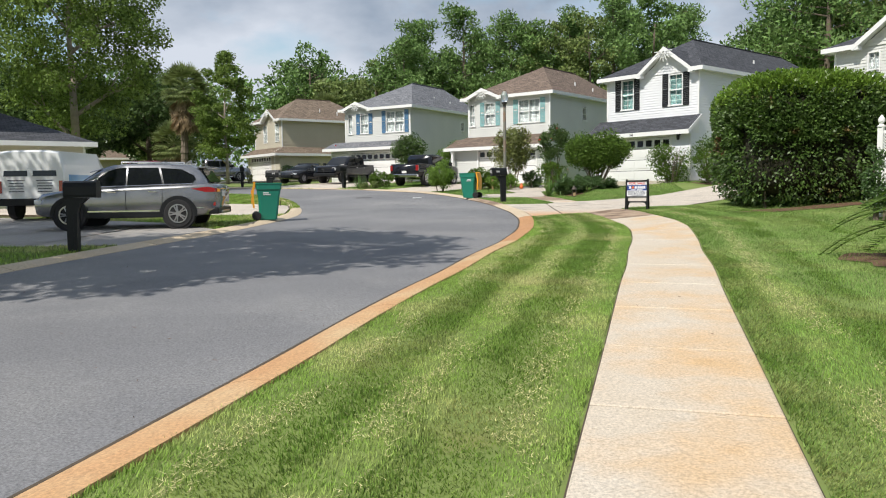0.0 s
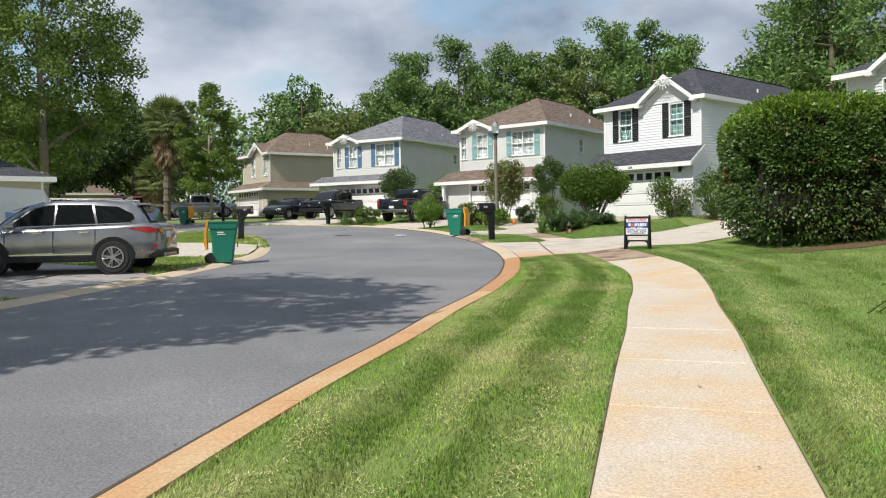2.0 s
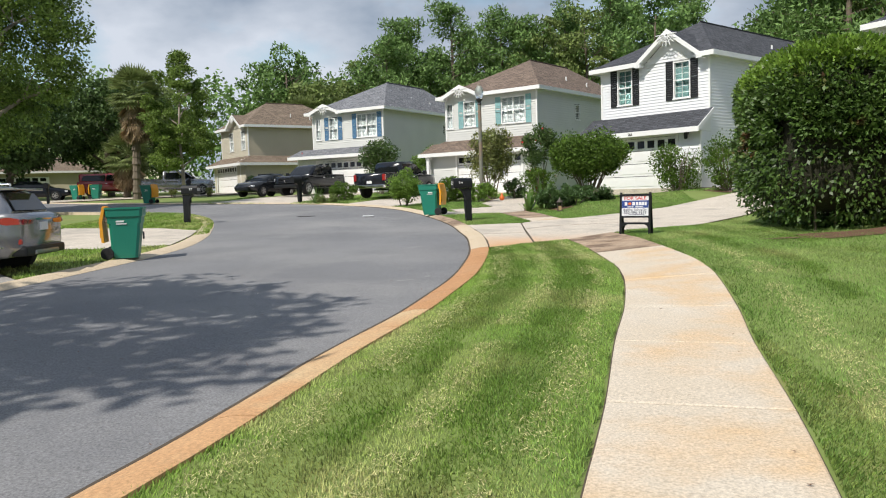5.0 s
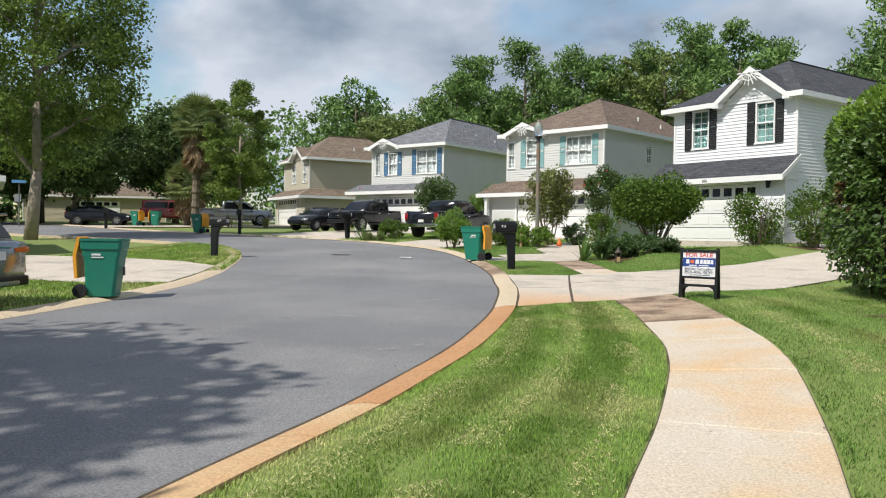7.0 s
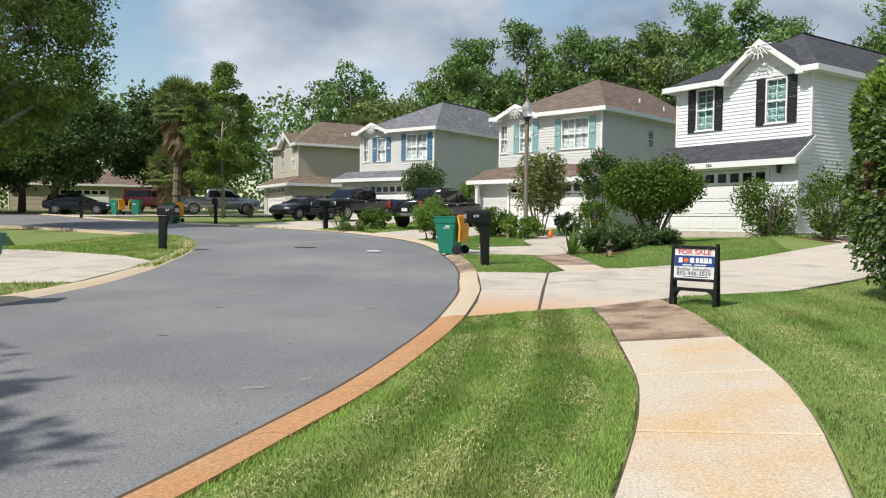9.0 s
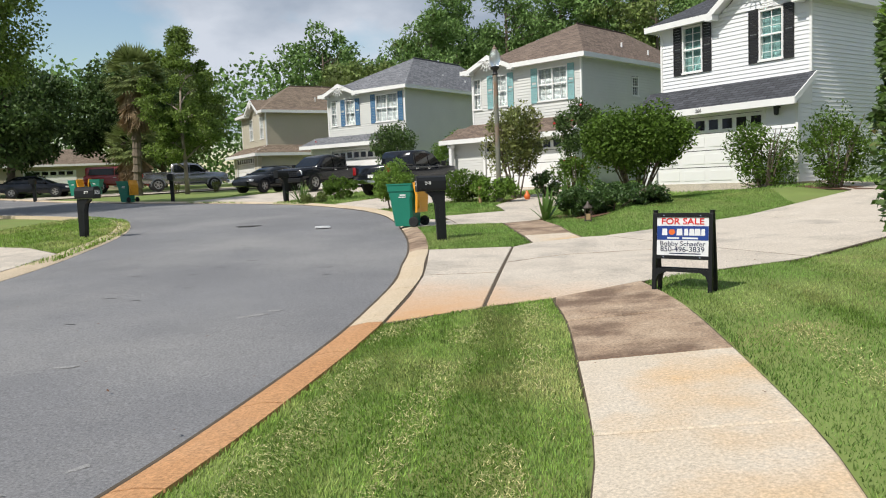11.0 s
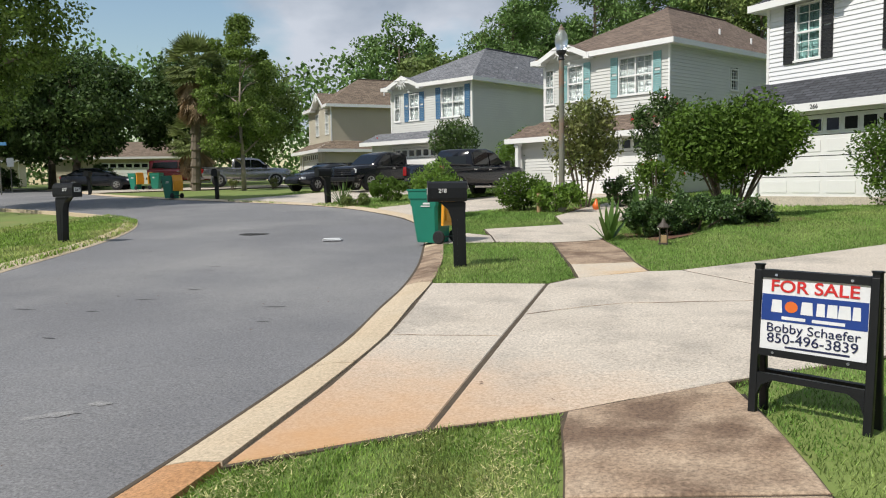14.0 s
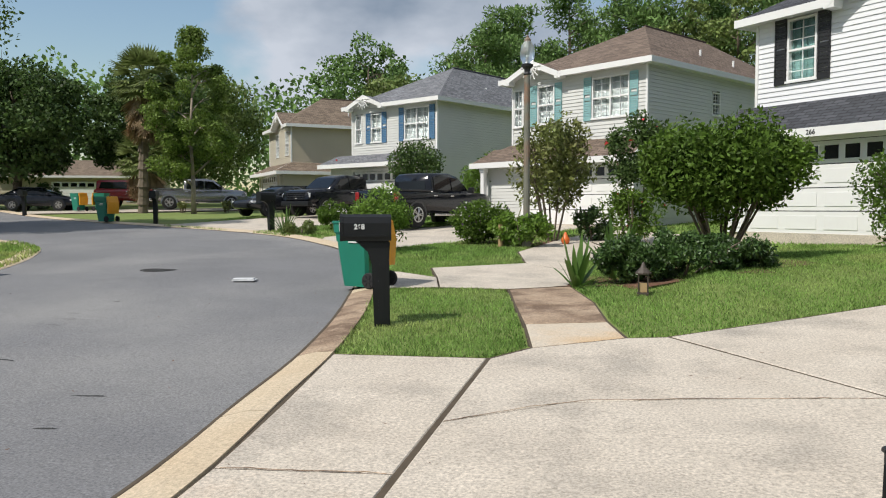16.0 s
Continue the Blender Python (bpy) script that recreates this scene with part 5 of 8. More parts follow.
def hedge(label, x0, x1, y0, y1, h, count, size, seed):
    """A clipped hedge: a rounded block covered in leaves that stand out from it, with young shoots on top, woody stems,
    and a near-black core for the shade inside.
    """
    rng = np.random.default_rng(seed)
    cx, cy = (x0 + x1) / 2, (y0 + y1) / 2
    t = thing("hedge", pose(cx, cy, gz(cx, cy) + 0.02), label, "hedge")
    n = 7.0
    dirs = rng.normal(size=(count, 3))
    dirs[:, 2] = np.where(rng.random(count) < 0.75, np.abs(dirs[:, 2]), dirs[:, 2])
    half = np.array([(x1 - x0) / 2, (y1 - y0) / 2, h / 2])
    s = np.sum(np.abs(dirs) ** 4.5, axis=1) ** (-1 / 4.5)
    unit = dirs * s[:, None]
    lump = np.array([noise.noise(Vector(u * 2.2)) + 0.5 * noise.noise(Vector(u * 6)) for u in unit])
    pos = unit * half * (1 + 0.05 * lump[:, None] + rng.uniform(-0.11, 0.02, (count, 1)))
    pos[:, 2] += h / 2
    keep = lump > -0.47
    out = unit / np.linalg.norm(unit, axis=1)[:, None]
    is_top = (pos[:, 2] > h * 0.87 + 0.2 * rng.normal(size=count)) & keep
    v, f = leaf_quads(pos[keep & ~is_top], size, 0.55, 0.25, out[keep & ~is_top], 1.3)
    linked("foliage", mesh_of("foliage", v, f, "leaf_hedge"), t)
    up = pos[is_top] + rng.uniform(0, 0.22, (is_top.sum(), 1)) * np.array([0, 0, 1]) * (rng.random((is_top.sum(), 1)) < 0.5)
    v, f = leaf_quads(up, size * 1.05, 0.5, -0.5, out[is_top], 1.2)
    linked("new_growth", mesh_of("new_growth", v, f, "leaf_top"), t, "bright green young shoots")
    bm = B()
    rnd = random.Random(seed)
    for k in range(60):
        a, b = Vector((rnd.uniform(-1, 1) * half[0] * 0.6, rnd.uniform(-1, 1) * half[1] * 0.6, -0.1)), None
        b = Vector((a.x * 1.05, a.y * 1.05, h * rnd.uniform(0.4, 0.7)))
        tube(bm, a, b, 0.03, 0.01, seg=5)
    part("woody_base", bm, "bark", t)
    # solid core behind the leaves, coloured near-black for the shade among them
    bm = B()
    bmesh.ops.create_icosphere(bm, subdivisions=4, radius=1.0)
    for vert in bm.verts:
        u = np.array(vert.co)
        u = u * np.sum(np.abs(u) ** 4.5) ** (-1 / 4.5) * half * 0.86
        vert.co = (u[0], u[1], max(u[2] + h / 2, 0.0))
    part("shade_core", bm, "inner", t, smooth=True)


# the hedge core's colour carries the shade inside it
MAT["inner"] = material("hedge_core_shade", (0.028, 0.026, 0.014), (0.016, 0.018, 0.008), rough=1.0, scale=6, fine=40, bump=0.8, dist=0.05)
hedge("tall clipped evergreen hedge with glossy dark leaves", 7.75, 12.1, 21.75, 26.0, 3.58, 95000, 0.105, 5)

tree("tall leafy street tree with pale trunk on a lawn", -23.4, 43.3, 16.6, 5.2, 3.6, 62000, 0.185, "leaf_oak", "bark_pale", 0.30, 150, 11, (0.5, 0), top_shape=0.5)
tree("young leafy oval tree beside a grey pickup", -20.4, 61.0, 10.7, 2.35, 1.9, 24000, 0.17, "leaf_oak", "bark_pale", 0.14, 70, 12, top_shape=0.6)
tree("broad leafy tree shading a driveway", -17.5, 13.5, 12.5, 5.0, 5.5, 14000, 0.30, "leaf_oak", "bark", 0.26, 90, 14, z=gz(-17.5, 13.5) - 0.04)
tree("broad leafy tree shading a verge", -13.4, 7.9, 12.0, 3.9, 5.8, 10000, 0.30, "leaf_oak", "bark", 0.24, 80, 15, z=gz(-13.4, 7.9) + TURF)
tree("broad leafy tree shading the street", -8.9, 8.2, 13.0, 4.2, 6.6, 11000, 0.30, "leaf_oak", "bark", 0.24, 80, 13, z=gz(-8.9, 8.2) + TURF)
for k, (x, y, hh, r, m, lo) in enumerate([
    (-36, 64.5, 10.2, 5.0, "leaf_dark", 2.4), (-43, 70, 11.5, 6.0, "leaf_dark", 2.2), (-33, 75, 11.0, 5.2, "leaf_dark", 2.3), (-45, 60, 11.5, 6.0, "leaf_dark", 2.2), (-53, 70, 12.5, 6.5, "leaf_dark", 2.2),
    (-36, 86, 13, 6, "leaf_olive", 2.0)]):
    tree("dark spreading oak on a lawn across the street" if m == "leaf_dark" else "leafy tree on a lawn across the street", x, y, hh, r, lo, 24000, 0.31, m, "bark", 0.3, 95, 20 + k, top_shape=0.35)


def pine(x, y, height, seed, mat="leaf_pine", spread=4.3, crown=0.62):
    """A tall pine: bare trunk, and tiers of ragged needle clumps on rising limbs."""
    rnd = random.Random(seed)
    rng = np.random.default_rng(seed)
    t = thing("pine_tree", pose(x, y, gz(x, y) - 0.1), "tall pine with ragged green crown behind the houses", "tree", "pines behind the houses")
    bm = B()
    tube(bm, (0, 0, 0), (0.3, 0.2, height * 0.6), 0.28, 0.2, 8)
    tube(bm, (0.3, 0.2, height * 0.6), (0.2, 0, height * 0.96), 0.2, 0.06, 7)
    pos = []
    n = 30
    for k in range(n):
        s = (k + rnd.random()) / n
        z = height * (1 - crown) + height * crown * s
        L = spread * math.sqrt(1.0 - 0.86 * s * s) * rnd.uniform(0.5, 1.05)
        a = rnd.uniform(0, 2 * math.pi)
        e = Vector((math.cos(a) * L, math.sin(a) * L, z + L * 0.25))
        tube(bm, (0.25, 0.1, z), e, 0.07, 0.03, 5)
        for q in range(3):
            c = Vector((0.25, 0.1, z)).lerp(e, 0.45 + 0.3 * q)
            rr = rnd.uniform(0.85, 1.5)
            o = rng.normal(size=(78, 3))
            o *= rng.uniform(0.3, 1, (78, 1)) ** 0.5 / np.linalg.norm(o, axis=1)[:, None]
            o[:, 2] *= 0.62
            pos.append(np.array(c) + o * rr)
    part("trunk", bm, "bark", t)
    foliage("crown", np.vstack(pos), 0.48, mat, t, 0.34, -0.4)


def place_pines():
    rnd = random.Random(4)
    row = [(-15, 21), (-13, 15), (-11.3, 16.5), (-9.6, 19), (-7.8, 20), (-6.2, 22.5), (-4.6, 22), (-3.0, 24), (-1.2, 24.5), (0.6, 24), (2.2, 23), (3.8, 25), (5.2, 24), (6.8, 26), (8.4, 26), (10.0, 25), (11.6, 24.5), (13.2, 23), (19.5, 24), (21.4, 25), (23.5, 26), (25.6, 27), (28, 27), (30.5, 26), (33, 26)]
    for k, (deg, h) in enumerate(row):
        for depth in (0, 1):
            if depth and k % 2:
                continue
            d = 92 + rnd.uniform(-8, 8) + 14 * depth - (24 if deg > 18 else 0)
            a = radians(deg + (0.8 if depth else 0))
            x, y = 2.0 + d * math.sin(a), 6 + d * math.cos(a)
            hh = h * (0.72 if deg > 18 else 0.85) + rnd.uniform(-1.5, 1.5)
            if k % 5 in (1, 3) or deg < -8:
                tree("tall broadleaf tree in the wood behind the houses", x, y, hh * 0.94, 5.2, 3.0, 9500, 0.40, "leaf_olive" if k % 2 else "leaf_pine", "bark", 0.3, 60, 60 + k + 40 * depth, top_shape=0.5)
            else:
                pine(x, y, hh, 100 + k + 50 * depth)


place_pines()


def far_wood():
    """The wood beyond everything, too far to tell its trees apart."""
    rng = np.random.default_rng(3)
    n = 85000
    a = np.radians(rng.uniform(-75, 60, n))
    d = rng.uniform(118, 150, n)
    top = 17.0 + 4.5 * np.array([noise.noise(Vector((q * 9, 0, 3))) + 0.6 * noise.noise(Vector((q * 30, 0, 7))) for q in a])
    z = top * rng.uniform(0, 1, n) ** 0.9
    x, y = 2 + d * np.sin(a), 6 + d * np.cos(a)
    v, f = leaf_quads(np.stack([x, y, z + ground_z(x, y)], 1), 0.72, 0.75, 0.1)
    tagged(linked("far_wood", mesh_of("far_wood", v, f, "leaf_pine")), "distant dark green wood behind the houses", "wood", kind="stuff")


far_wood()


def fan_palm(x, y, height):
    t = thing("palm_tree", pose(x, y, gz(x, y) - 0.05), "fan palm with a shaggy skirt of dead fronds", "tree")
    rnd = random.Random(2)
    bm = B()
    for k in range(14):
        z0, z1 = height * 0.72 * k / 14, height * 0.72 * (k + 1) / 14
        tube(bm, (0.02 * k, 0, z0), (0.02 * (k + 1), 0, z1 + 0.02), 0.30 + 0.05 * (k % 2), 0.25, 9)
    part("trunk", bm, "bark", t)
    for name, mat, n, e0, e1, L in (("frond", "palm_leaf", 64, -0.75, 1.35, 2.0), ("dead_frond", "palm_dead", 52, -1.5, -0.95, 1.9)):
        for k in range(n):
            a, el = rnd.uniform(0, 2 * math.pi), rnd.uniform(e0, e1)
            d = Vector((math.cos(a) * math.cos(el), math.sin(a) * math.cos(el), math.sin(el)))
            top = Vector((0.28, 0, height * (0.78 if mat == "palm_leaf" else rnd.uniform(0.60, 0.80))))
            hub = top + d * L * 0.55
            bm = B()
            tube(bm, top, hub, 0.025, 0.015, 4)
            side = d.cross(Vector((0, 0, 1)))
            side = side.normalized() if side.length > 0.05 else Vector((1, 0, 0))
            up = side.cross(d)
            for j in range(13):
                b = (j - 6) / 6 * 1.25
                w = d * math.cos(b) + side * math.sin(b)
                tip = hub + w * L * 0.62 + Vector((0, 0, -0.22 * abs(b) - 0.14))
                s2 = (up.cross(w)).normalized() * 0.085
                midp = hub.lerp(tip, 0.45)
                bm.faces.new([bm.verts.new(q) for q in (hub, midp + s2, tip, midp - s2)])
            part(name, bm, mat, t)


fan_palm(-24.3, 61.8, 10.1)
fan_palm(-17.5, 84.0, 9.6)
fan_palm(-26.9, 65.5, 4.5)


def sago(x, y, r, label="dark green sago palm beside the lawn"):
    """A cycad: arching feathers of stiff narrow leaflets from one crown."""
    t = thing("sago_palm", pose(x, y, gz(x, y) + 0.03), label, "plant")
    rnd = random.Random(8)
    bm = B()
    lathe(bm, [(0.22, 0.0), (0.26, 0.25), (0.2, 0.5), (0.08, 0.6)], 10)
    part("trunk", bm, "bark", t)
    for k in range(46):
        a, el = rnd.uniform(0, 2 * math.pi), rnd.uniform(0.15, 1.3)
        bm = B()
        prev = Vector((0, 0, 0.5))
        side = Vector((-math.sin(a), math.cos(a), 0))
        for j in range(1, 15):
            s = j / 14
            q = Vector((math.cos(a) * math.cos(el) * r * s, math.sin(a) * math.cos(el) * r * s, 0.5 + r * (math.sin(el) * s - 0.62 * s * s)))
            along = (q - prev).normalized()
            L = 0.24 * math.sin(math.pi * (0.12 + 0.8 * s))
            for sg in (-1, 1):
                tip = q + side * sg * L + along * L * 0.5 + Vector((0, 0, 0.03))
                n2 = along * 0.017
                bm.faces.new([bm.verts.new(p) for p in (q - n2, q + n2, tip)])
                qm = (q + prev) / 2
                bm.faces.new([bm.verts.new(p) for p in (qm - n2, qm + n2, tip - along * 0.06)])
            tube(bm, prev, q, 0.008, 0.007, 4, False)
            prev = q
        part("frond", bm, "leaf_shrub", t)


sago(7.35, 11.75, 1.75)
# ---- street things ----
def wheelie_bin(x, y, turn, label, group="wheelie bins"):
    """A two-wheeled refuse bin: tapered body with rim and grip pocket, a flung-back yellow lid, axle and wheels."""
    t = thing("wheelie_bin", pose(x, y, gz(x, y) + 0.075, 0, 0, turn), label, "bin", group)
    bm = B()
    rows = []
    for z, w, d, o in ((0.02, 0.24, 0.25, 0.03), (0.10, 0.25, 0.26, 0.03), (0.62, 0.285, 0.30, 0.0), (0.86, 0.30, 0.32, 0.0), (0.90, 0.325, 0.36, 0.0), (1.04, 0.33, 0.37, 0.0), (1.05, 0.345, 0.385, 0.0), (1.085, 0.345, 0.385, 0.0)):
        c = 0.05
        pts = [(-w + c, -d), (w - c, -d), (w, -d + c), (w, d - c), (w - c, d), (-w + c, d), (-w, d - c), (-w, -d + c)]
        rows.append([bm.verts.new((px, py + o, z)) for px, py in pts])
    for a, b in zip(rows, rows[1:]):
        for k in range(8):
            bm.faces.new((a[k], a[(k + 1) % 8], b[(k + 1) % 8], b[k]))
    inner = [bm.verts.new((v.co.x * 0.92, v.co.y * 0.92, 1.085)) for v in rows[-1]]
    floor = [bm.verts.new((v.co.x * 0.85, v.co.y * 0.85, 0.75)) for v in rows[-1]]
    for a, b in ((rows[-1], inner), (inner, floor)):
        for k in range(8):
            bm.faces.new((a[k], a[(k + 1) % 8], b[(k + 1) % 8], b[k]))
    bm.faces.new(floor)
    bm.faces.new(rows[0][::-1])
    part("body", bm, "bin_green", t)
    bm = B()
    box(bm, -0.07, 0.07, -0.345, -0.325, 0.40, 0.56, bevel=0.01)
    part("grip_bar", bm, "plastic", t)
    for k, (z, w, h) in enumerate(((0.80, 0.20, 0.035), (0.755, 0.26, 0.022))):
        for e in (-1, 1):
            bm = B()
            box(bm, e * 0.302 - 0.006, e * 0.302 + 0.006, 0.16 - w * 0.8, 0.16, z - 0.02, z - 0.02 + h)
            part("label_bar", bm, "ink_pale", t, "pale printed bars")
    bm = B()
    prism(bm, [(-0.36, 1.10), (-0.42, 1.09), (-0.49, 0.78), (-0.46, 0.36), (-0.41, 0.36), (-0.43, 0.78)], -0.30, 0.30, pose(0, 0, 0, 0, 0, -90))
    lid = part("lid", bm, "bin_yellow", t, "open yellow lid hanging behind")
    for k in (0, 1):
        bm = B()
        box(bm, -0.22, 0.22, 0.478, 0.497, 0.46 + k * 0.28, 0.66 + k * 0.22, bevel=0.008)
        part("lid_rib", bm, "bin_yellow", lid)
    for s in (-0.2, -0.07, 0.07, 0.2):
        bm = B()
        tube(bm, (s - 0.03, 0.40, 1.09), (s + 0.03, 0.40, 1.09), 0.035, seg=8)
        part("hinge", bm, "bin_yellow", t)
    bm = B()
    tube(bm, (-0.30, 0.36, 0.13), (0.30, 0.36, 0.13), 0.014, seg=8)
    part("axle", bm, "plastic", t)
    for s in (-1, 1):
        bm = B()
        lathe(bm, [(0.03, -0.03), (0.115, -0.03), (0.13, -0.018), (0.13, 0.018), (0.115, 0.03), (0.03, 0.03)], 18, pose(s * 0.31, 0.36, 0.13, 0, 90, 0))
        w = part("wheel", bm, "rubber", t)
        bm = B()
        for k in range(6):
            a = k * math.pi / 3
            box(bm, -0.008, 0.008, 0.03, 0.1, -0.034, 0.034, pose(s * 0.31, 0.36, 0.13, 0, 90, 0) @ pose(0, 0, 0, 0, 0, math.degrees(a)))
        part("spokes", bm, "plastic", w)
    return t


wheelie_bin(-0.17, 33.75, -105, "green wheelie bin with open yellow lid at the kerb")
wheelie_bin(-5.73, 22.35, 108, "green wheelie bin with open yellow lid by a driveway")
wheelie_bin(-18.4, 50.9, -100, "green wheelie bin with open yellow lid by far lawn")
wheelie_bin(-29.2, 62.3, -100, "green wheelie bin with open yellow lid by far lawn")
wheelie_bin(-28.0, 62.9, 100, "dark green wheelie bin behind another on the verge")


def text(name, body, size, m, mat, parent, bold=0.0, width=1.0):
    """Lettering as a mesh, a hair proud of its board."""
    cu = bpy.data.curves.new(name, "FONT")
    cu.body, cu.size, cu.align_x, cu.align_y, cu.extrude, cu.offset = body, size, "CENTER", "CENTER", 0.0012, bold
    tmp = bpy.data.objects.new(name, cu)
    scene.collection.objects.link(tmp)
    me = bpy.data.meshes.new_from_object(tmp.evaluated_get(bpy.context.evaluated_depsgraph_get()))
    bpy.data.objects.remove(tmp)
    me.transform(m @ Matrix.Diagonal((width, 1, 1, 1)))
    me.materials.clear()
    me.materials.append(MAT[mat])
    return linked(name, me, parent)


def mailbox(x, y, turn, number, label, h=1.38, group="mailboxes"):
    """A moulded mailbox: tapering post, a swept arm, and a domed box with a door, a flag and its number on both sides."""
    t = thing("mailbox", pose(x, y, gz(x, y) + 0.05, 0, 0, turn), label, "mailbox", group)
    zb = h - 0.33
    bm = B()
    prism(bm, [(-0.085, -0.1), (0.105, -0.1), (0.095, zb - 0.2), (0.105, zb + 0.0), (-0.32, zb + 0.0), (-0.24, zb - 0.04), (-0.15, zb - 0.12), (-0.10, zb - 0.28)], -0.085, 0.085)
    bmesh.ops.bevel(bm, geom=bm.edges[:], offset=0.014, segments=2, affect="EDGES")
    part("post", bm, "plastic", t, "black moulded post")
    bm = B()
    for s in (-1, 1):
        box(bm, -0.035, 0.035, s * 0.086 - 0.004, s * 0.086 + 0.004, 0.05, zb - 0.28)
    part("post_panel", bm, "plastic", t)
    bm = B()
    prof = [(-0.125, 0.0), (0.125, 0.0), (0.135, 0.06), (0.135, 0.21), (0.11, 0.285), (0.05, 0.315), (-0.05, 0.315), (-0.11, 0.285), (-0.135, 0.21), (-0.135, 0.06)]
    prism(bm, [(a, zb + 0.005 + b) for a, b in prof], -0.12, 0.46, pose(0, 0, 0, 0, 0, 90))
    bmesh.ops.bevel(bm, geom=[e for e in bm.edges if e.calc_length() < 0.3], offset=0.008, segments=1, affect="EDGES")
    boxp = part("box", bm, "plastic", t, "black moulded box")
    bm = B()
    prism(bm, [(a * 1.06, zb + 0.0 + b * 1.04) for a, b in prof], 0.455, 0.49, pose(0, 0, 0, 0, 0, 90))
    part("door", bm, "plastic", boxp)
    for s in (-1, 1):
        bm = B()
        box(bm, -0.42, 0.08, s * 0.136 - 0.006, s * 0.136 + 0.006, zb + 0.055, zb + 0.075)
        part("side_rib", bm, "plastic", boxp)
        if number:
            text("number", number, 0.085, pose(-0.26, s * 0.1375 + s * 0.004, zb + 0.17, 90, 0, 0 if s < 0 else 180), "ink_pale", boxp, 0.003)
    if number:
        bm = B()
        box(bm, -0.499, -0.491, -0.09, 0.09, zb + 0.12, zb + 0.22)
        part("number_plate", bm, "ink_pale", boxp)
        text("number", number, 0.10, pose(-0.4995, 0, zb + 0.17, 90, 0, -90), "black", boxp, 0.002)


mailbox(1.25, 30.58, 20, "268", "black plastic mailbox on a moulded post in grass")
mailbox(-8.97, 33.5, 175, "267", "black plastic mailbox on a moulded post in grass")
mailbox(-7.15, 14.25, 190, "", "black plastic mailbox in shade by the driveway")
mailbox(-15.9, 50.9, 110, "", "black plastic mailbox on the far verge")
mailbox(-28.2, 56.9, 110, "", "grey mailbox on the far verge")
mailbox(-8.1, 46.2, 60, "", "black plastic mailbox by the shared driveway")


def street_lamp(x, y):
    """A post lamp: slim grey-brown shaft, black collar, and an acorn globe with a finial."""
    b = gz(x, y)
    t = thing("street_lamp", pose(x, y, b), "post lamp with acorn globe on a rusty brown shaft", "street lamp")
    z = 6.40 - b
    bm = B()
    lathe(bm, [(0.11, 0.0), (0.11, 0.25), (0.085, 0.32), (0.075, z - 1.0)], 12)
    part("shaft", bm, "post_grey", t, smooth=False)
    bm = B()
    lathe(bm, [(0.06, z - 1.02), (0.10, z - 0.98), (0.07, z - 0.93), (0.075, z - 0.86), (0.14, z - 0.80), (0.15, z - 0.74), (0.10, z - 0.72)], 14)
    part("collar", bm, "black", t)
    bm = B()
    lathe(bm, [(0.11, z - 0.72), (0.165, z - 0.62), (0.19, z - 0.46), (0.17, z - 0.30), (0.11, z - 0.20), (0.085, z - 0.16)], 18)
    part("globe", bm, "globe", t, "clear ribbed acorn globe", True)
    bm = B()
    tube(bm, (0, 0, z - 0.74), (0, 0, z - 0.5), 0.035, 0.03)
    part("bulb", bm, "white", t)
    bm = B()
    lathe(bm, [(0.09, z - 0.165), (0.085, z - 0.12), (0.03, z - 0.06), (0.035, z - 0.03), (0.008, z)], 12)
    part("finial", bm, "post_grey", t)


street_lamp(1.5, 41.25)


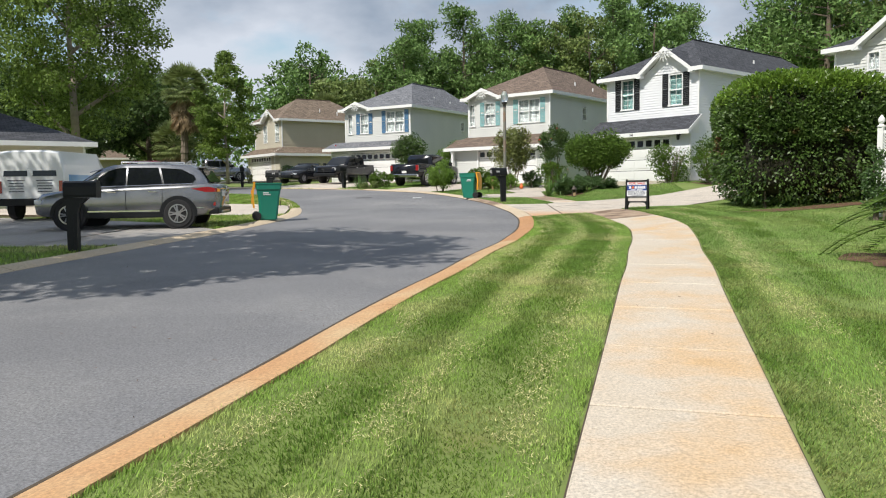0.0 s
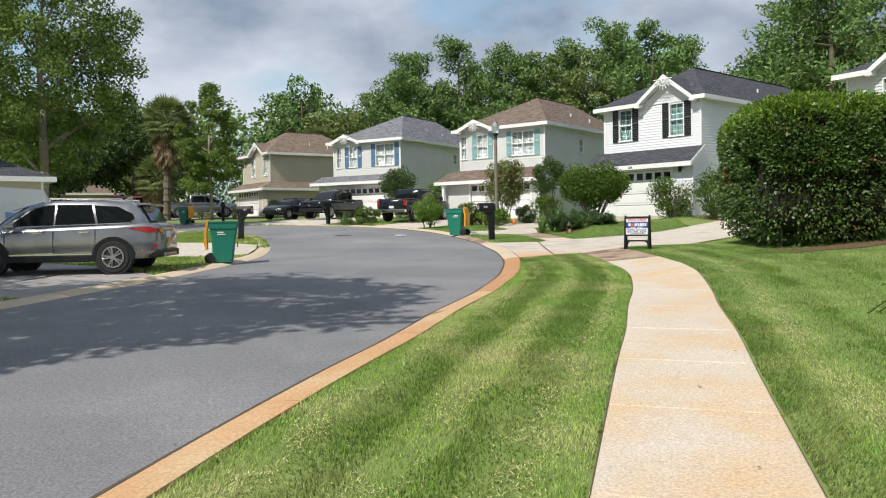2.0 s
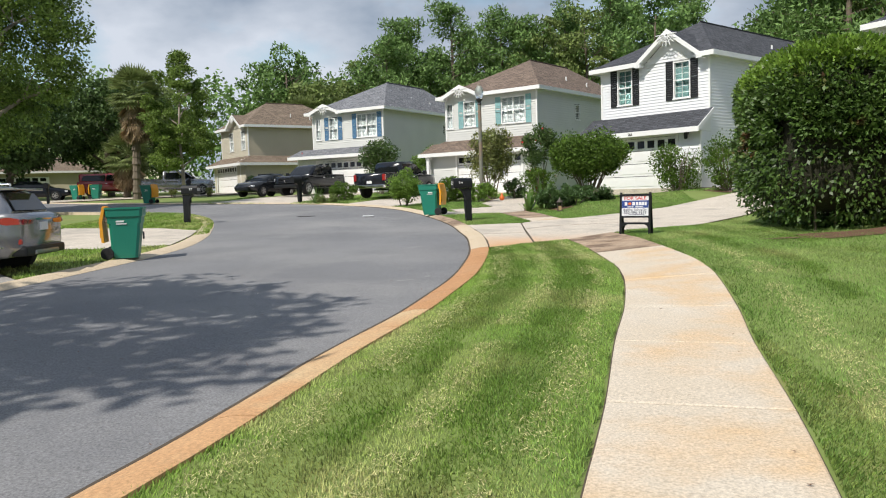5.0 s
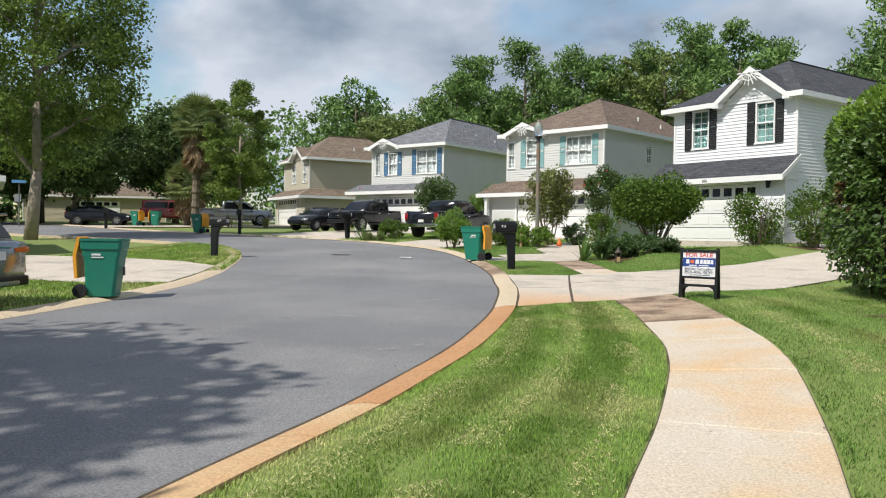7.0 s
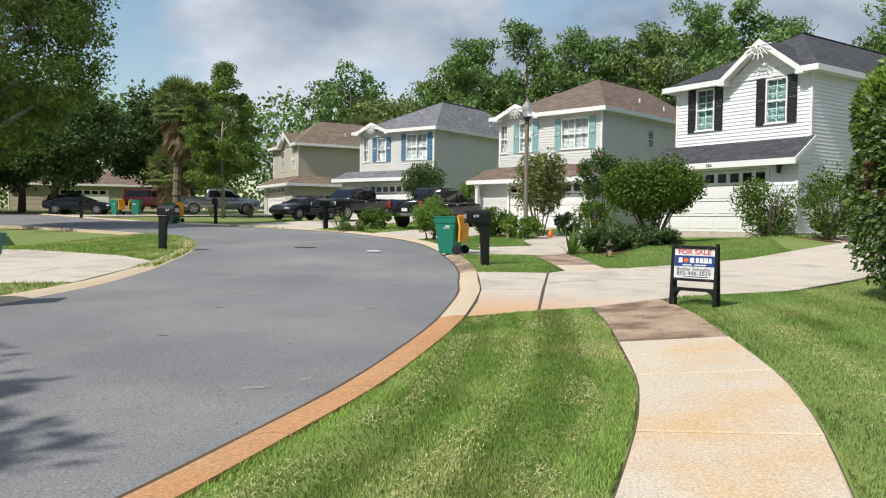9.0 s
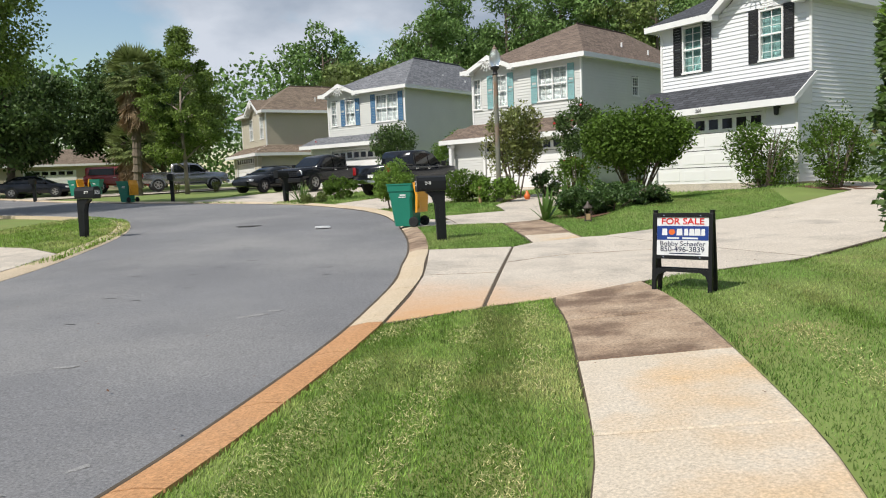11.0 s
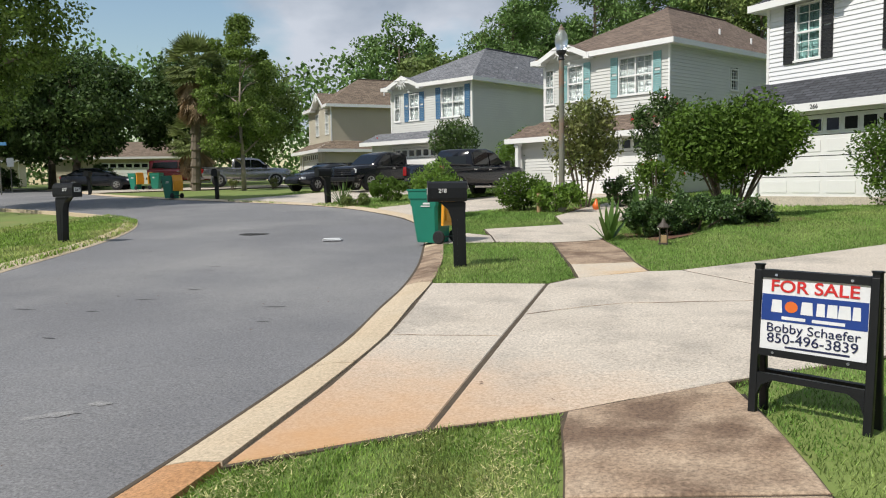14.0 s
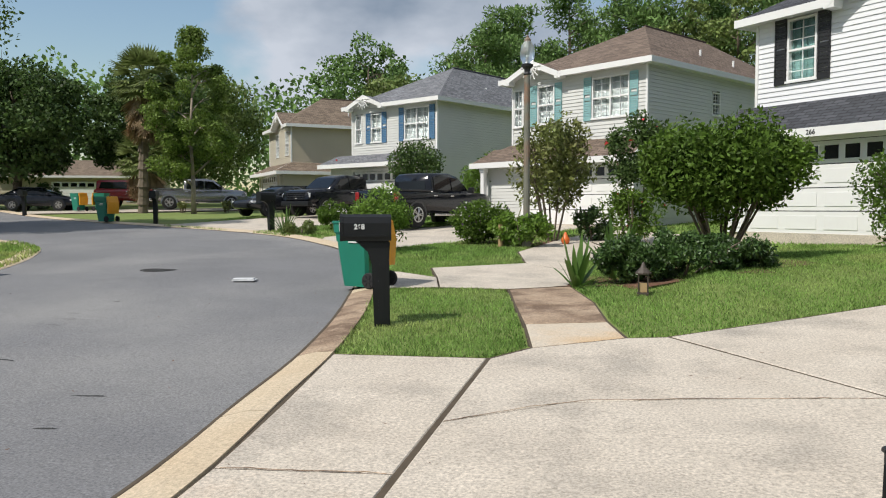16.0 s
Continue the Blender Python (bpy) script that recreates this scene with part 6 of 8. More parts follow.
def sale_sign():
    """A folding yard sign: two moulded black frames hinged at the top, each with a printed board."""
    a = -32.0
    base = gz(5.28, 23.8) + 0.1
    t = thing("yard_sign", pose(5.22, 23.82, base, 0, 0, a) @ Matrix.Diagonal((1.09, 1.0, 0.95, 1.0)), "black folding yard sign with a printed sale board", "sign")
    w, h = 0.66, 0.90
    for s, tilt in ((1, -4), (-1, 4)):
        m = pose(0, s * -0.075, 0, tilt, 0, 0)
        bm = B()
        for x in (-w / 2, w / 2 - 0.045):
            box(bm, x, x + 0.045, -0.02, 0.02, -0.06, h, m, bevel=0.008)
        box(bm, -w / 2 + 0.045, w / 2 - 0.045, -0.018, 0.018, h - 0.05, h, m)
        box(bm, -w / 2 + 0.045, w / 2 - 0.045, -0.018, 0.018, 0.345, 0.39, m)
        box(bm, -w / 2 + 0.045, w / 2 - 0.045, -0.018, 0.018, 0.19, 0.23, m)
        for sx in (-1, 1):
            prism(bm, [(sx * (w / 2 - 0.045), 0.19), (sx * (w / 2 - 0.13), 0.19), (sx * (w / 2 - 0.07), 0.15), (sx * (w / 2 - 0.045), 0.08)], -0.016, 0.016, m)
        fr = part("frame", bm, "plastic", t, "black moulded frame")
        z0, z1 = 0.39, h - 0.05
        bm = B()
        box(bm, -w / 2 + 0.047, w / 2 - 0.047, -0.006, 0.006, z0, z1, m)
        board = part("board", bm, "sign_white", fr, "white printed board")
        face = m if s > 0 else m @ pose(0, 0, 0, 0, 0, 180)
        bw = w - 0.094
        for nm, za, zb in (("blue_band", 0.575, 0.745),):
            bm = B()
            box(bm, -bw / 2 + 0.002, bw / 2 - 0.002, -0.0085, -0.0062, za, zb, face)
            part(nm, bm, "sign_blue", board)
        P = lambda z, x=0.0: face @ pose(x, -0.0095, z, 90, 0, 0)
        text("lettering", "FOR SALE", 0.105, P(0.797), "ink_red", board, 0.0015, 1.05)
        for x, wide in ((-0.195, 0.062), (-0.03, 0.066), (0.043, 0.046), (0.103, 0.056), (0.165, 0.066), (0.225, 0.042)):
            bm = B()
            prism(bm, [(x - wide / 2, 0.632), (x + wide / 2, 0.632), (x + wide * 0.42, 0.712), (x - wide * 0.42, 0.712)], -0.0105, -0.0087, face)
            part("name_block", bm, "sign_white", board)
        for x, wide in ((-0.1, 0.13), (0.085, 0.17)):
            bm = B()
            box(bm, x - wide / 2, x + wide / 2, -0.0105, -0.0087, 0.589, 0.609, face)
            part("name_bar", bm, "sign_white", board)
        text("lettering", "Bobby Schaefer", 0.080, P(0.530), "ink_dark", board, 0.0, 1.0)
        text("lettering", "850-496-3839", 0.088, P(0.463), "ink_dark", board, 0.0, 0.98)
        bm = B()
        box(bm, -0.14, 0.2, -0.0085, -0.0062, 0.408, 0.420, face)
        part("small_print_bar", bm, "ink_dark", board)
        bm = B()
        lathe(bm, [(0.036, -0.001), (0.036, 0.001)], 14, face @ pose(-0.115, -0.0085, 0.672, 90, 0, 0))
        part("sun_mark", bm, "orange", board)
        for x in (-0.2, 0.2):
            for z in (h - 0.03, 0.37):
                bm = B()
                tube(bm, face @ Vector((x, -0.026, z)), face @ Vector((x, -0.016, z)), 0.009, seg=8)
                part("bolt", bm, "chrome", fr)
    for x in (-w / 2 + 0.02, w / 2 - 0.02):
        bm = B()
        tube(bm, (x, 0, h - 0.035), (x, 0, h + 0.025), 0.026, seg=10)
        tube(bm, (x, 0, h + 0.024), (x, 0, h + 0.034), 0.032, seg=10)
        part("hinge_cap", bm, "plastic", t)


sale_sign()


# ---- vehicles ----
def wheel(t, x, y, r, wd, side, rim="alloy", spokes=5):
    bm = B()
    lathe(bm, [(r * 0.62, -wd / 2), (r * 0.93, -wd / 2), (r, -wd / 2 + 0.03), (r, wd / 2 - 0.03), (r * 0.93, wd / 2), (r * 0.62, wd / 2)], 26, pose(x, y, r, 90, 0, 0))
    w = part("wheel", bm, "rubber", t, smooth=False)
    yo = y + side * (wd / 2 + 0.004)
    bm = B()
    lathe(bm, [(r * 0.56, -0.05), (r * 0.64, 0.0), (r * 0.66, 0.012), (r * 0.58, 0.012), (r * 0.56, -0.04)], 24, pose(x, yo, r, 90 * -side, 0, 0))
    for k in range(spokes):
        for o in (-0.17, 0.17):
            a = 2 * math.pi * k / spokes + o
            tube(bm, (x + 0.05 * math.cos(a), yo + side * 0.004, r + 0.05 * math.sin(a)), (x + r * 0.6 * math.cos(a), yo, r + r * 0.6 * math.sin(a)), 0.022, 0.02, 5)
    tube(bm, (x, yo - side * 0.02, r), (x, yo + side * 0.014, r), 0.065, seg=12)
    part("rim", bm, rim, w)


def loft(stations, mirror=True):
    """A body from stations along x: each a list of (half width, height) from sill to crown."""
    bm = B()
    rows = []
    for x, ring in stations:
        full = [(x, -w, z) for w, z in ring] + [(x, w, z) for w, z in reversed(ring)]
        rows.append([bm.verts.new(p) for p in full])
    n = len(rows[0])
    for a, b in zip(rows, rows[1:]):
        for k in range(n):
            bm.faces.new((a[k], a[(k + 1) % n], b[(k + 1) % n], b[k]))
    bm.faces.new(rows[0])
    bm.faces.new(rows[-1][::-1])
    return bm


def panel_on(bm, pts, out):
    """A thin panel with its thickness towards -out."""
    o = Vector(out) * 0.012
    a = [bm.verts.new(Vector(p) + o) for p in pts]
    b = [bm.verts.new(Vector(p) - o) for p in pts]
    bm.faces.new(a)
    bm.faces.new(b[::-1])
    for k in range(len(pts)):
        bm.faces.new((a[k], b[k], b[(k + 1) % len(pts)], a[(k + 1) % len(pts)]))


def both_sides(name, mat, t, pts_of, label="", smooth=False):
    for s in (-1, 1):
        bm = B()
        panel_on(bm, pts_of(s), (0, s, 0))
        part(name, bm, mat, t, label)


def arch(t, x, half, r, mat="plastic", lift=0.0):
    for s in (-1, 1):
        bm = B()
        n = 14
        ring = []
        for k in range(n + 1):
            a = math.pi * (1.08 * k / n - 0.04)
            ring.append((x + math.cos(a) * (r + 0.02), r * 0.95 + math.sin(a) * (r + 0.02), x + math.cos(a) * (r + 0.11), r * 0.95 + math.sin(a) * (r + 0.11)))
        for (ax, az, bx, bz), (cx, cz, dx, dz) in zip(ring, ring[1:]):
            panel_on(bm, [(ax, s * half, az), (bx, s * half, bz), (dx, s * half, dz), (cx, s * half, cz)], (0, s, 0))
        part("wheel_arch", bm, mat, t)
        # near-black disc on the uncut body, for the shade of a hollow well
        bm = B()
        tube(bm, (x, s * (half - 0.22), r), (x, s * (half + 0.004), r), r + 0.05, seg=24)
        part("wheel_well_shade", bm, "dark", t)


def suv():
    """A mid-size crossover with black cladding, seen from its side and rear; local +x is its nose."""
    t = thing("suv", pose(-8.72, 20.15, gz(-8.72, 20.15) + 0.085, 0, 0, 188.0) @ Matrix.Scale(0.985, 4), "grey metallic family car parked on a driveway", "car")
    H = 0.94
    bodyline = [(-2.36, 0.45, 0.78, 1.06, 0.80), (-2.30, 0.36, 0.86, 1.10, 0.84), (-2.05, 0.32, 0.93, 1.13, 0.89), (-1.4, 0.28, H, 1.10, 0.91), (-0.4, 0.27, H, 1.07, 0.91), (0.6, 0.27, H, 1.04, 0.90), (1.05, 0.28, H, 1.03, 0.88), (1.6, 0.30, 0.92, 0.99, 0.84), (2.1, 0.34, 0.86, 0.92, 0.76), (2.32, 0.40, 0.74, 0.80, 0.62), (2.38, 0.48, 0.62, 0.68, 0.5)]
    st = [(x, [(w * 0.90, zb), (w * 0.985, zb + 0.16), (w, (zb + zt) / 2 + 0.02), (w * 0.975, zt - 0.10), (ws, zt), (ws * 0.6, zt + 0.03)]) for x, zb, w, zt, ws in bodyline]
    part("body", loft(st), "car_grey", t, "grey metallic paint", True)
    cab = [(-2.12, 1.10, 0.80, 1.20, 0.76), (-1.92, 1.10, 0.84, 1.50, 0.70), (-1.65, 1.10, 0.87, 1.63, 0.68), (-0.9, 1.08, 0.885, 1.69, 0.69), (0.0, 1.06, 0.885, 1.69, 0.68), (0.45, 1.05, 0.88, 1.63, 0.66), (0.85, 1.04, 0.86, 1.42, 0.70), (1.32, 1.02, 0.82, 1.08, 0.78)]
    st = [(x, [(w, zb - 0.05), (w * 0.995, zb), ((w + wr) / 2, (zb + zr) / 2 - 0.025), (wr, zr - 0.05), (wr * 0.9, zr - 0.005), (wr * 0.4, zr + 0.015)]) for x, zb, w, zr, wr in cab]
    part("cabin", loft(st), "car_grey", t, "grey metallic roof and pillars", True)
    def on(x, z, s):
        xs = [c[0] for c in cab]
        zb, w, zr, wr = (float(np.interp(x, xs, [c[k] for c in cab])) for k in (1, 2, 3, 4))
        mid = ((w + wr) / 2, (zb + zr) / 2 - 0.025)
        q = np.interp(z, [zb, mid[1], zr - 0.05], [w * 0.995, mid[0], wr])
        return (x, s * (float(q) + 0.012), z)
    for pts in ([(1.0, 1.10), (0.42, 1.50), (0.14, 1.58), (-0.03, 1.59), (-0.03, 1.10)], [(-0.09, 1.10), (-0.09, 1.59), (-0.85, 1.58), (-0.98, 1.12)], [(-1.04, 1.13), (-0.92, 1.57), (-1.45, 1.53), (-1.78, 1.36), (-1.83, 1.27), (-1.72, 1.17)]):
        both_sides("side_window", "tint", t, lambda s, p=pts: [on(x, z, s) for x, z in p], "dark tinted glass")
    bm = B()
    panel_on(bm, [(-2.16, -0.66, 1.18), (-2.16, 0.66, 1.18), (-1.96, 0.58, 1.50), (-1.96, -0.58, 1.50)], (-0.85, 0, 0.53))
    part("rear_window", bm, "tint", t)
    bm = B()
    box(bm, -2.14, -1.82, -0.60, 0.60, 1.555, 1.60, bevel=0.012)
    part("spoiler", bm, "car_grey", t)
    bm = B()
    panel_on(bm, [(1.30, -0.70, 1.10), (1.30, 0.70, 1.10), (0.62, 0.58, 1.58), (0.62, -0.58, 1.58)], (0.6, 0, 0.8))
    part("windscreen", bm, "tint", t)
    for s in (-1, 1):
        bm = B()
        for (a, az), (b, bz) in (((1.02, 1.08), (-1.75, 1.145)),):
            tube(bm, (a, s * 0.895, az), (b, s * 0.90, bz), 0.012, seg=5)
        tube(bm, (0.9, s * 0.70, 1.47), (0.2, s * 0.705, 1.66), 0.012, seg=5)
        part("window_trim", bm, "chrome", t)
        bm = B()
        tube(bm, (-1.5, s * 0.63, 1.70), (0.1, s * 0.66, 1.735), 0.02, seg=6)
        for x in (-1.5, 0.1):
            tube(bm, (x, s * 0.63, 1.66), (x, s * 0.63, 1.72), 0.02, seg=6)
        part("roof_rail", bm, "chrome", t)
        bm = B()
        box(bm, -1.05, 1.25, s * 0.925 - 0.02, s * 0.925 + 0.02, 0.28, 0.42, bevel=0.015)
        part("sill_cladding", bm, "plastic", t)
        bm = B()
        box(bm, -0.98, 0.95, s * 0.948 - 0.008, s * 0.948 + 0.008, 0.43, 0.475, bevel=0.006)
        part("chrome_strip", bm, "chrome", t)
        for x in (-0.75, 0.28):
            bm = B()
            box(bm, x - 0.11, x + 0.11, s * 0.965 - 0.02, s * 0.965 + 0.012, 0.93, 0.965, bevel=0.012)
            part("door_handle", bm, "chrome", t)
        for x in (-0.05, 1.02, -0.98):
            bm = B()
            box(bm, x - 0.004, x + 0.004, s * 0.9425 - 0.004, s * 0.9425 + 0.004, 0.45, 1.02)
            part("door_gap", bm, "dark", t)
        bm = B()
        box(bm, 0.72, 0.92, s * 1.03 - 0.09, s * 1.03 + 0.09, 1.04, 1.19, bevel=0.05)
        part("mirror", bm, "car_grey", t)
        bm = B()
        prism(bm, [(-1.72, 1.02), (-2.16, 1.06), (-2.33, 1.02), (-2.35, 0.93), (-2.1, 0.92)], s * 0.80, s * 0.925)
        part("tail_light", bm, "red_lens", t, "dark red tail light")
        bm = B()
        panel_on(bm, [(-2.352, s * 0.80, 1.02), (-2.352, s * 0.42, 1.0), (-2.352, s * 0.45, 0.93), (-2.352, s * 0.80, 0.92)], (-1, 0, 0))
        part("tail_light", bm, "red_lens", t, "dark red tail light")
        bm = B()
        box(bm, -2.33, -2.22, s * 0.80 - 0.06, s * 0.80 + 0.06, 0.56, 0.66, bevel=0.02)
        part("reflector", bm, "red_lens", t)
        bm = B()
        tube(bm, (-2.36, s * 0.62, 0.50), (-2.0, s * 0.925, 0.52), 0.02, seg=6)
        tube(bm, (-2.0, s * 0.925, 0.52), (-1.86, s * 0.93, 0.52), 0.02, seg=6)
        part("bumper_trim", bm, "chrome", t)
        bm = B()
        box(bm, 2.05, 2.3, s * 0.74 - 0.1, s * 0.74 + 0.1, 0.66, 0.78, bevel=0.03)
        part("headlight", bm, "lens", t)
        for x in (-1.38, 1.39):
            wheel(t, x, s * 0.85, 0.375, 0.24, s, "alloy", 5)
    for x in (-1.38, 1.39):
        arch(t, x, 0.945, 0.375)
    bm = B()
    box(bm, -2.40, -2.05, -0.84, 0.84, 0.34, 0.52, bevel=0.05)
    part("rear_bumper", bm, "plastic", t)
    bm = B()
    box(bm, -2.425, -2.3, -0.5, 0.5, 0.36, 0.44, bevel=0.03)
    part("skid_plate", bm, "alloy", t)
    bm = B()
    box(bm, -2.372, -2.355, -0.17, 0.17, 0.80, 0.95)
    part("number_plate", bm, "ink_pale", t)
    bm = B()
    box(bm, -2.37, -2.345, -0.33, 0.33, 1.0, 1.02)
    part("tailgate_strip", bm, "chrome", t)
    bm = B()
    prism(bm, [(-1.55, 1.69), (-1.35, 1.69), (-1.50, 1.79), (-1.56, 1.79)], -0.015, 0.015)
    part("antenna", bm, "car_grey", t)


suv()


def pickup(x, y, heading, paint, label, L=5.85, closed=False, lens=True, rim="alloy", lift=0.09):
    """A crew-cab pickup; local +x is its nose. closed: a covered bed with cabin height, as a large estate."""
    t = thing("pickup_truck", pose(x, y, gz(x, y) + lift, 0, 0, heading), label, "pickup truck")
    k = L / 5.85
    line = [(-2.92, 0.62, 0.98, 1.22), (-2.85, 0.52, 0.99, 1.24), (-1.0, 0.48, 1.0, 1.24), (-0.2, 0.44, 1.0, 1.22), (1.35, 0.44, 1.0, 1.22), (1.75, 0.5, 1.0, 1.22), (2.5, 0.54, 0.99, 1.18), (2.82, 0.56, 0.95, 1.12), (2.93, 0.58, 0.88, 1.02)]
    st = [(a * k, [(w * 0.94, zb), (w, zb + 0.15), (w, zt - 0.35), (w * 0.985, zt - 0.12), (w * 0.93, zt), (w * 0.5, zt + 0.02)]) for a, zb, w, zt in line]
    part("body", loft(st), paint, t, smooth=True)
    back = -2.8 if closed else -0.95
    cab = [(back, 1.2, 0.92, 1.80, 0.80), (back + 0.12, 1.2, 0.93, 1.88, 0.79), (0.3, 1.2, 0.93, 1.92, 0.78), (0.85, 1.2, 0.92, 1.82, 0.76), (1.60, 1.2, 0.90, 1.26, 0.86)]
    st = [(a * k, [(w, zb - 0.05), (w, zb), ((w + wr) / 2, (zb + zr) / 2 - 0.025), (wr, zr - 0.05), (wr * 0.9, zr), (wr * 0.4, zr + 0.02)]) for a, zb, w, zr, wr in cab]
    part("cabin", loft(st), paint, t, smooth=True)
    wins = [[(1.35, 1.28), (0.82, 1.72), (0.32, 1.77), (0.32, 1.28)], [(0.25, 1.28), (0.25, 1.77), (-0.72, 1.76), (-0.78, 1.28)]]
    if closed:
        wins.append([(-0.86, 1.28), (-0.82, 1.76), (-2.5, 1.73), (-2.62, 1.30)])
    for pts in wins:
        both_sides("side_window", "tint", t, lambda s, p=pts: [(a * k, s * (0.945 - 0.23 * (z - 1.2)), z) for a, z in p], "dark tinted glass")
    bm = B()
    panel_on(bm, [(1.58 * k, -0.78, 1.28), (1.58 * k, 0.78, 1.28), (0.98 * k, 0.68, 1.76), (0.98 * k, -0.68, 1.76)], (0.62, 0, 0.78))
    part("windscreen", bm, "tint", t)
    bm = B()
    panel_on(bm, [((back - 0.01) * k, -0.66, 1.3), ((back - 0.01) * k, 0.66, 1.3), ((back + 0.02) * k, 0.62, 1.72), ((back + 0.02) * k, -0.62, 1.72)], (-1, 0, 0))
    part("rear_window", bm, "tint", t)
    if not closed:
        bm = B()
        box(bm, -2.78 * k, -1.05 * k, -0.80, 0.80, 1.235, 1.27)
        part("bed", bm, "dark", t)
        for s in (-1, 1):
            bm = B()
            box(bm, -2.86 * k, -1.0 * k, s * 0.90 - 0.06, s * 0.90 + 0.06, 1.22, 1.29, bevel=0.02)
            part("bed_rail", bm, paint, t)
    bm = B()
    for z in (0.72, 0.82, 0.92, 1.0):
        box(bm, 2.86 * k, 2.955 * k, -0.62, 0.62, z, z + 0.05, bevel=0.012)
    part("grille", bm, "chrome" if lens else "plastic", t)
    bm = B()
    box(bm, 2.75 * k, 3.02 * k, -0.93, 0.93, 0.42, 0.64, bevel=0.05)
    part("front_bumper", bm, "chrome" if lens else "plastic", t)
    bm = B()
    box(bm, -3.04 * k, -2.80 * k, -0.95, 0.95, 0.48, 0.66, bevel=0.04)
    part("rear_bumper", bm, "chrome", t)
    bm = B()
    box(bm, -2.95 * k, -2.925 * k, -0.16, 0.16, 0.72, 0.86)
    part("number_plate", bm, "ink_pale", t)
    for s in (-1, 1):
        bm = B()
        box(bm, 2.68 * k, 2.91 * k, s * 0.79 - 0.13, s * 0.79 + 0.13, 0.82, 1.02, bevel=0.03)
        part("headlight", bm, "lens", t)
        bm = B()
        box(bm, -2.955 * k, -2.80 * k, s * 0.90 - 0.085, s * 0.90 + 0.085, 0.86, 1.2, bevel=0.02)
        part("tail_light", bm, "red_lens", t, "red tail light")
        bm = B()
        box(bm, 1.2 * k, 1.38 * k, s * 1.12 - 0.1, s * 1.12 + 0.1, 1.2, 1.42, bevel=0.04)
        part("mirror", bm, "plastic", t)
        for a in (0.1, -0.9):
            bm = B()
            box(bm, a * k, a * k + 0.2, s * 1.005 - 0.012, s * 1.005 + 0.012, 1.06, 1.10, bevel=0.01)
            part("door_handle", bm, "chrome", t)
        bm = B()
        tube(bm, (-0.9 * k, s * 1.0, 0.40), (1.3 * k, s * 1.0, 0.40), 0.05, seg=8)
        part("side_step", bm, "chrome" if lens else "plastic", t)
        for a in (-1.85, 1.95):
            wheel(t, a * k, s * 0.89, 0.41, 0.27, s, rim, 5)
    for a in (-1.85, 1.95):
        arch(t, a * k, 1.0, 0.41, paint if rim == "alloy" else "plastic")
    return t


pickup(-10.0, 57.4, -113, "car_black", "black crew-cab pickup parked facing the street", lens=False)
pickup(-3.4, 49.6, 66, "car_black", "black pickup with covered back parked nose-in", 5.6, closed=False)
pickup(-23.5, 66.7, 30, "car_grey", "grey crew-cab pickup with chrome bumpers on a driveway")
pickup(-29.5, 69.0, 30, "car_red", "dark red pickup half hidden behind a palm", closed=True)


def saloon(x, y, heading, paint, label, lift=0.09):
    t = thing("car", pose(x, y, gz(x, y) + lift, 0, 0, heading), label, "car")
    line = [(-2.35, 0.5, 0.78, 0.92, 0.7), (-2.2, 0.38, 0.86, 1.0, 0.78), (-1.4, 0.26, 0.91, 1.0, 0.84), (0.0, 0.24, 0.91, 0.98, 0.86), (1.1, 0.25, 0.91, 0.95, 0.84), (1.9, 0.28, 0.86, 0.84, 0.76), (2.3, 0.36, 0.72, 0.70, 0.56), (2.38, 0.42, 0.6, 0.6, 0.45)]
    st = [(a, [(w * 0.92, zb), (w, zb + 0.15), (w, (zb + zt) / 2), (w * 0.97, zt - 0.1), (ws, zt), (ws * 0.5, zt + 0.025)]) for a, zb, w, zt, ws in line]
    part("body", loft(st), paint, t, smooth=True)
    cab = [(-2.0, 0.97, 0.78, 1.02, 0.74), (-1.3, 0.98, 0.82, 1.36, 0.62), (-0.6, 0.98, 0.83, 1.44, 0.60), (0.1, 0.97, 0.83, 1.42, 0.60), (1.2, 0.93, 0.80, 0.97, 0.74)]
    st = [(a, [(w, zb - 0.05), (w, zb), ((w + wr) / 2 + 0.03, (zb + zr) / 2), (wr, zr - 0.03), (wr * 0.8, zr), (wr * 0.3, zr + 0.012)]) for a, zb, w, zr, wr in cab]
    part("cabin", loft(st), "tint", t, "dark glasshouse", True)
    bm = B()
    box(bm, -1.2, 0.15, -0.56, 0.56, 1.40, 1.455, bevel=0.02)
    part("roof", bm, paint, t)
    for s in (-1, 1):
        bm = B()
        box(bm, 2.0, 2.28, s * 0.66 - 0.12, s * 0.66 + 0.12, 0.58, 0.70, bevel=0.03)
        part("headlight", bm, "lens", t)
        bm = B()
        box(bm, -2.36, -2.2, s * 0.68 - 0.13, s * 0.68 + 0.13, 0.76, 0.9, bevel=0.03)
        part("tail_light", bm, "red_lens", t)
        bm = B()
        box(bm, 0.72, 0.88, s * 0.96 - 0.08, s * 0.96 + 0.08, 0.95, 1.07, bevel=0.03)
        part("mirror", bm, paint, t)
        for a in (-1.38, 1.42):
            wheel(t, a, s * 0.83, 0.33, 0.21, s)
    bm = B()
    box(bm, 2.28, 2.40, -0.5, 0.5, 0.36, 0.55, bevel=0.03)
    part("grille", bm, "plastic", t)
    for a in (-1.38, 1.42):
        arch(t, a, 0.912, 0.33, paint)


saloon(-13.1, 57.0, -113, "car_charcoal", "charcoal saloon car parked beside a black pickup")
saloon(-33.0, 63.5, 20, "car_black", "black car in shade under oaks")


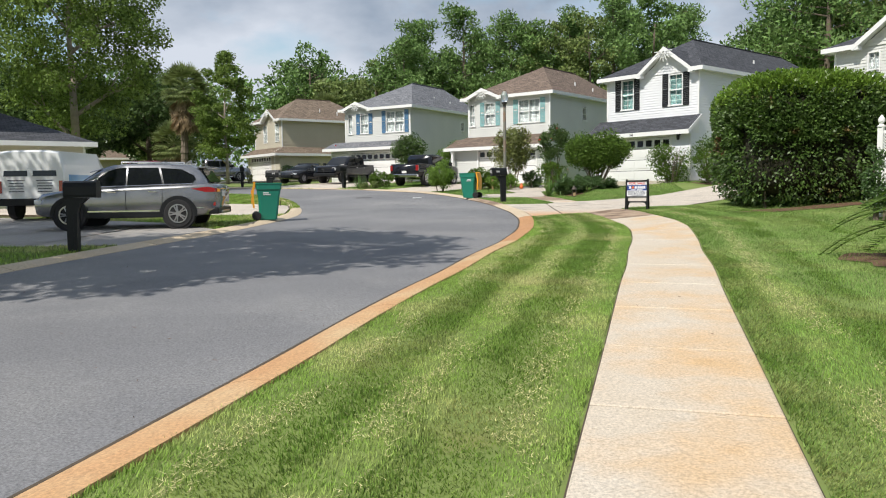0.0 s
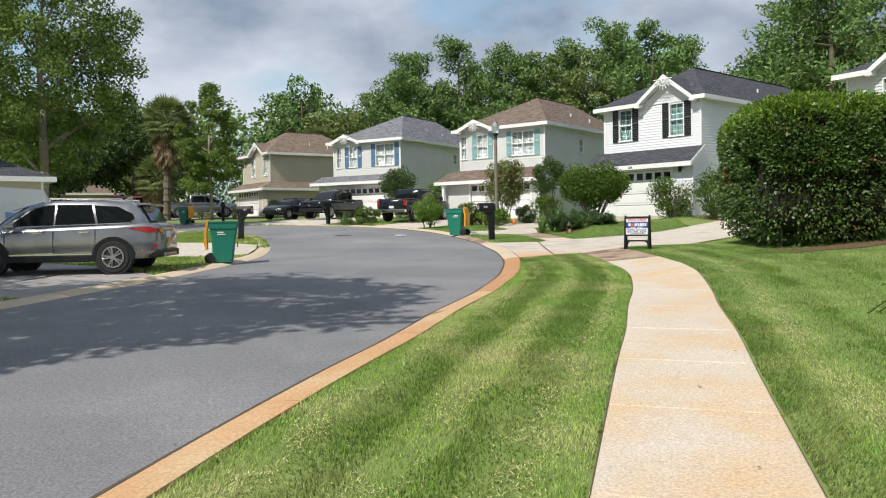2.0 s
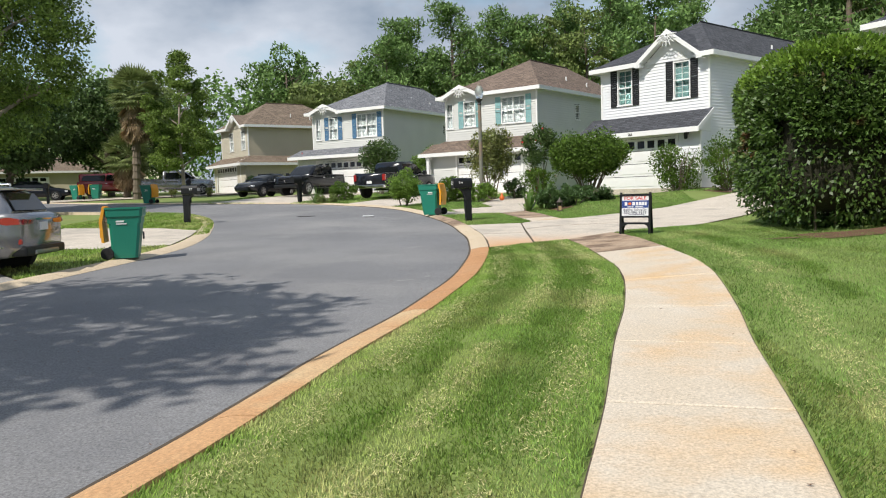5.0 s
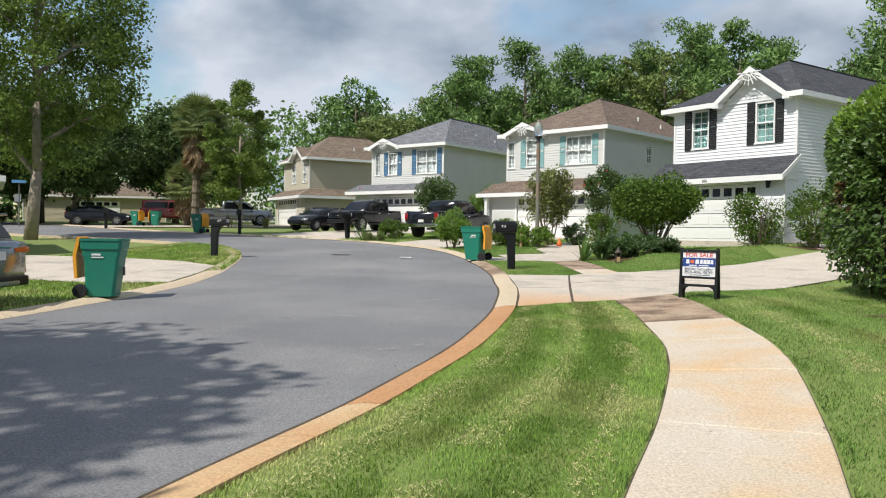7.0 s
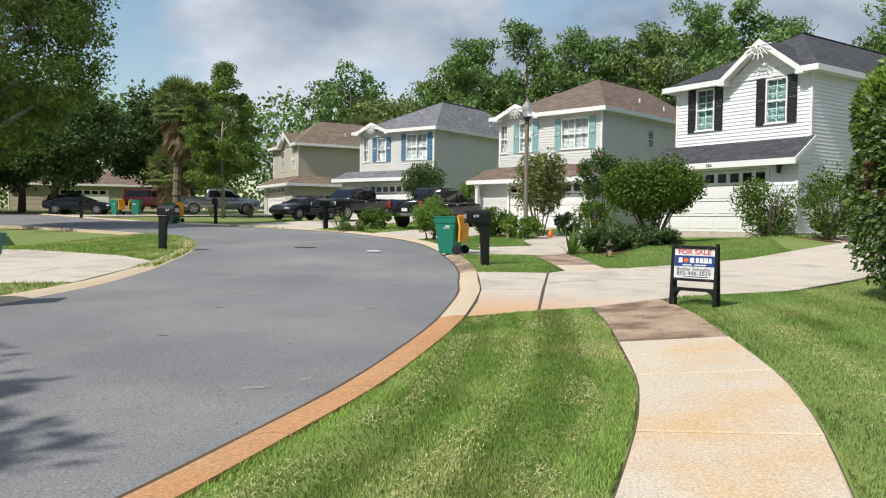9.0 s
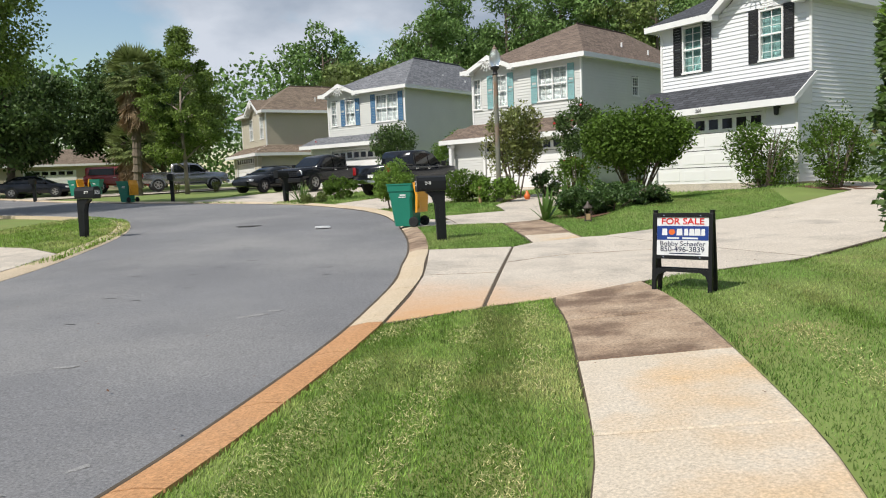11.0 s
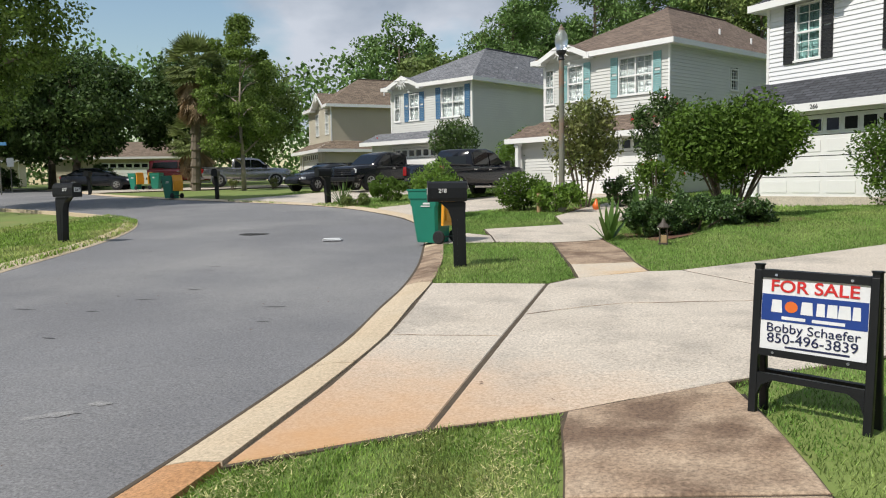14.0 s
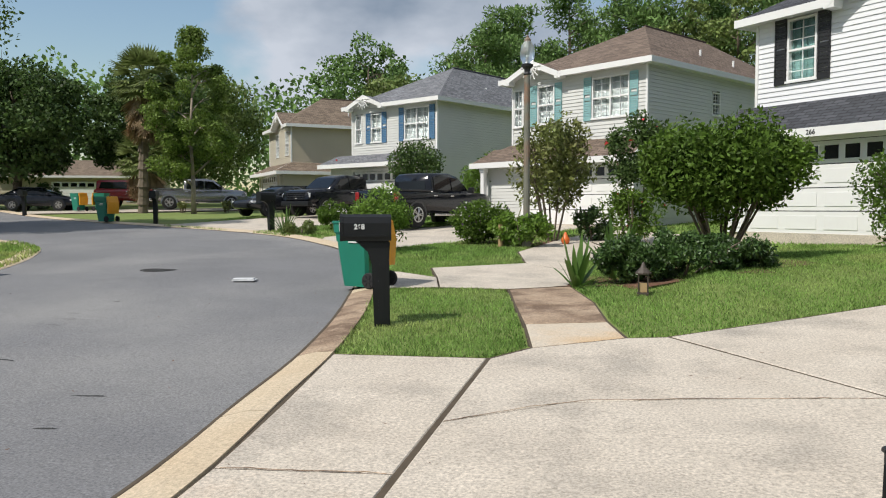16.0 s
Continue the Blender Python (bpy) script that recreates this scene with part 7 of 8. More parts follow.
def van():
    """A panel van seen from behind: tall white body, rear doors with dark panes, printed bars and red lights."""
    x, y = -13.75, 25.6
    t = thing("van", pose(x, y, gz(x, y) + 0.085, 0, 0, 99), "white work van with blue wrap and printed rear doors", "van")
    line = [(-2.7, 0.45, 0.98, 2.0, 0.86), (-2.62, 0.42, 1.0, 2.06, 0.88), (0.6, 0.42, 1.0, 2.10, 0.88), (1.2, 0.42, 1.0, 1.7, 0.86), (1.5, 0.44, 1.0, 1.25, 0.9), (2.6, 0.5, 0.92, 1.05, 0.8)]
    st = [(a, [(w * 0.95, zb), (w, zb + 0.15), (w, 0.62 * zt), (w * 0.97, 0.8 * zt), (wr, zt), (wr * 0.5, zt + 0.04)]) for a, zb, w, zt, wr in line]
    part("body", loft(st), "car_white", t, smooth=False)
    for s in (-1, 1):
        bm = B()
        panel_on(bm, [(-2.3, s * 1.004, 0.75), (-2.3, s * 1.004, 1.35), (0.5, s * 1.004, 1.35), (0.5, s * 1.004, 0.75)], (0, s, 0))
        part("wrap", bm, "car_blue", t, "blue printed wrap")
    for s in (-1, 1):
        bm = B()
        panel_on(bm, [(-2.70, s * 0.08, 1.30), (-2.70, s * 0.78, 1.30), (-2.66, s * 0.74, 1.88), (-2.66, s * 0.08, 1.88)], (-1, 0, 0.05))
        part("rear_pane", bm, "tint", t)
        bm = B()
        box(bm, -2.74, -2.66, s * 0.90 - 0.055, s * 0.90 + 0.055, 0.78, 1.16, bevel=0.015)
        part("tail_light", bm, "red_lens", t, "red tail light")
        for k in range(5):
            bm = B()
            wdt = (0.5, 0.42, 0.46, 0.4, 0.44)[k]
            box(bm, -2.712, -2.70, s * 0.42 - wdt / 2, s * 0.42 + wdt / 2, 1.16 - k * 0.085, 1.185 - k * 0.085)
            part("label_bar", bm, "ink_dark", t, "dark printed bars")
        for a in (-1.7, 1.9):
            wheel(t, a, s * 0.895, 0.37, 0.24, s)
    bm = B()
    box(bm, -2.85, -2.66, -0.98, 0.98, 0.40, 0.62, bevel=0.03)
    part("rear_bumper", bm, "plastic", t)
    for a in (-1.7, 1.9):
        arch(t, a, 0.99, 0.37, "car_white")


van()
# ---- gardens ----
MAT["leaf_blade"] = material("broad_tropical_leaves", (0.13, 0.24, 0.05), (0.08, 0.16, 0.03), rough=0.4, scale=2, bump=0, island=0.35, trans=0.35)
shrub("large round evergreen shrub on many bare stems", 5.75, 37.0, 3.3, 2.6, 2.45, 30000, 0.105, "leaf_shrub", 31, "large_shrub", 18, low=1.0, lumps=90)
shrub("low dark groundcover hedge with tiny pale flowers", 4.95, 35.05, 4.1, 1.5, 0.74, 20000, 0.075, "leaf_low", 32, "low_hedge", 10, "hedge", 0.0, 70, turn=14, extra=(("blossom", "petal", 90, 0.03),))
shrub("slim shrub with rusty green leaves beside a lamp post", 1.95, 43.2, 2.5, 2.2, 3.4, 6500, 0.13, "leaf_crape", 33, "slender_shrub", 9, low=0.9, lumps=40)
shrub("dark leafed small tree with red ornaments", 4.2, 43.0, 1.8, 1.7, 3.5, 5200, 0.11, "leaf_dark", 34, "small_tree", 3, "tree", 1.5, 28, extra=(("red_ornament", "petal_red", 7, 0.12),))
shrub("green climbing shrub under a small tree", 4.1, 42.6, 1.5, 1.2, 1.5, 3000, 0.10, "leaf_shrub", 35, lumps=18, extra=(("blossom", "petal_red", 12, 0.05),))
shrub("loose tall shrub before a white garage", 9.7, 39.3, 2.2, 1.6, 2.1, 4500, 0.10, "leaf_shrub", 36, "tall_shrub", 12, lumps=34)
shrub("loose tall shrub before a white house wall", 11.3, 38.0, 2.0, 1.6, 2.3, 4500, 0.10, "leaf_shrub", 37, "tall_shrub", 12, lumps=34)
shrub("low shrub with yellow flowers along a house wall", 13.2, 37.0, 2.0, 1.2, 1.0, 2600, 0.10, "leaf_bright", 38, lumps=16)
shrub("low dark shrub along a house wall", 14.6, 35.8, 1.8, 1.2, 1.1, 2400, 0.10, "leaf_shrub", 39, lumps=16)
shrub("round bright green bush by the kerb", -1.85, 39.6, 1.35, 1.3, 1.65, 6500, 0.085, "leaf_bright", 40, "round_bush", 5, "bush", 0.25, 34)
shrub("clipped bush with white flowers in a garden bed", 0.15, 42.0, 1.7, 1.4, 1.25, 6500, 0.085, "leaf_shrub", 41, "clipped_bush", 6, "bush", 0.1, 34, extra=(("blossom", "petal", 130, 0.05), ("violet_blossom", "petal_violet", 26, 0.07)))
shrub("loose green plants round a lamp post", 1.35, 41.35, 1.9, 1.0, 0.95, 3800, 0.11, "leaf_bright", 42, lumps=22)
shrub("dark low shrub beside a garage", 3.1, 43.4, 1.4, 1.0, 1.0, 2200, 0.10, "leaf_low", 43, lumps=14)
shrub("low round bush in a lawn bed", -6.0, 46.9, 1.9, 1.4, 1.0, 3600, 0.10, "leaf_shrub", 44, "round_bush", 5, "bush", 0.0, 22)
shrub("low grey-green mound at the road bend", -6.3, 44.7, 1.5, 0.9, 0.5, 2600, 0.08, "leaf_olive", 45, "low_mound", 4, "bush", 0.0, 18)
shrub("small dark leafy tree before a grey roof", -4.9, 53.2, 2.7, 2.4, 3.5, 5200, 0.14, "leaf_dark", 46, "small_tree", 6, "tree", 1.0, 34)
shrub("bright green tall shrub between houses", -1.9, 53.6, 2.6, 2.0, 2.7, 4600, 0.13, "leaf_bright", 47, "tall_shrub", 8, lumps=30)
shrub("tall grey-green shrub between two houses", 0.9, 56.0, 3.0, 2.4, 4.2, 5200, 0.15, "leaf_olive", 48, "tall_shrub", 8, lumps=32)
shrub("dark clipped bush at a tan house corner", -16.4, 64.6, 1.5, 1.3, 1.4, 2600, 0.11, "leaf_low", 49, "clipped_bush", 5, "bush", 0.0, 18)
shrub("dark clipped bush at a tan house wall", -13.6, 66.4, 1.4, 1.2, 1.2, 2600, 0.11, "leaf_low", 50, "clipped_bush", 5, "bush", 0.0, 18)
shrub("upright juniper beside a white gate", 9.05, 17.1, 0.7, 0.7, 1.8, 2600, 0.07, "leaf_low", 51, "juniper", 4, low=0.0, lumps=30)
shrub("upright juniper beside a house wall", 9.75, 16.4, 0.8, 0.8, 1.75, 2600, 0.07, "leaf_low", 52, "juniper", 4, low=0.0, lumps=30)
shrub("dark shrub at a shaded wall", 11.2, 15.2, 1.4, 0.9, 1.2, 3000, 0.08, "leaf_low", 53, lumps=20)
shrub("clipped hedge run behind the tall hedge", 13.6, 24.5, 4.2, 1.8, 3.4, 7000, 0.13, "leaf_top", 54, "hedge", 8, "hedge", 0.0, 46)
shrub("low red-leafed shrub at a lawn edge", -21.5, 61.6, 0.7, 0.7, 0.6, 700, 0.09, "leaf_crape", 55, lumps=8)
shrub("low red-leafed shrub at a lawn edge", -19.0, 62.2, 0.7, 0.7, 0.6, 700, 0.09, "leaf_crape", 56, lumps=8)
shrub("dark shrubs under far oaks", -38.0, 69.0, 4.0, 2.0, 1.8, 3000, 0.2, "leaf_low", 57, lumps=22)
shrub("dark shrubs under far oaks", -44.0, 66.0, 4.0, 2.0, 1.8, 3000, 0.2, "leaf_low", 58, lumps=22)


def blades(label, x, y, n, L, width, mat, seed, name="strap_leaf_plant", flower=False, stiff=0.5):
    """A clump of long arching leaves, each a part."""
    rnd = random.Random(seed)
    t = thing(name, pose(x, y, gz(x, y) + TURF - 0.02), label, "plant")
    for k in range(n):
        a, el, q = rnd.uniform(0, 2 * math.pi), rnd.uniform(0.6, 1.45), L * rnd.uniform(0.6, 1.1)
        d = Vector((math.cos(a), math.sin(a), 0))
        s = Vector((-math.sin(a), math.cos(a), 0)) * width / 2
        bm = B()
        prev = None
        for j in range(6):
            u = j / 5
            p = d * (0.05 + q * u * math.cos(el)) + Vector((0, 0, q * (u * math.sin(el) - stiff * 0.55 * u * u * math.cos(el))))
            w = s * (1.0 - u) ** 0.5 * min(1, 0.5 + 2 * u)
            row = [bm.verts.new(p - w), bm.verts.new(p + Vector((0, 0, -0.25 * w.length))), bm.verts.new(p + w)]
            if prev:
                bm.faces.new((prev[0], prev[1], row[1], row[0]))
                bm.faces.new((prev[1], prev[2], row[2], row[1]))
            prev = row
        part("leaf", bm, mat, t)


blades("broad-leafed ginger plant at a bed's end", 3.3, 34.4, 20, 0.95, 0.13, "leaf_blade", 1)
blades("broad-leafed ginger plant in a bed", 3.9, 35.5, 16, 1.2, 0.15, "leaf_blade", 2)
blades("spiky strap-leafed plant at the road bend", -6.95, 44.9, 34, 1.1, 0.05, "leaf_blade", 3)
blades("tall banana-like plant beside a garage", -16.6, 31.2, 18, 2.4, 0.5, "leaf_blade", 4, "banana_plant", stiff=0.3)
blades("bronze-leafed canna in a garden bed", 0.75, 43.2, 12, 1.2, 0.14, "leaf_crape", 6)


# ---- small things ----
def lantern(x, y):
    t = thing("garden_lantern", pose(x, y, gz(x, y) + TURF) @ Matrix.Diagonal((0.8, 0.8, 0.95, 1.0)), "small brown metal garden lantern with amber panes", "lantern")
    bm = B()
    box(bm, -0.11, 0.11, -0.11, 0.11, 0, 0.05, bevel=0.01)
    for a in (-1, 1):
        for b in (-1, 1):
            box(bm, a * 0.085 - 0.012, a * 0.085 + 0.012, b * 0.085 - 0.012, b * 0.085 + 0.012, 0.05, 0.34)
    part("frame", bm, "bronze", t)
    bm = B()
    box(bm, -0.07, 0.07, -0.07, 0.07, 0.055, 0.20)
    part("pane", bm, "bamboo", t, "amber panes")
    bm = B()
    lathe(bm, [(0.15, 0.34), (0.15, 0.36), (0.06, 0.44), (0.03, 0.50), (0.01, 0.53)], 8)
    part("cap", bm, "bronze", t)


lantern(4.34, 33.6)


def small_post(x, y):
    t = thing("garden_post", pose(x, y, gz(x, y) + TURF - 0.02), "short tan post in a garden bed", "post")
    bm = B()
    for k in range(3):
        lathe(bm, [(0.065, 0.2 * k), (0.06, 0.2 * k + 0.02), (0.06, 0.2 * k + 0.18), (0.068, 0.2 * k + 0.2)], 12)
    part("stem", bm, "bamboo", t)


small_post(0.85, 41.15)


def orange_pot(x, y):
    t = thing("garden_ornament", pose(x, y, gz(x, y) + TURF - 0.01), "small orange garden ornament", "ornament")
    bm = B()
    lathe(bm, [(0.06, 0.0), (0.11, 0.08), (0.12, 0.16), (0.07, 0.22), (0.04, 0.30), (0.015, 0.34)], 12)
    part("bowl", bm, "orange", t, "", True)


orange_pot(2.4, 42.2)


def newspaper(x, y):
    t = thing("newspaper", pose(x, y, gz(x, y) + 0.075, 0, 0, 15), "folded bagged newspaper lying on asphalt", "newspaper")
    bm = B()
    box(bm, -0.2, 0.2, -0.13, 0.13, 0, 0.025, bevel=0.008)
    box(bm, -0.19, 0.17, -0.12, 0.10, 0.024, 0.045, pose(0, 0, 0, 0, 0, 5), bevel=0.008)
    part("folds", bm, "paper", t)


newspaper(-2.49, 34.07)


def manhole(x, y):
    t = thing("manhole_cover", pose(x, y, gz(x, y) + 0.066), "dark iron manhole cover flush in asphalt", "manhole cover")
    bm = B()
    lathe(bm, [(0.40, -0.05), (0.40, 0.004), (0.36, 0.004), (0.355, -0.004), (0.34, -0.004), (0.335, 0.004), (0.02, 0.004)], 28)
    for k in range(-4, 5):
        half = math.sqrt(0.32**2 - (k * 0.07) ** 2)
        box(bm, -half, half, k * 0.07 - 0.015, k * 0.07 + 0.015, 0.003, 0.009)
    part("lid", bm, "tar", t)


manhole(-5.08, 35.4)


def litter():
    """Fallen leaves and twigs along the road and walk."""
    rng = np.random.default_rng(12)
    n = 420
    x, y = rng.uniform(-6, 7, n), rng.uniform(4, 42, n)
    z = np.where(inside(x, y, ROAD), 0.078, -1)
    for q in PAVED:
        z = np.where(inside(x, y, q), 0.096, z)
    k = z > 0
    pos = np.stack([x, y, ground_z(x, y) + z], 1)[k]
    d = rng.normal(size=(len(pos), 3)) * np.array([1, 1, 0.12])
    d /= np.linalg.norm(d, axis=1)[:, None]
    s = np.stack([-d[:, 1], d[:, 0], 0 * d[:, 0]], 1) * rng.uniform(0.15, 0.5, (len(pos), 1))
    size = rng.uniform(0.02, 0.055, (len(pos), 1))
    v = np.stack([pos - d * size / 2, pos + s * size / 2, pos + d * size / 2 + [0, 0, 0.008], pos - s * size / 2], 1).reshape(-1, 3)
    tagged(linked("fallen_leaves", mesh_of("fallen_leaves", v, np.arange(len(v)).reshape(-1, 4), "mulch")), "scattered brown fallen leaves on the paving", "leaves", kind="stuff")


litter()


def flat_patch(name, label, category, x, y, w, d, turn, mat, lift, seed):
    """A thin uneven stain or patch lying on a surface."""
    rnd = random.Random(seed)
    bm = B()
    a = radians(turn)
    ring = []
    for k in range(18):
        b = 2 * math.pi * k / 18
        r = rnd.uniform(0.6, 1.15)
        px, py = w / 2 * r * math.cos(b), d / 2 * r * math.sin(b)
        qx, qy = x + px * math.cos(a) - py * math.sin(a), y + px * math.sin(a) + py * math.cos(a)
        ring.append(bm.verts.new((qx, qy, gz(qx, qy) + lift)))
    bm.faces.new(ring)
    bmesh.ops.triangulate(bm, faces=bm.faces[:])
    tagged(part(name, bm, mat), label, category, kind="structure")


flat_patch("mulch_bed", "brown mulch bed under the hedge", "mulch", 9.6, 21.6, 4.6, 1.3, -8, "mulch", 0.085, 3)
flat_patch("mulch_bed", "brown mulch bed around a palm", "mulch", 7.3, 11.7, 2.5, 2.5, 0, "mulch", 0.085, 4)
flat_patch("mulch_bed", "brown mulch bed under shrubs", "mulch", 5.0, 35.4, 5.0, 2.6, 16, "mulch", 0.08, 5)
flat_patch("mulch_bed", "brown mulch bed by a lamp post", "mulch", 1.0, 42.2, 3.6, 2.2, 30, "mulch", 0.08, 6)
flat_patch("mulch_bed", "brown mulch bed under tall shrubs", "mulch", 10.5, 38.6, 4.6, 1.3, -45, "mulch", 0.08, 7)


SCUFFS = [(0.66, 18.35, 0.34, 0.1, 20), (1.0, 18.8, 0.2, 0.07, 60), (0.24, 23.2, 0.42, 0.13, 35), (0.38, 23.5, 0.2, 0.1, 10), (-0.6, 20.9, 0.3, 0.08, 15)]
SPOTS = [(-1.8, 22.7), (-2.24, 26.5), (-3.25, 26.5), (-1.9, 24.2), (-2.4, 24.4), (-1.9, 28.1), (-1.66, 25.2), (-2.8, 29.8), (-0.2, 27.2), (0.1, 26.4), (-3.26, 31.6), (-3.55, 32.9), (-3.16, 30.6), (-2.9, 30.2), (-2.1, 27.3), (-1.4, 20.4)]


def crown(x, y):
    """The road's own height over the lie of the land, between its two edges."""
    a, b = np.interp(y, RIGHT[:105, 1], RIGHT[:105, 0]), np.interp(y, LEFT[:105, 1], LEFT[:105, 0])
    q = (x - a) / (b - a)
    return 0.02 + 0.05 * (1 - (2 * q - 1) ** 2)


for k, (px, py, w, d, turn) in enumerate(SCUFFS):
    flat_patch("road_scuff", "pale scuff worn into the asphalt", "scuff", px, py, w, d, turn, "scuff", crown(px, py) + 0.002, 30 + k)
for k, (px, py) in enumerate(SPOTS):
    flat_patch("tar_spot", "small dark crack mark in the asphalt", "tar spot", px, py, 0.2 + 0.06 * (k % 3), 0.035, 6 * (k % 5) - 8, "tar", crown(px, py) + 0.002, 60 + k)


def crack(stations, width, lift, seed, parent):
    """A hairline crack that wanders between a few stations of a slab."""
    rng = np.random.default_rng(seed)
    line = smooth_line(stations, 0.045)
    n = len(line)
    d = np.gradient(line, axis=0)
    d /= np.linalg.norm(d, axis=1)[:, None]
    side = np.stack([-d[:, 1], d[:, 0]], 1)
    wander = np.convolve(rng.normal(size=n + 6), np.ones(7) / 7, "valid") * 0.03
    w = width * np.clip(rng.normal(1.0, 0.35, n), 0.35, 1.9) * np.clip(np.minimum(np.arange(n), n - 1 - np.arange(n)) / 4, 0.15, 1)
    mid = line + side * wander[:, None]
    ribbon("crack", mid - side * w[:, None] / 2, mid + side * w[:, None] / 2, lift, lift, "walk_dark", "", "", 0.004, parent)


crack([(2.91, 27.09), (3.72, 27.768), (4.71, 28.088), (5.96, 28.378), (6.2, 28.43)], 0.005, 0.085, 1, main_drive)
crack([(1.8, 25.91), (2.2, 25.965), (2.5, 26.01), (2.85, 26.055)], 0.005, 0.085, 2, main_drive)


def lattice_gate(x, y, turn):
    """A white garden gate: two turned posts, a lattice panel above and a board below."""
    t = thing("garden_gate", pose(x, y, gz(x, y) + 0.05, 0, 0, turn), "white wooden gate with lattice top and ball finials", "gate")
    for px in (-0.32, 0.32):
        bm = B()
        box(bm, px - 0.06, px + 0.06, -0.06, 0.06, 0, 2.0, bevel=0.01)
        lathe(bm, [(0.085, 2.0), (0.085, 2.03), (0.04, 2.06), (0.075, 2.12), (0.07, 2.18), (0.03, 2.24), (0.005, 2.27)], 12, Matrix.Translation((px, 0, 0)))
        part("post", bm, "white", t)
    bm = B()
    for z in (0.35, 1.35, 1.85):
        box(bm, -0.27, 0.27, -0.025, 0.025, z, z + 0.07)
    part("rail", bm, "white", t)
    bm = B()
    box(bm, -0.27, 0.27, -0.012, 0.012, 0.42, 1.35)
    part("board", bm, "white", t)
    for k in range(10):
        for s in (-1, 1):
            bm = B()
            u = -0.27 + 0.54 * k / 9
            e = max(-0.27, min(0.27, u + s * 0.43))
            q = abs(e - u)
            if q > 0.05:
                tube(bm, (u, s * 0.008, 1.42), (e, s * 0.008, 1.42 + q), 0.013, seg=4)
                part("lattice_strip", bm, "white", t)
            else:
                bm.free()


lattice_gate(9.65, 17.6, -50)


def sign_post(x, y, h, board, label):
    t = thing("street_sign", pose(x, y, gz(x, y), 0, 0, 30), label, "sign")
    bm = B()
    tube(bm, (0, 0, 0), (0, 0, h), 0.035, seg=8)
    part("pole", bm, "post_grey", t)
    bm = B()
    box(bm, -board[0] / 2, board[0] / 2, -0.06, -0.04, h - board[1], h, bevel=0.01)
    part("plate", bm, board[2], t)


sign_post(-35.0, 57.2, 3.3, (0.9, 0.2, "car_blue"), "blue street-name sign on a pole")
sign_post(-38.5, 61.5, 2.4, (0.45, 0.6, "sign_white"), "small white street sign on a pole")


def house_extras():
    """What hangs on the house fronts: a carriage lamp and number, a porch column and a small flag."""
    bm = B()
    box(bm, -0.62, -0.54, -0.83, -0.77, 2.28, 2.34)
    tube(bm, (-0.58, -0.80, 2.32), (-0.58, -0.93, 2.40), 0.012, seg=6)
    lathe(bm, [(0.05, 2.06), (0.075, 2.10), (0.085, 2.32), (0.09, 2.34), (0.03, 2.40), (0.01, 2.46)], 8, Matrix.Translation((-0.58, -0.94, 0)))
    part("wall_lantern", bm, "black", white_house, "black carriage lamp")
    sunburst(white_house, Matrix.Translation((-1.32, 0.02, 5.56)) @ pose(0, 0, 0, 0, 180, 0), 0.42)
    text("house_number", "266", 0.16, pose(-3.2, -1.235, 2.43, 90, 0, 0), "black", white_house, 0.004)


house_extras()


def porch(corner, turn, base, u, out, h):
    a = radians(turn)
    x, y = corner[0] + u * math.cos(a) + out * math.sin(a), corner[1] + u * math.sin(a) - out * math.cos(a)
    t = thing("porch_column", pose(x, y, base - 0.5, 0, 0, turn), "white square porch column under an eave", "column")
    bm = B()
    box(bm, -0.09, 0.09, -0.09, 0.09, 0, h + 0.5, bevel=0.01)
    box(bm, -0.13, 0.13, -0.13, 0.13, 0.4, 0.62, bevel=0.01)
    box(bm, -0.13, 0.13, -0.13, 0.13, h + 0.36, h + 0.49, bevel=0.01)
    part("shaft", bm, "white", t)


porch(C2, -34, 1.45, -6.9, 1.1, 2.2)


def flag(x, y, z):
    t = thing("house_flag", pose(x, y, z, 0, 0, 20), "small striped flag on a wall pole", "flag")
    bm = B()
    tube(bm, (0, 0, 0), (-0.5, -0.5, 0.9), 0.015, seg=6)
    part("pole", bm, "white", t)
    for k in range(7):
        bm = B()
        prism(bm, [(-0.42 + 0.06 * k, 0.72 - 0.1 * k + 0.1), (-0.42 + 0.06 * k, 0.62 - 0.1 * k), (0.05 + 0.05 * k, 0.30 - 0.1 * k), (0.05 + 0.05 * k, 0.40 - 0.1 * k)], -0.45, -0.44)
        part("stripe", bm, "ink_red" if k % 2 == 0 else "sign_white", t)


flag(-11.3, 61.2, 3.9)


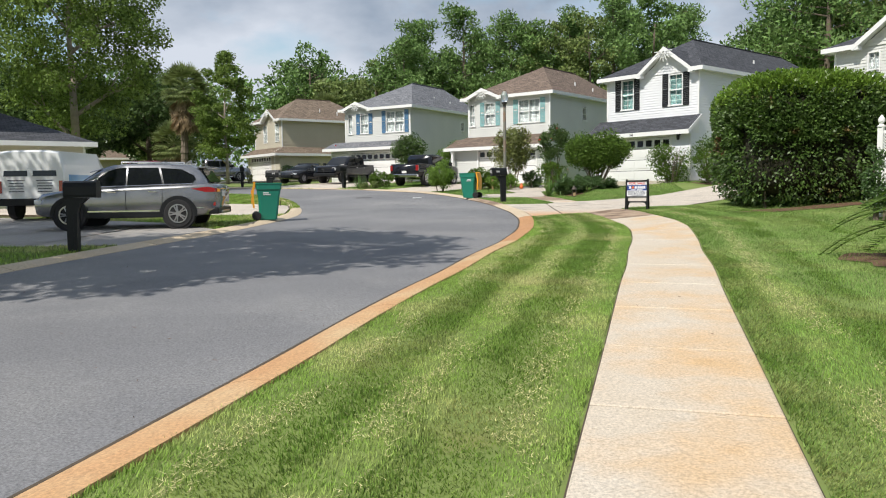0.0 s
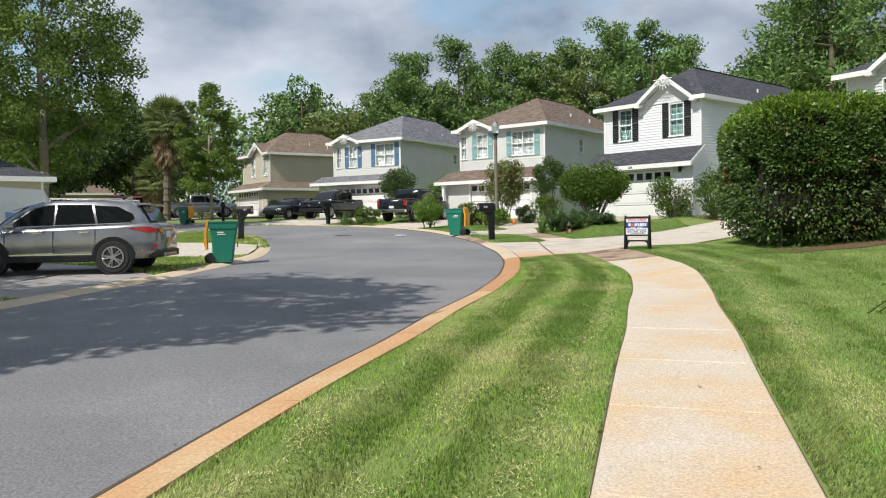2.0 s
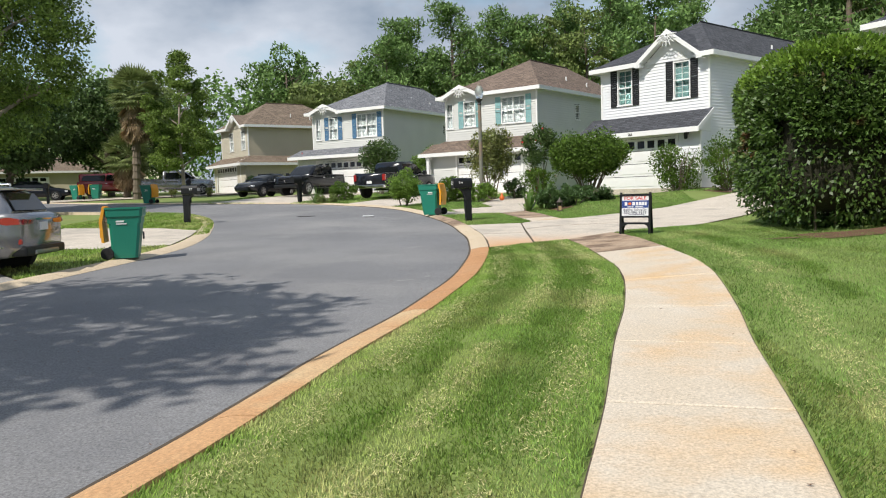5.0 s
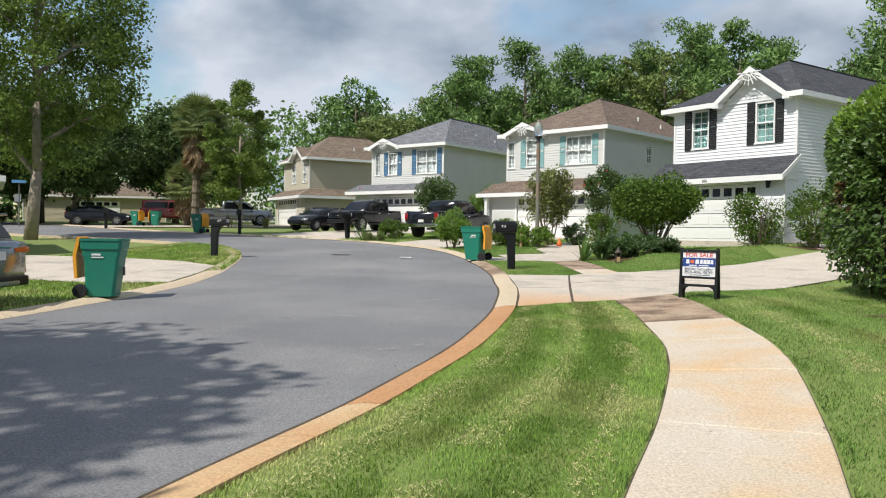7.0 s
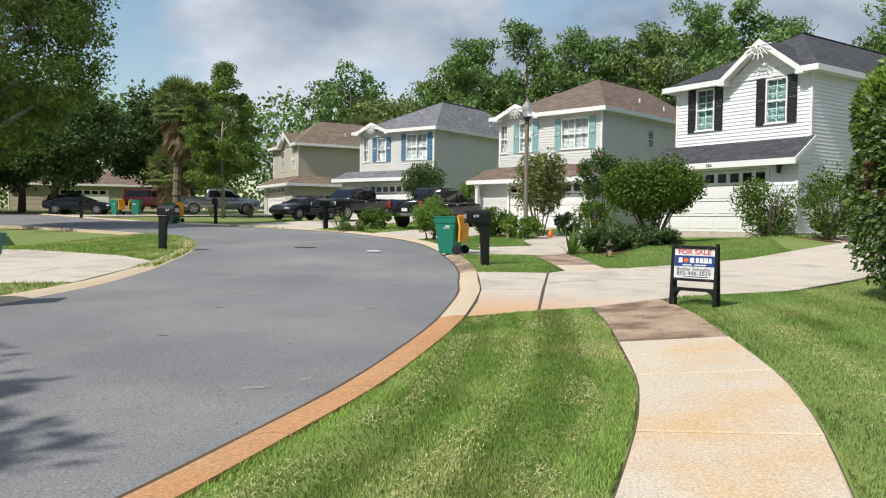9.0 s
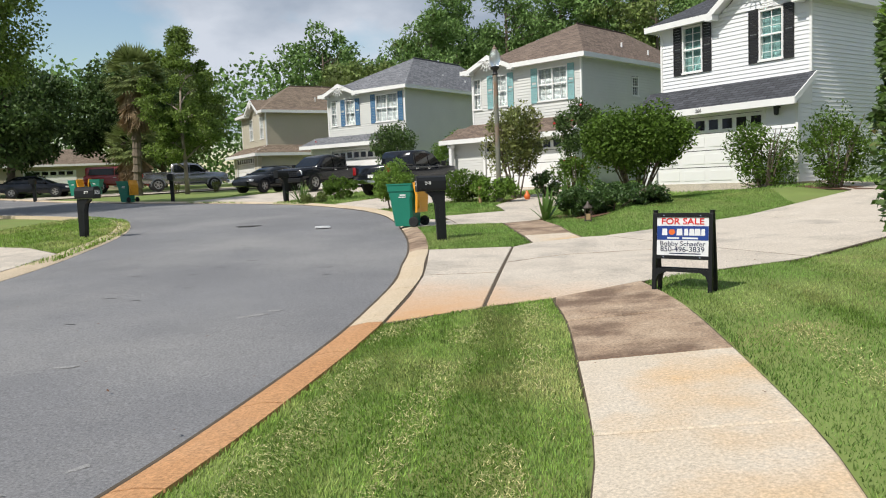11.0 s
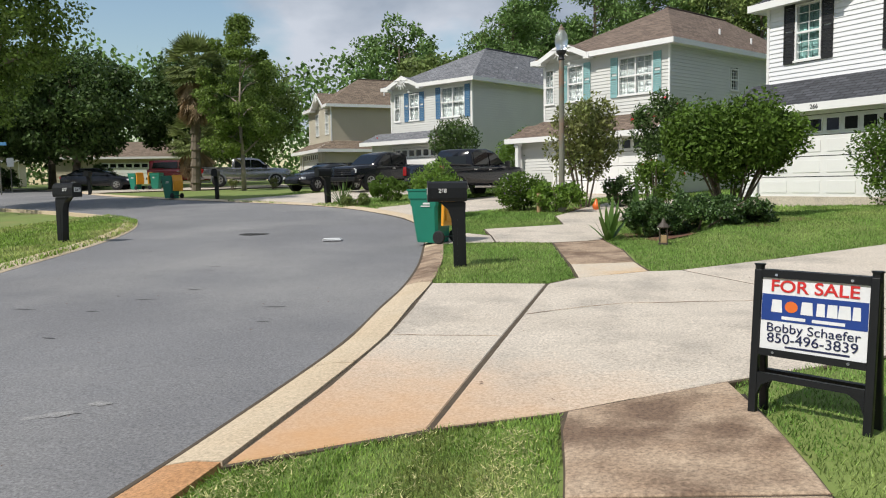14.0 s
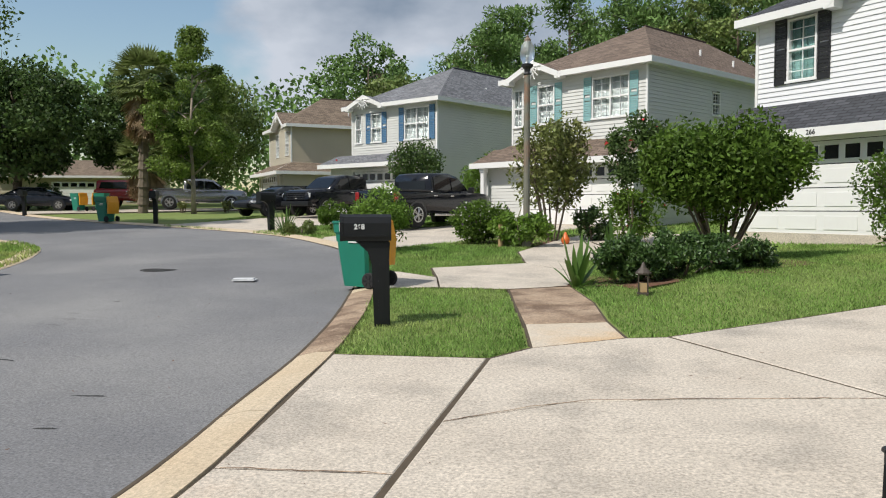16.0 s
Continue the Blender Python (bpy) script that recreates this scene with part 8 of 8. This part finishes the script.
# ---- grass ----
def lawn(name, label, x0, x1, y0, y1, per_m2, height, width, mat, seed, keep_far=None, mown=0.30):
    """Short mown blades, leaning with and against the mower in bands along the walk."""
    rng = np.random.default_rng(seed)
    n = int((x1 - x0) * (y1 - y0) * per_m2)
    x, y = rng.uniform(x0, x1, n), rng.uniform(y0, y1, n)
    ok = ~inside(x, y, ROAD)
    for q in PAVED:
        lo, hi = q.min(0) - 0.1, q.max(0) + 0.1
        k = ok & (x > lo[0]) & (x < hi[0]) & (y > lo[1]) & (y < hi[1])
        for ax, ay in ((0.035, 0), (-0.035, 0), (0, 0.035), (0, -0.035)):
            ok[k] &= ~inside(x[k] + ax, y[k] + ay, q)
    x, y = x[ok], y[ok]
    wx = np.interp(y, WALK[:, 1], WALK[:, 0])
    ex = np.interp(y, RIGHT[:, 1], RIGHT[:, 0])
    side = x - ex
    lx = np.interp(y, LEFT[:105, 1], LEFT[:105, 0])
    ok = (side > 0.38) | (x < lx - 0.42)
    if keep_far is not None:
        d = np.abs(x - wx)
        ok &= rng.random(len(x)) < np.clip(1.25 - (d - keep_far) / 4.0, 0.12, 1)
    x, y, wx = x[ok], y[ok], wx[ok]
    n = len(x)
    patch = np.array([noise.noise(Vector((a * 1.6, b * 0.9, 0))) for a, b in zip(x, y)]) if n < 900000 else np.zeros(n)
    band = np.sin((x - wx) * 2 * np.pi / 1.05)
    lean = np.stack([0.4 * rng.normal(size=n), mown * np.sign(band) * np.clip(np.abs(band) * 2, 0, 1) + 0.4 * rng.normal(size=n)], 1)
    h = height * rng.uniform(0.55, 1.25, n) * (1 + 0.25 * patch)
    a = rng.uniform(0, np.pi, n)
    w = width * rng.uniform(0.7, 1.4, n) / 2
    base = np.stack([x, y, ground_z(x, y) + TURF - 0.012], 1)
    s = np.stack([np.cos(a) * w, np.sin(a) * w, 0 * a], 1)
    tip = base + np.stack([lean[:, 0] * h, lean[:, 1] * h, h], 1)
    v = np.stack([base - s, base + s, tip], 1).reshape(-1, 3)
    tagged(linked(name, mesh_of(name, v, np.arange(3 * n).reshape(-1, 3), mat)), label, "grass", kind="stuff")


def mown_tracks(name, label, offsets, x0, x1, y0, y1, count, height, width, mat, seed, flat):
    """Blades in loose bands along the walk: wheel tracks of the mower, and the rows of dry clippings between them."""
    rng = np.random.default_rng(seed)
    y = rng.uniform(y0, y1, count)
    pick = rng.integers(0, len(offsets), count)
    wx, ex = np.interp(y, WALK[:, 1], WALK[:, 0]), np.interp(y, RIGHT[:105, 1], RIGHT[:105, 0]) + 0.4
    share = np.array(offsets)[pick]
    along = np.where(share < 1, ex + (wx - 0.65 - ex) * share, wx + share)
    sway = np.array([noise.noise(Vector((b * 0.35, o * 5.0, 2.0))) for b, o in zip(y, share)])
    x = along + 0.12 * sway + rng.normal(size=count) * 0.11
    clump = np.array([noise.noise(Vector((a * 2.3, b * 1.1, 5.0))) for a, b in zip(x, y)])
    ok = (clump > -0.12) & (x > x0) & (x < x1) & (x > ex + 0.03) & (np.abs(x - wx) > 0.68)
    for q in PAVED:
        ok &= ~inside(x, y, q)
    x, y = x[ok], y[ok]
    n = len(x)
    h = height * rng.uniform(0.6, 1.3, n)
    a = rng.uniform(0, np.pi * 2, n)
    w = width * rng.uniform(0.7, 1.4, n) / 2
    base = np.stack([x, y, ground_z(x, y) + TURF + flat * rng.uniform(0.3, 1.0, n)], 1)
    side = np.stack([np.cos(a) * w, np.sin(a) * w, 0 * a], 1)
    reach = rng.uniform(0.4, 1.2, n) if flat else rng.normal(size=n) * 0.3
    tip = base + np.stack([-np.sin(a) * h * reach, np.cos(a) * h * reach, h * (0.25 if flat else 1.0) * np.ones(n)], 1)
    v = np.stack([base - side, base + side, tip], 1).reshape(-1, 3)
    tagged(linked(name, mesh_of(name, v, np.arange(3 * n).reshape(-1, 3), mat)), label, "grass", kind="stuff")


mown_tracks("track_grass", "darker trodden grass in mower tracks", [0.36, 0.62, 2.0, 3.4], -2.2, 9.0, -1.0, 24.0, 80000, 0.036, 0.010, "grass_dark", 21, 0.0)
mown_tracks("grass_clippings", "dry straw-coloured clippings lying in rows", [0.14, 0.5, 0.84, 1.3], -2.2, 7.0, -1.0, 23.5, 60000, 0.045, 0.006, "straw", 22, 0.035)
lawn("verge_grass", "short mown green grass with straw-coloured patches", -2.2, 4.6, -1.0, 24.6, 4600, 0.040, 0.010, "grass", 1, mown=0.8)
lawn("lawn_grass", "short mown bright green lawn beside the walk", 2.0, 12.0, 0.0, 30.0, 2600, 0.042, 0.0105, "grass_deep", 2, 1.6, 0.3)
lawn("island_grass", "thick green grass round a mailbox", -2.6, 9.5, 28.6, 42.0, 2000, 0.055, 0.013, "grass_deep", 3, mown=0.05)
lawn("far_grass", "mown grass across the street", -14.0, -5.2, 9.0, 40.0, 420, 0.075, 0.026, "grass", 4)
lawn("distant_grass", "mown grass before the far houses", -14.0, 14.0, 38.0, 56.0, 240, 0.08, 0.035, "grass_deep", 5)
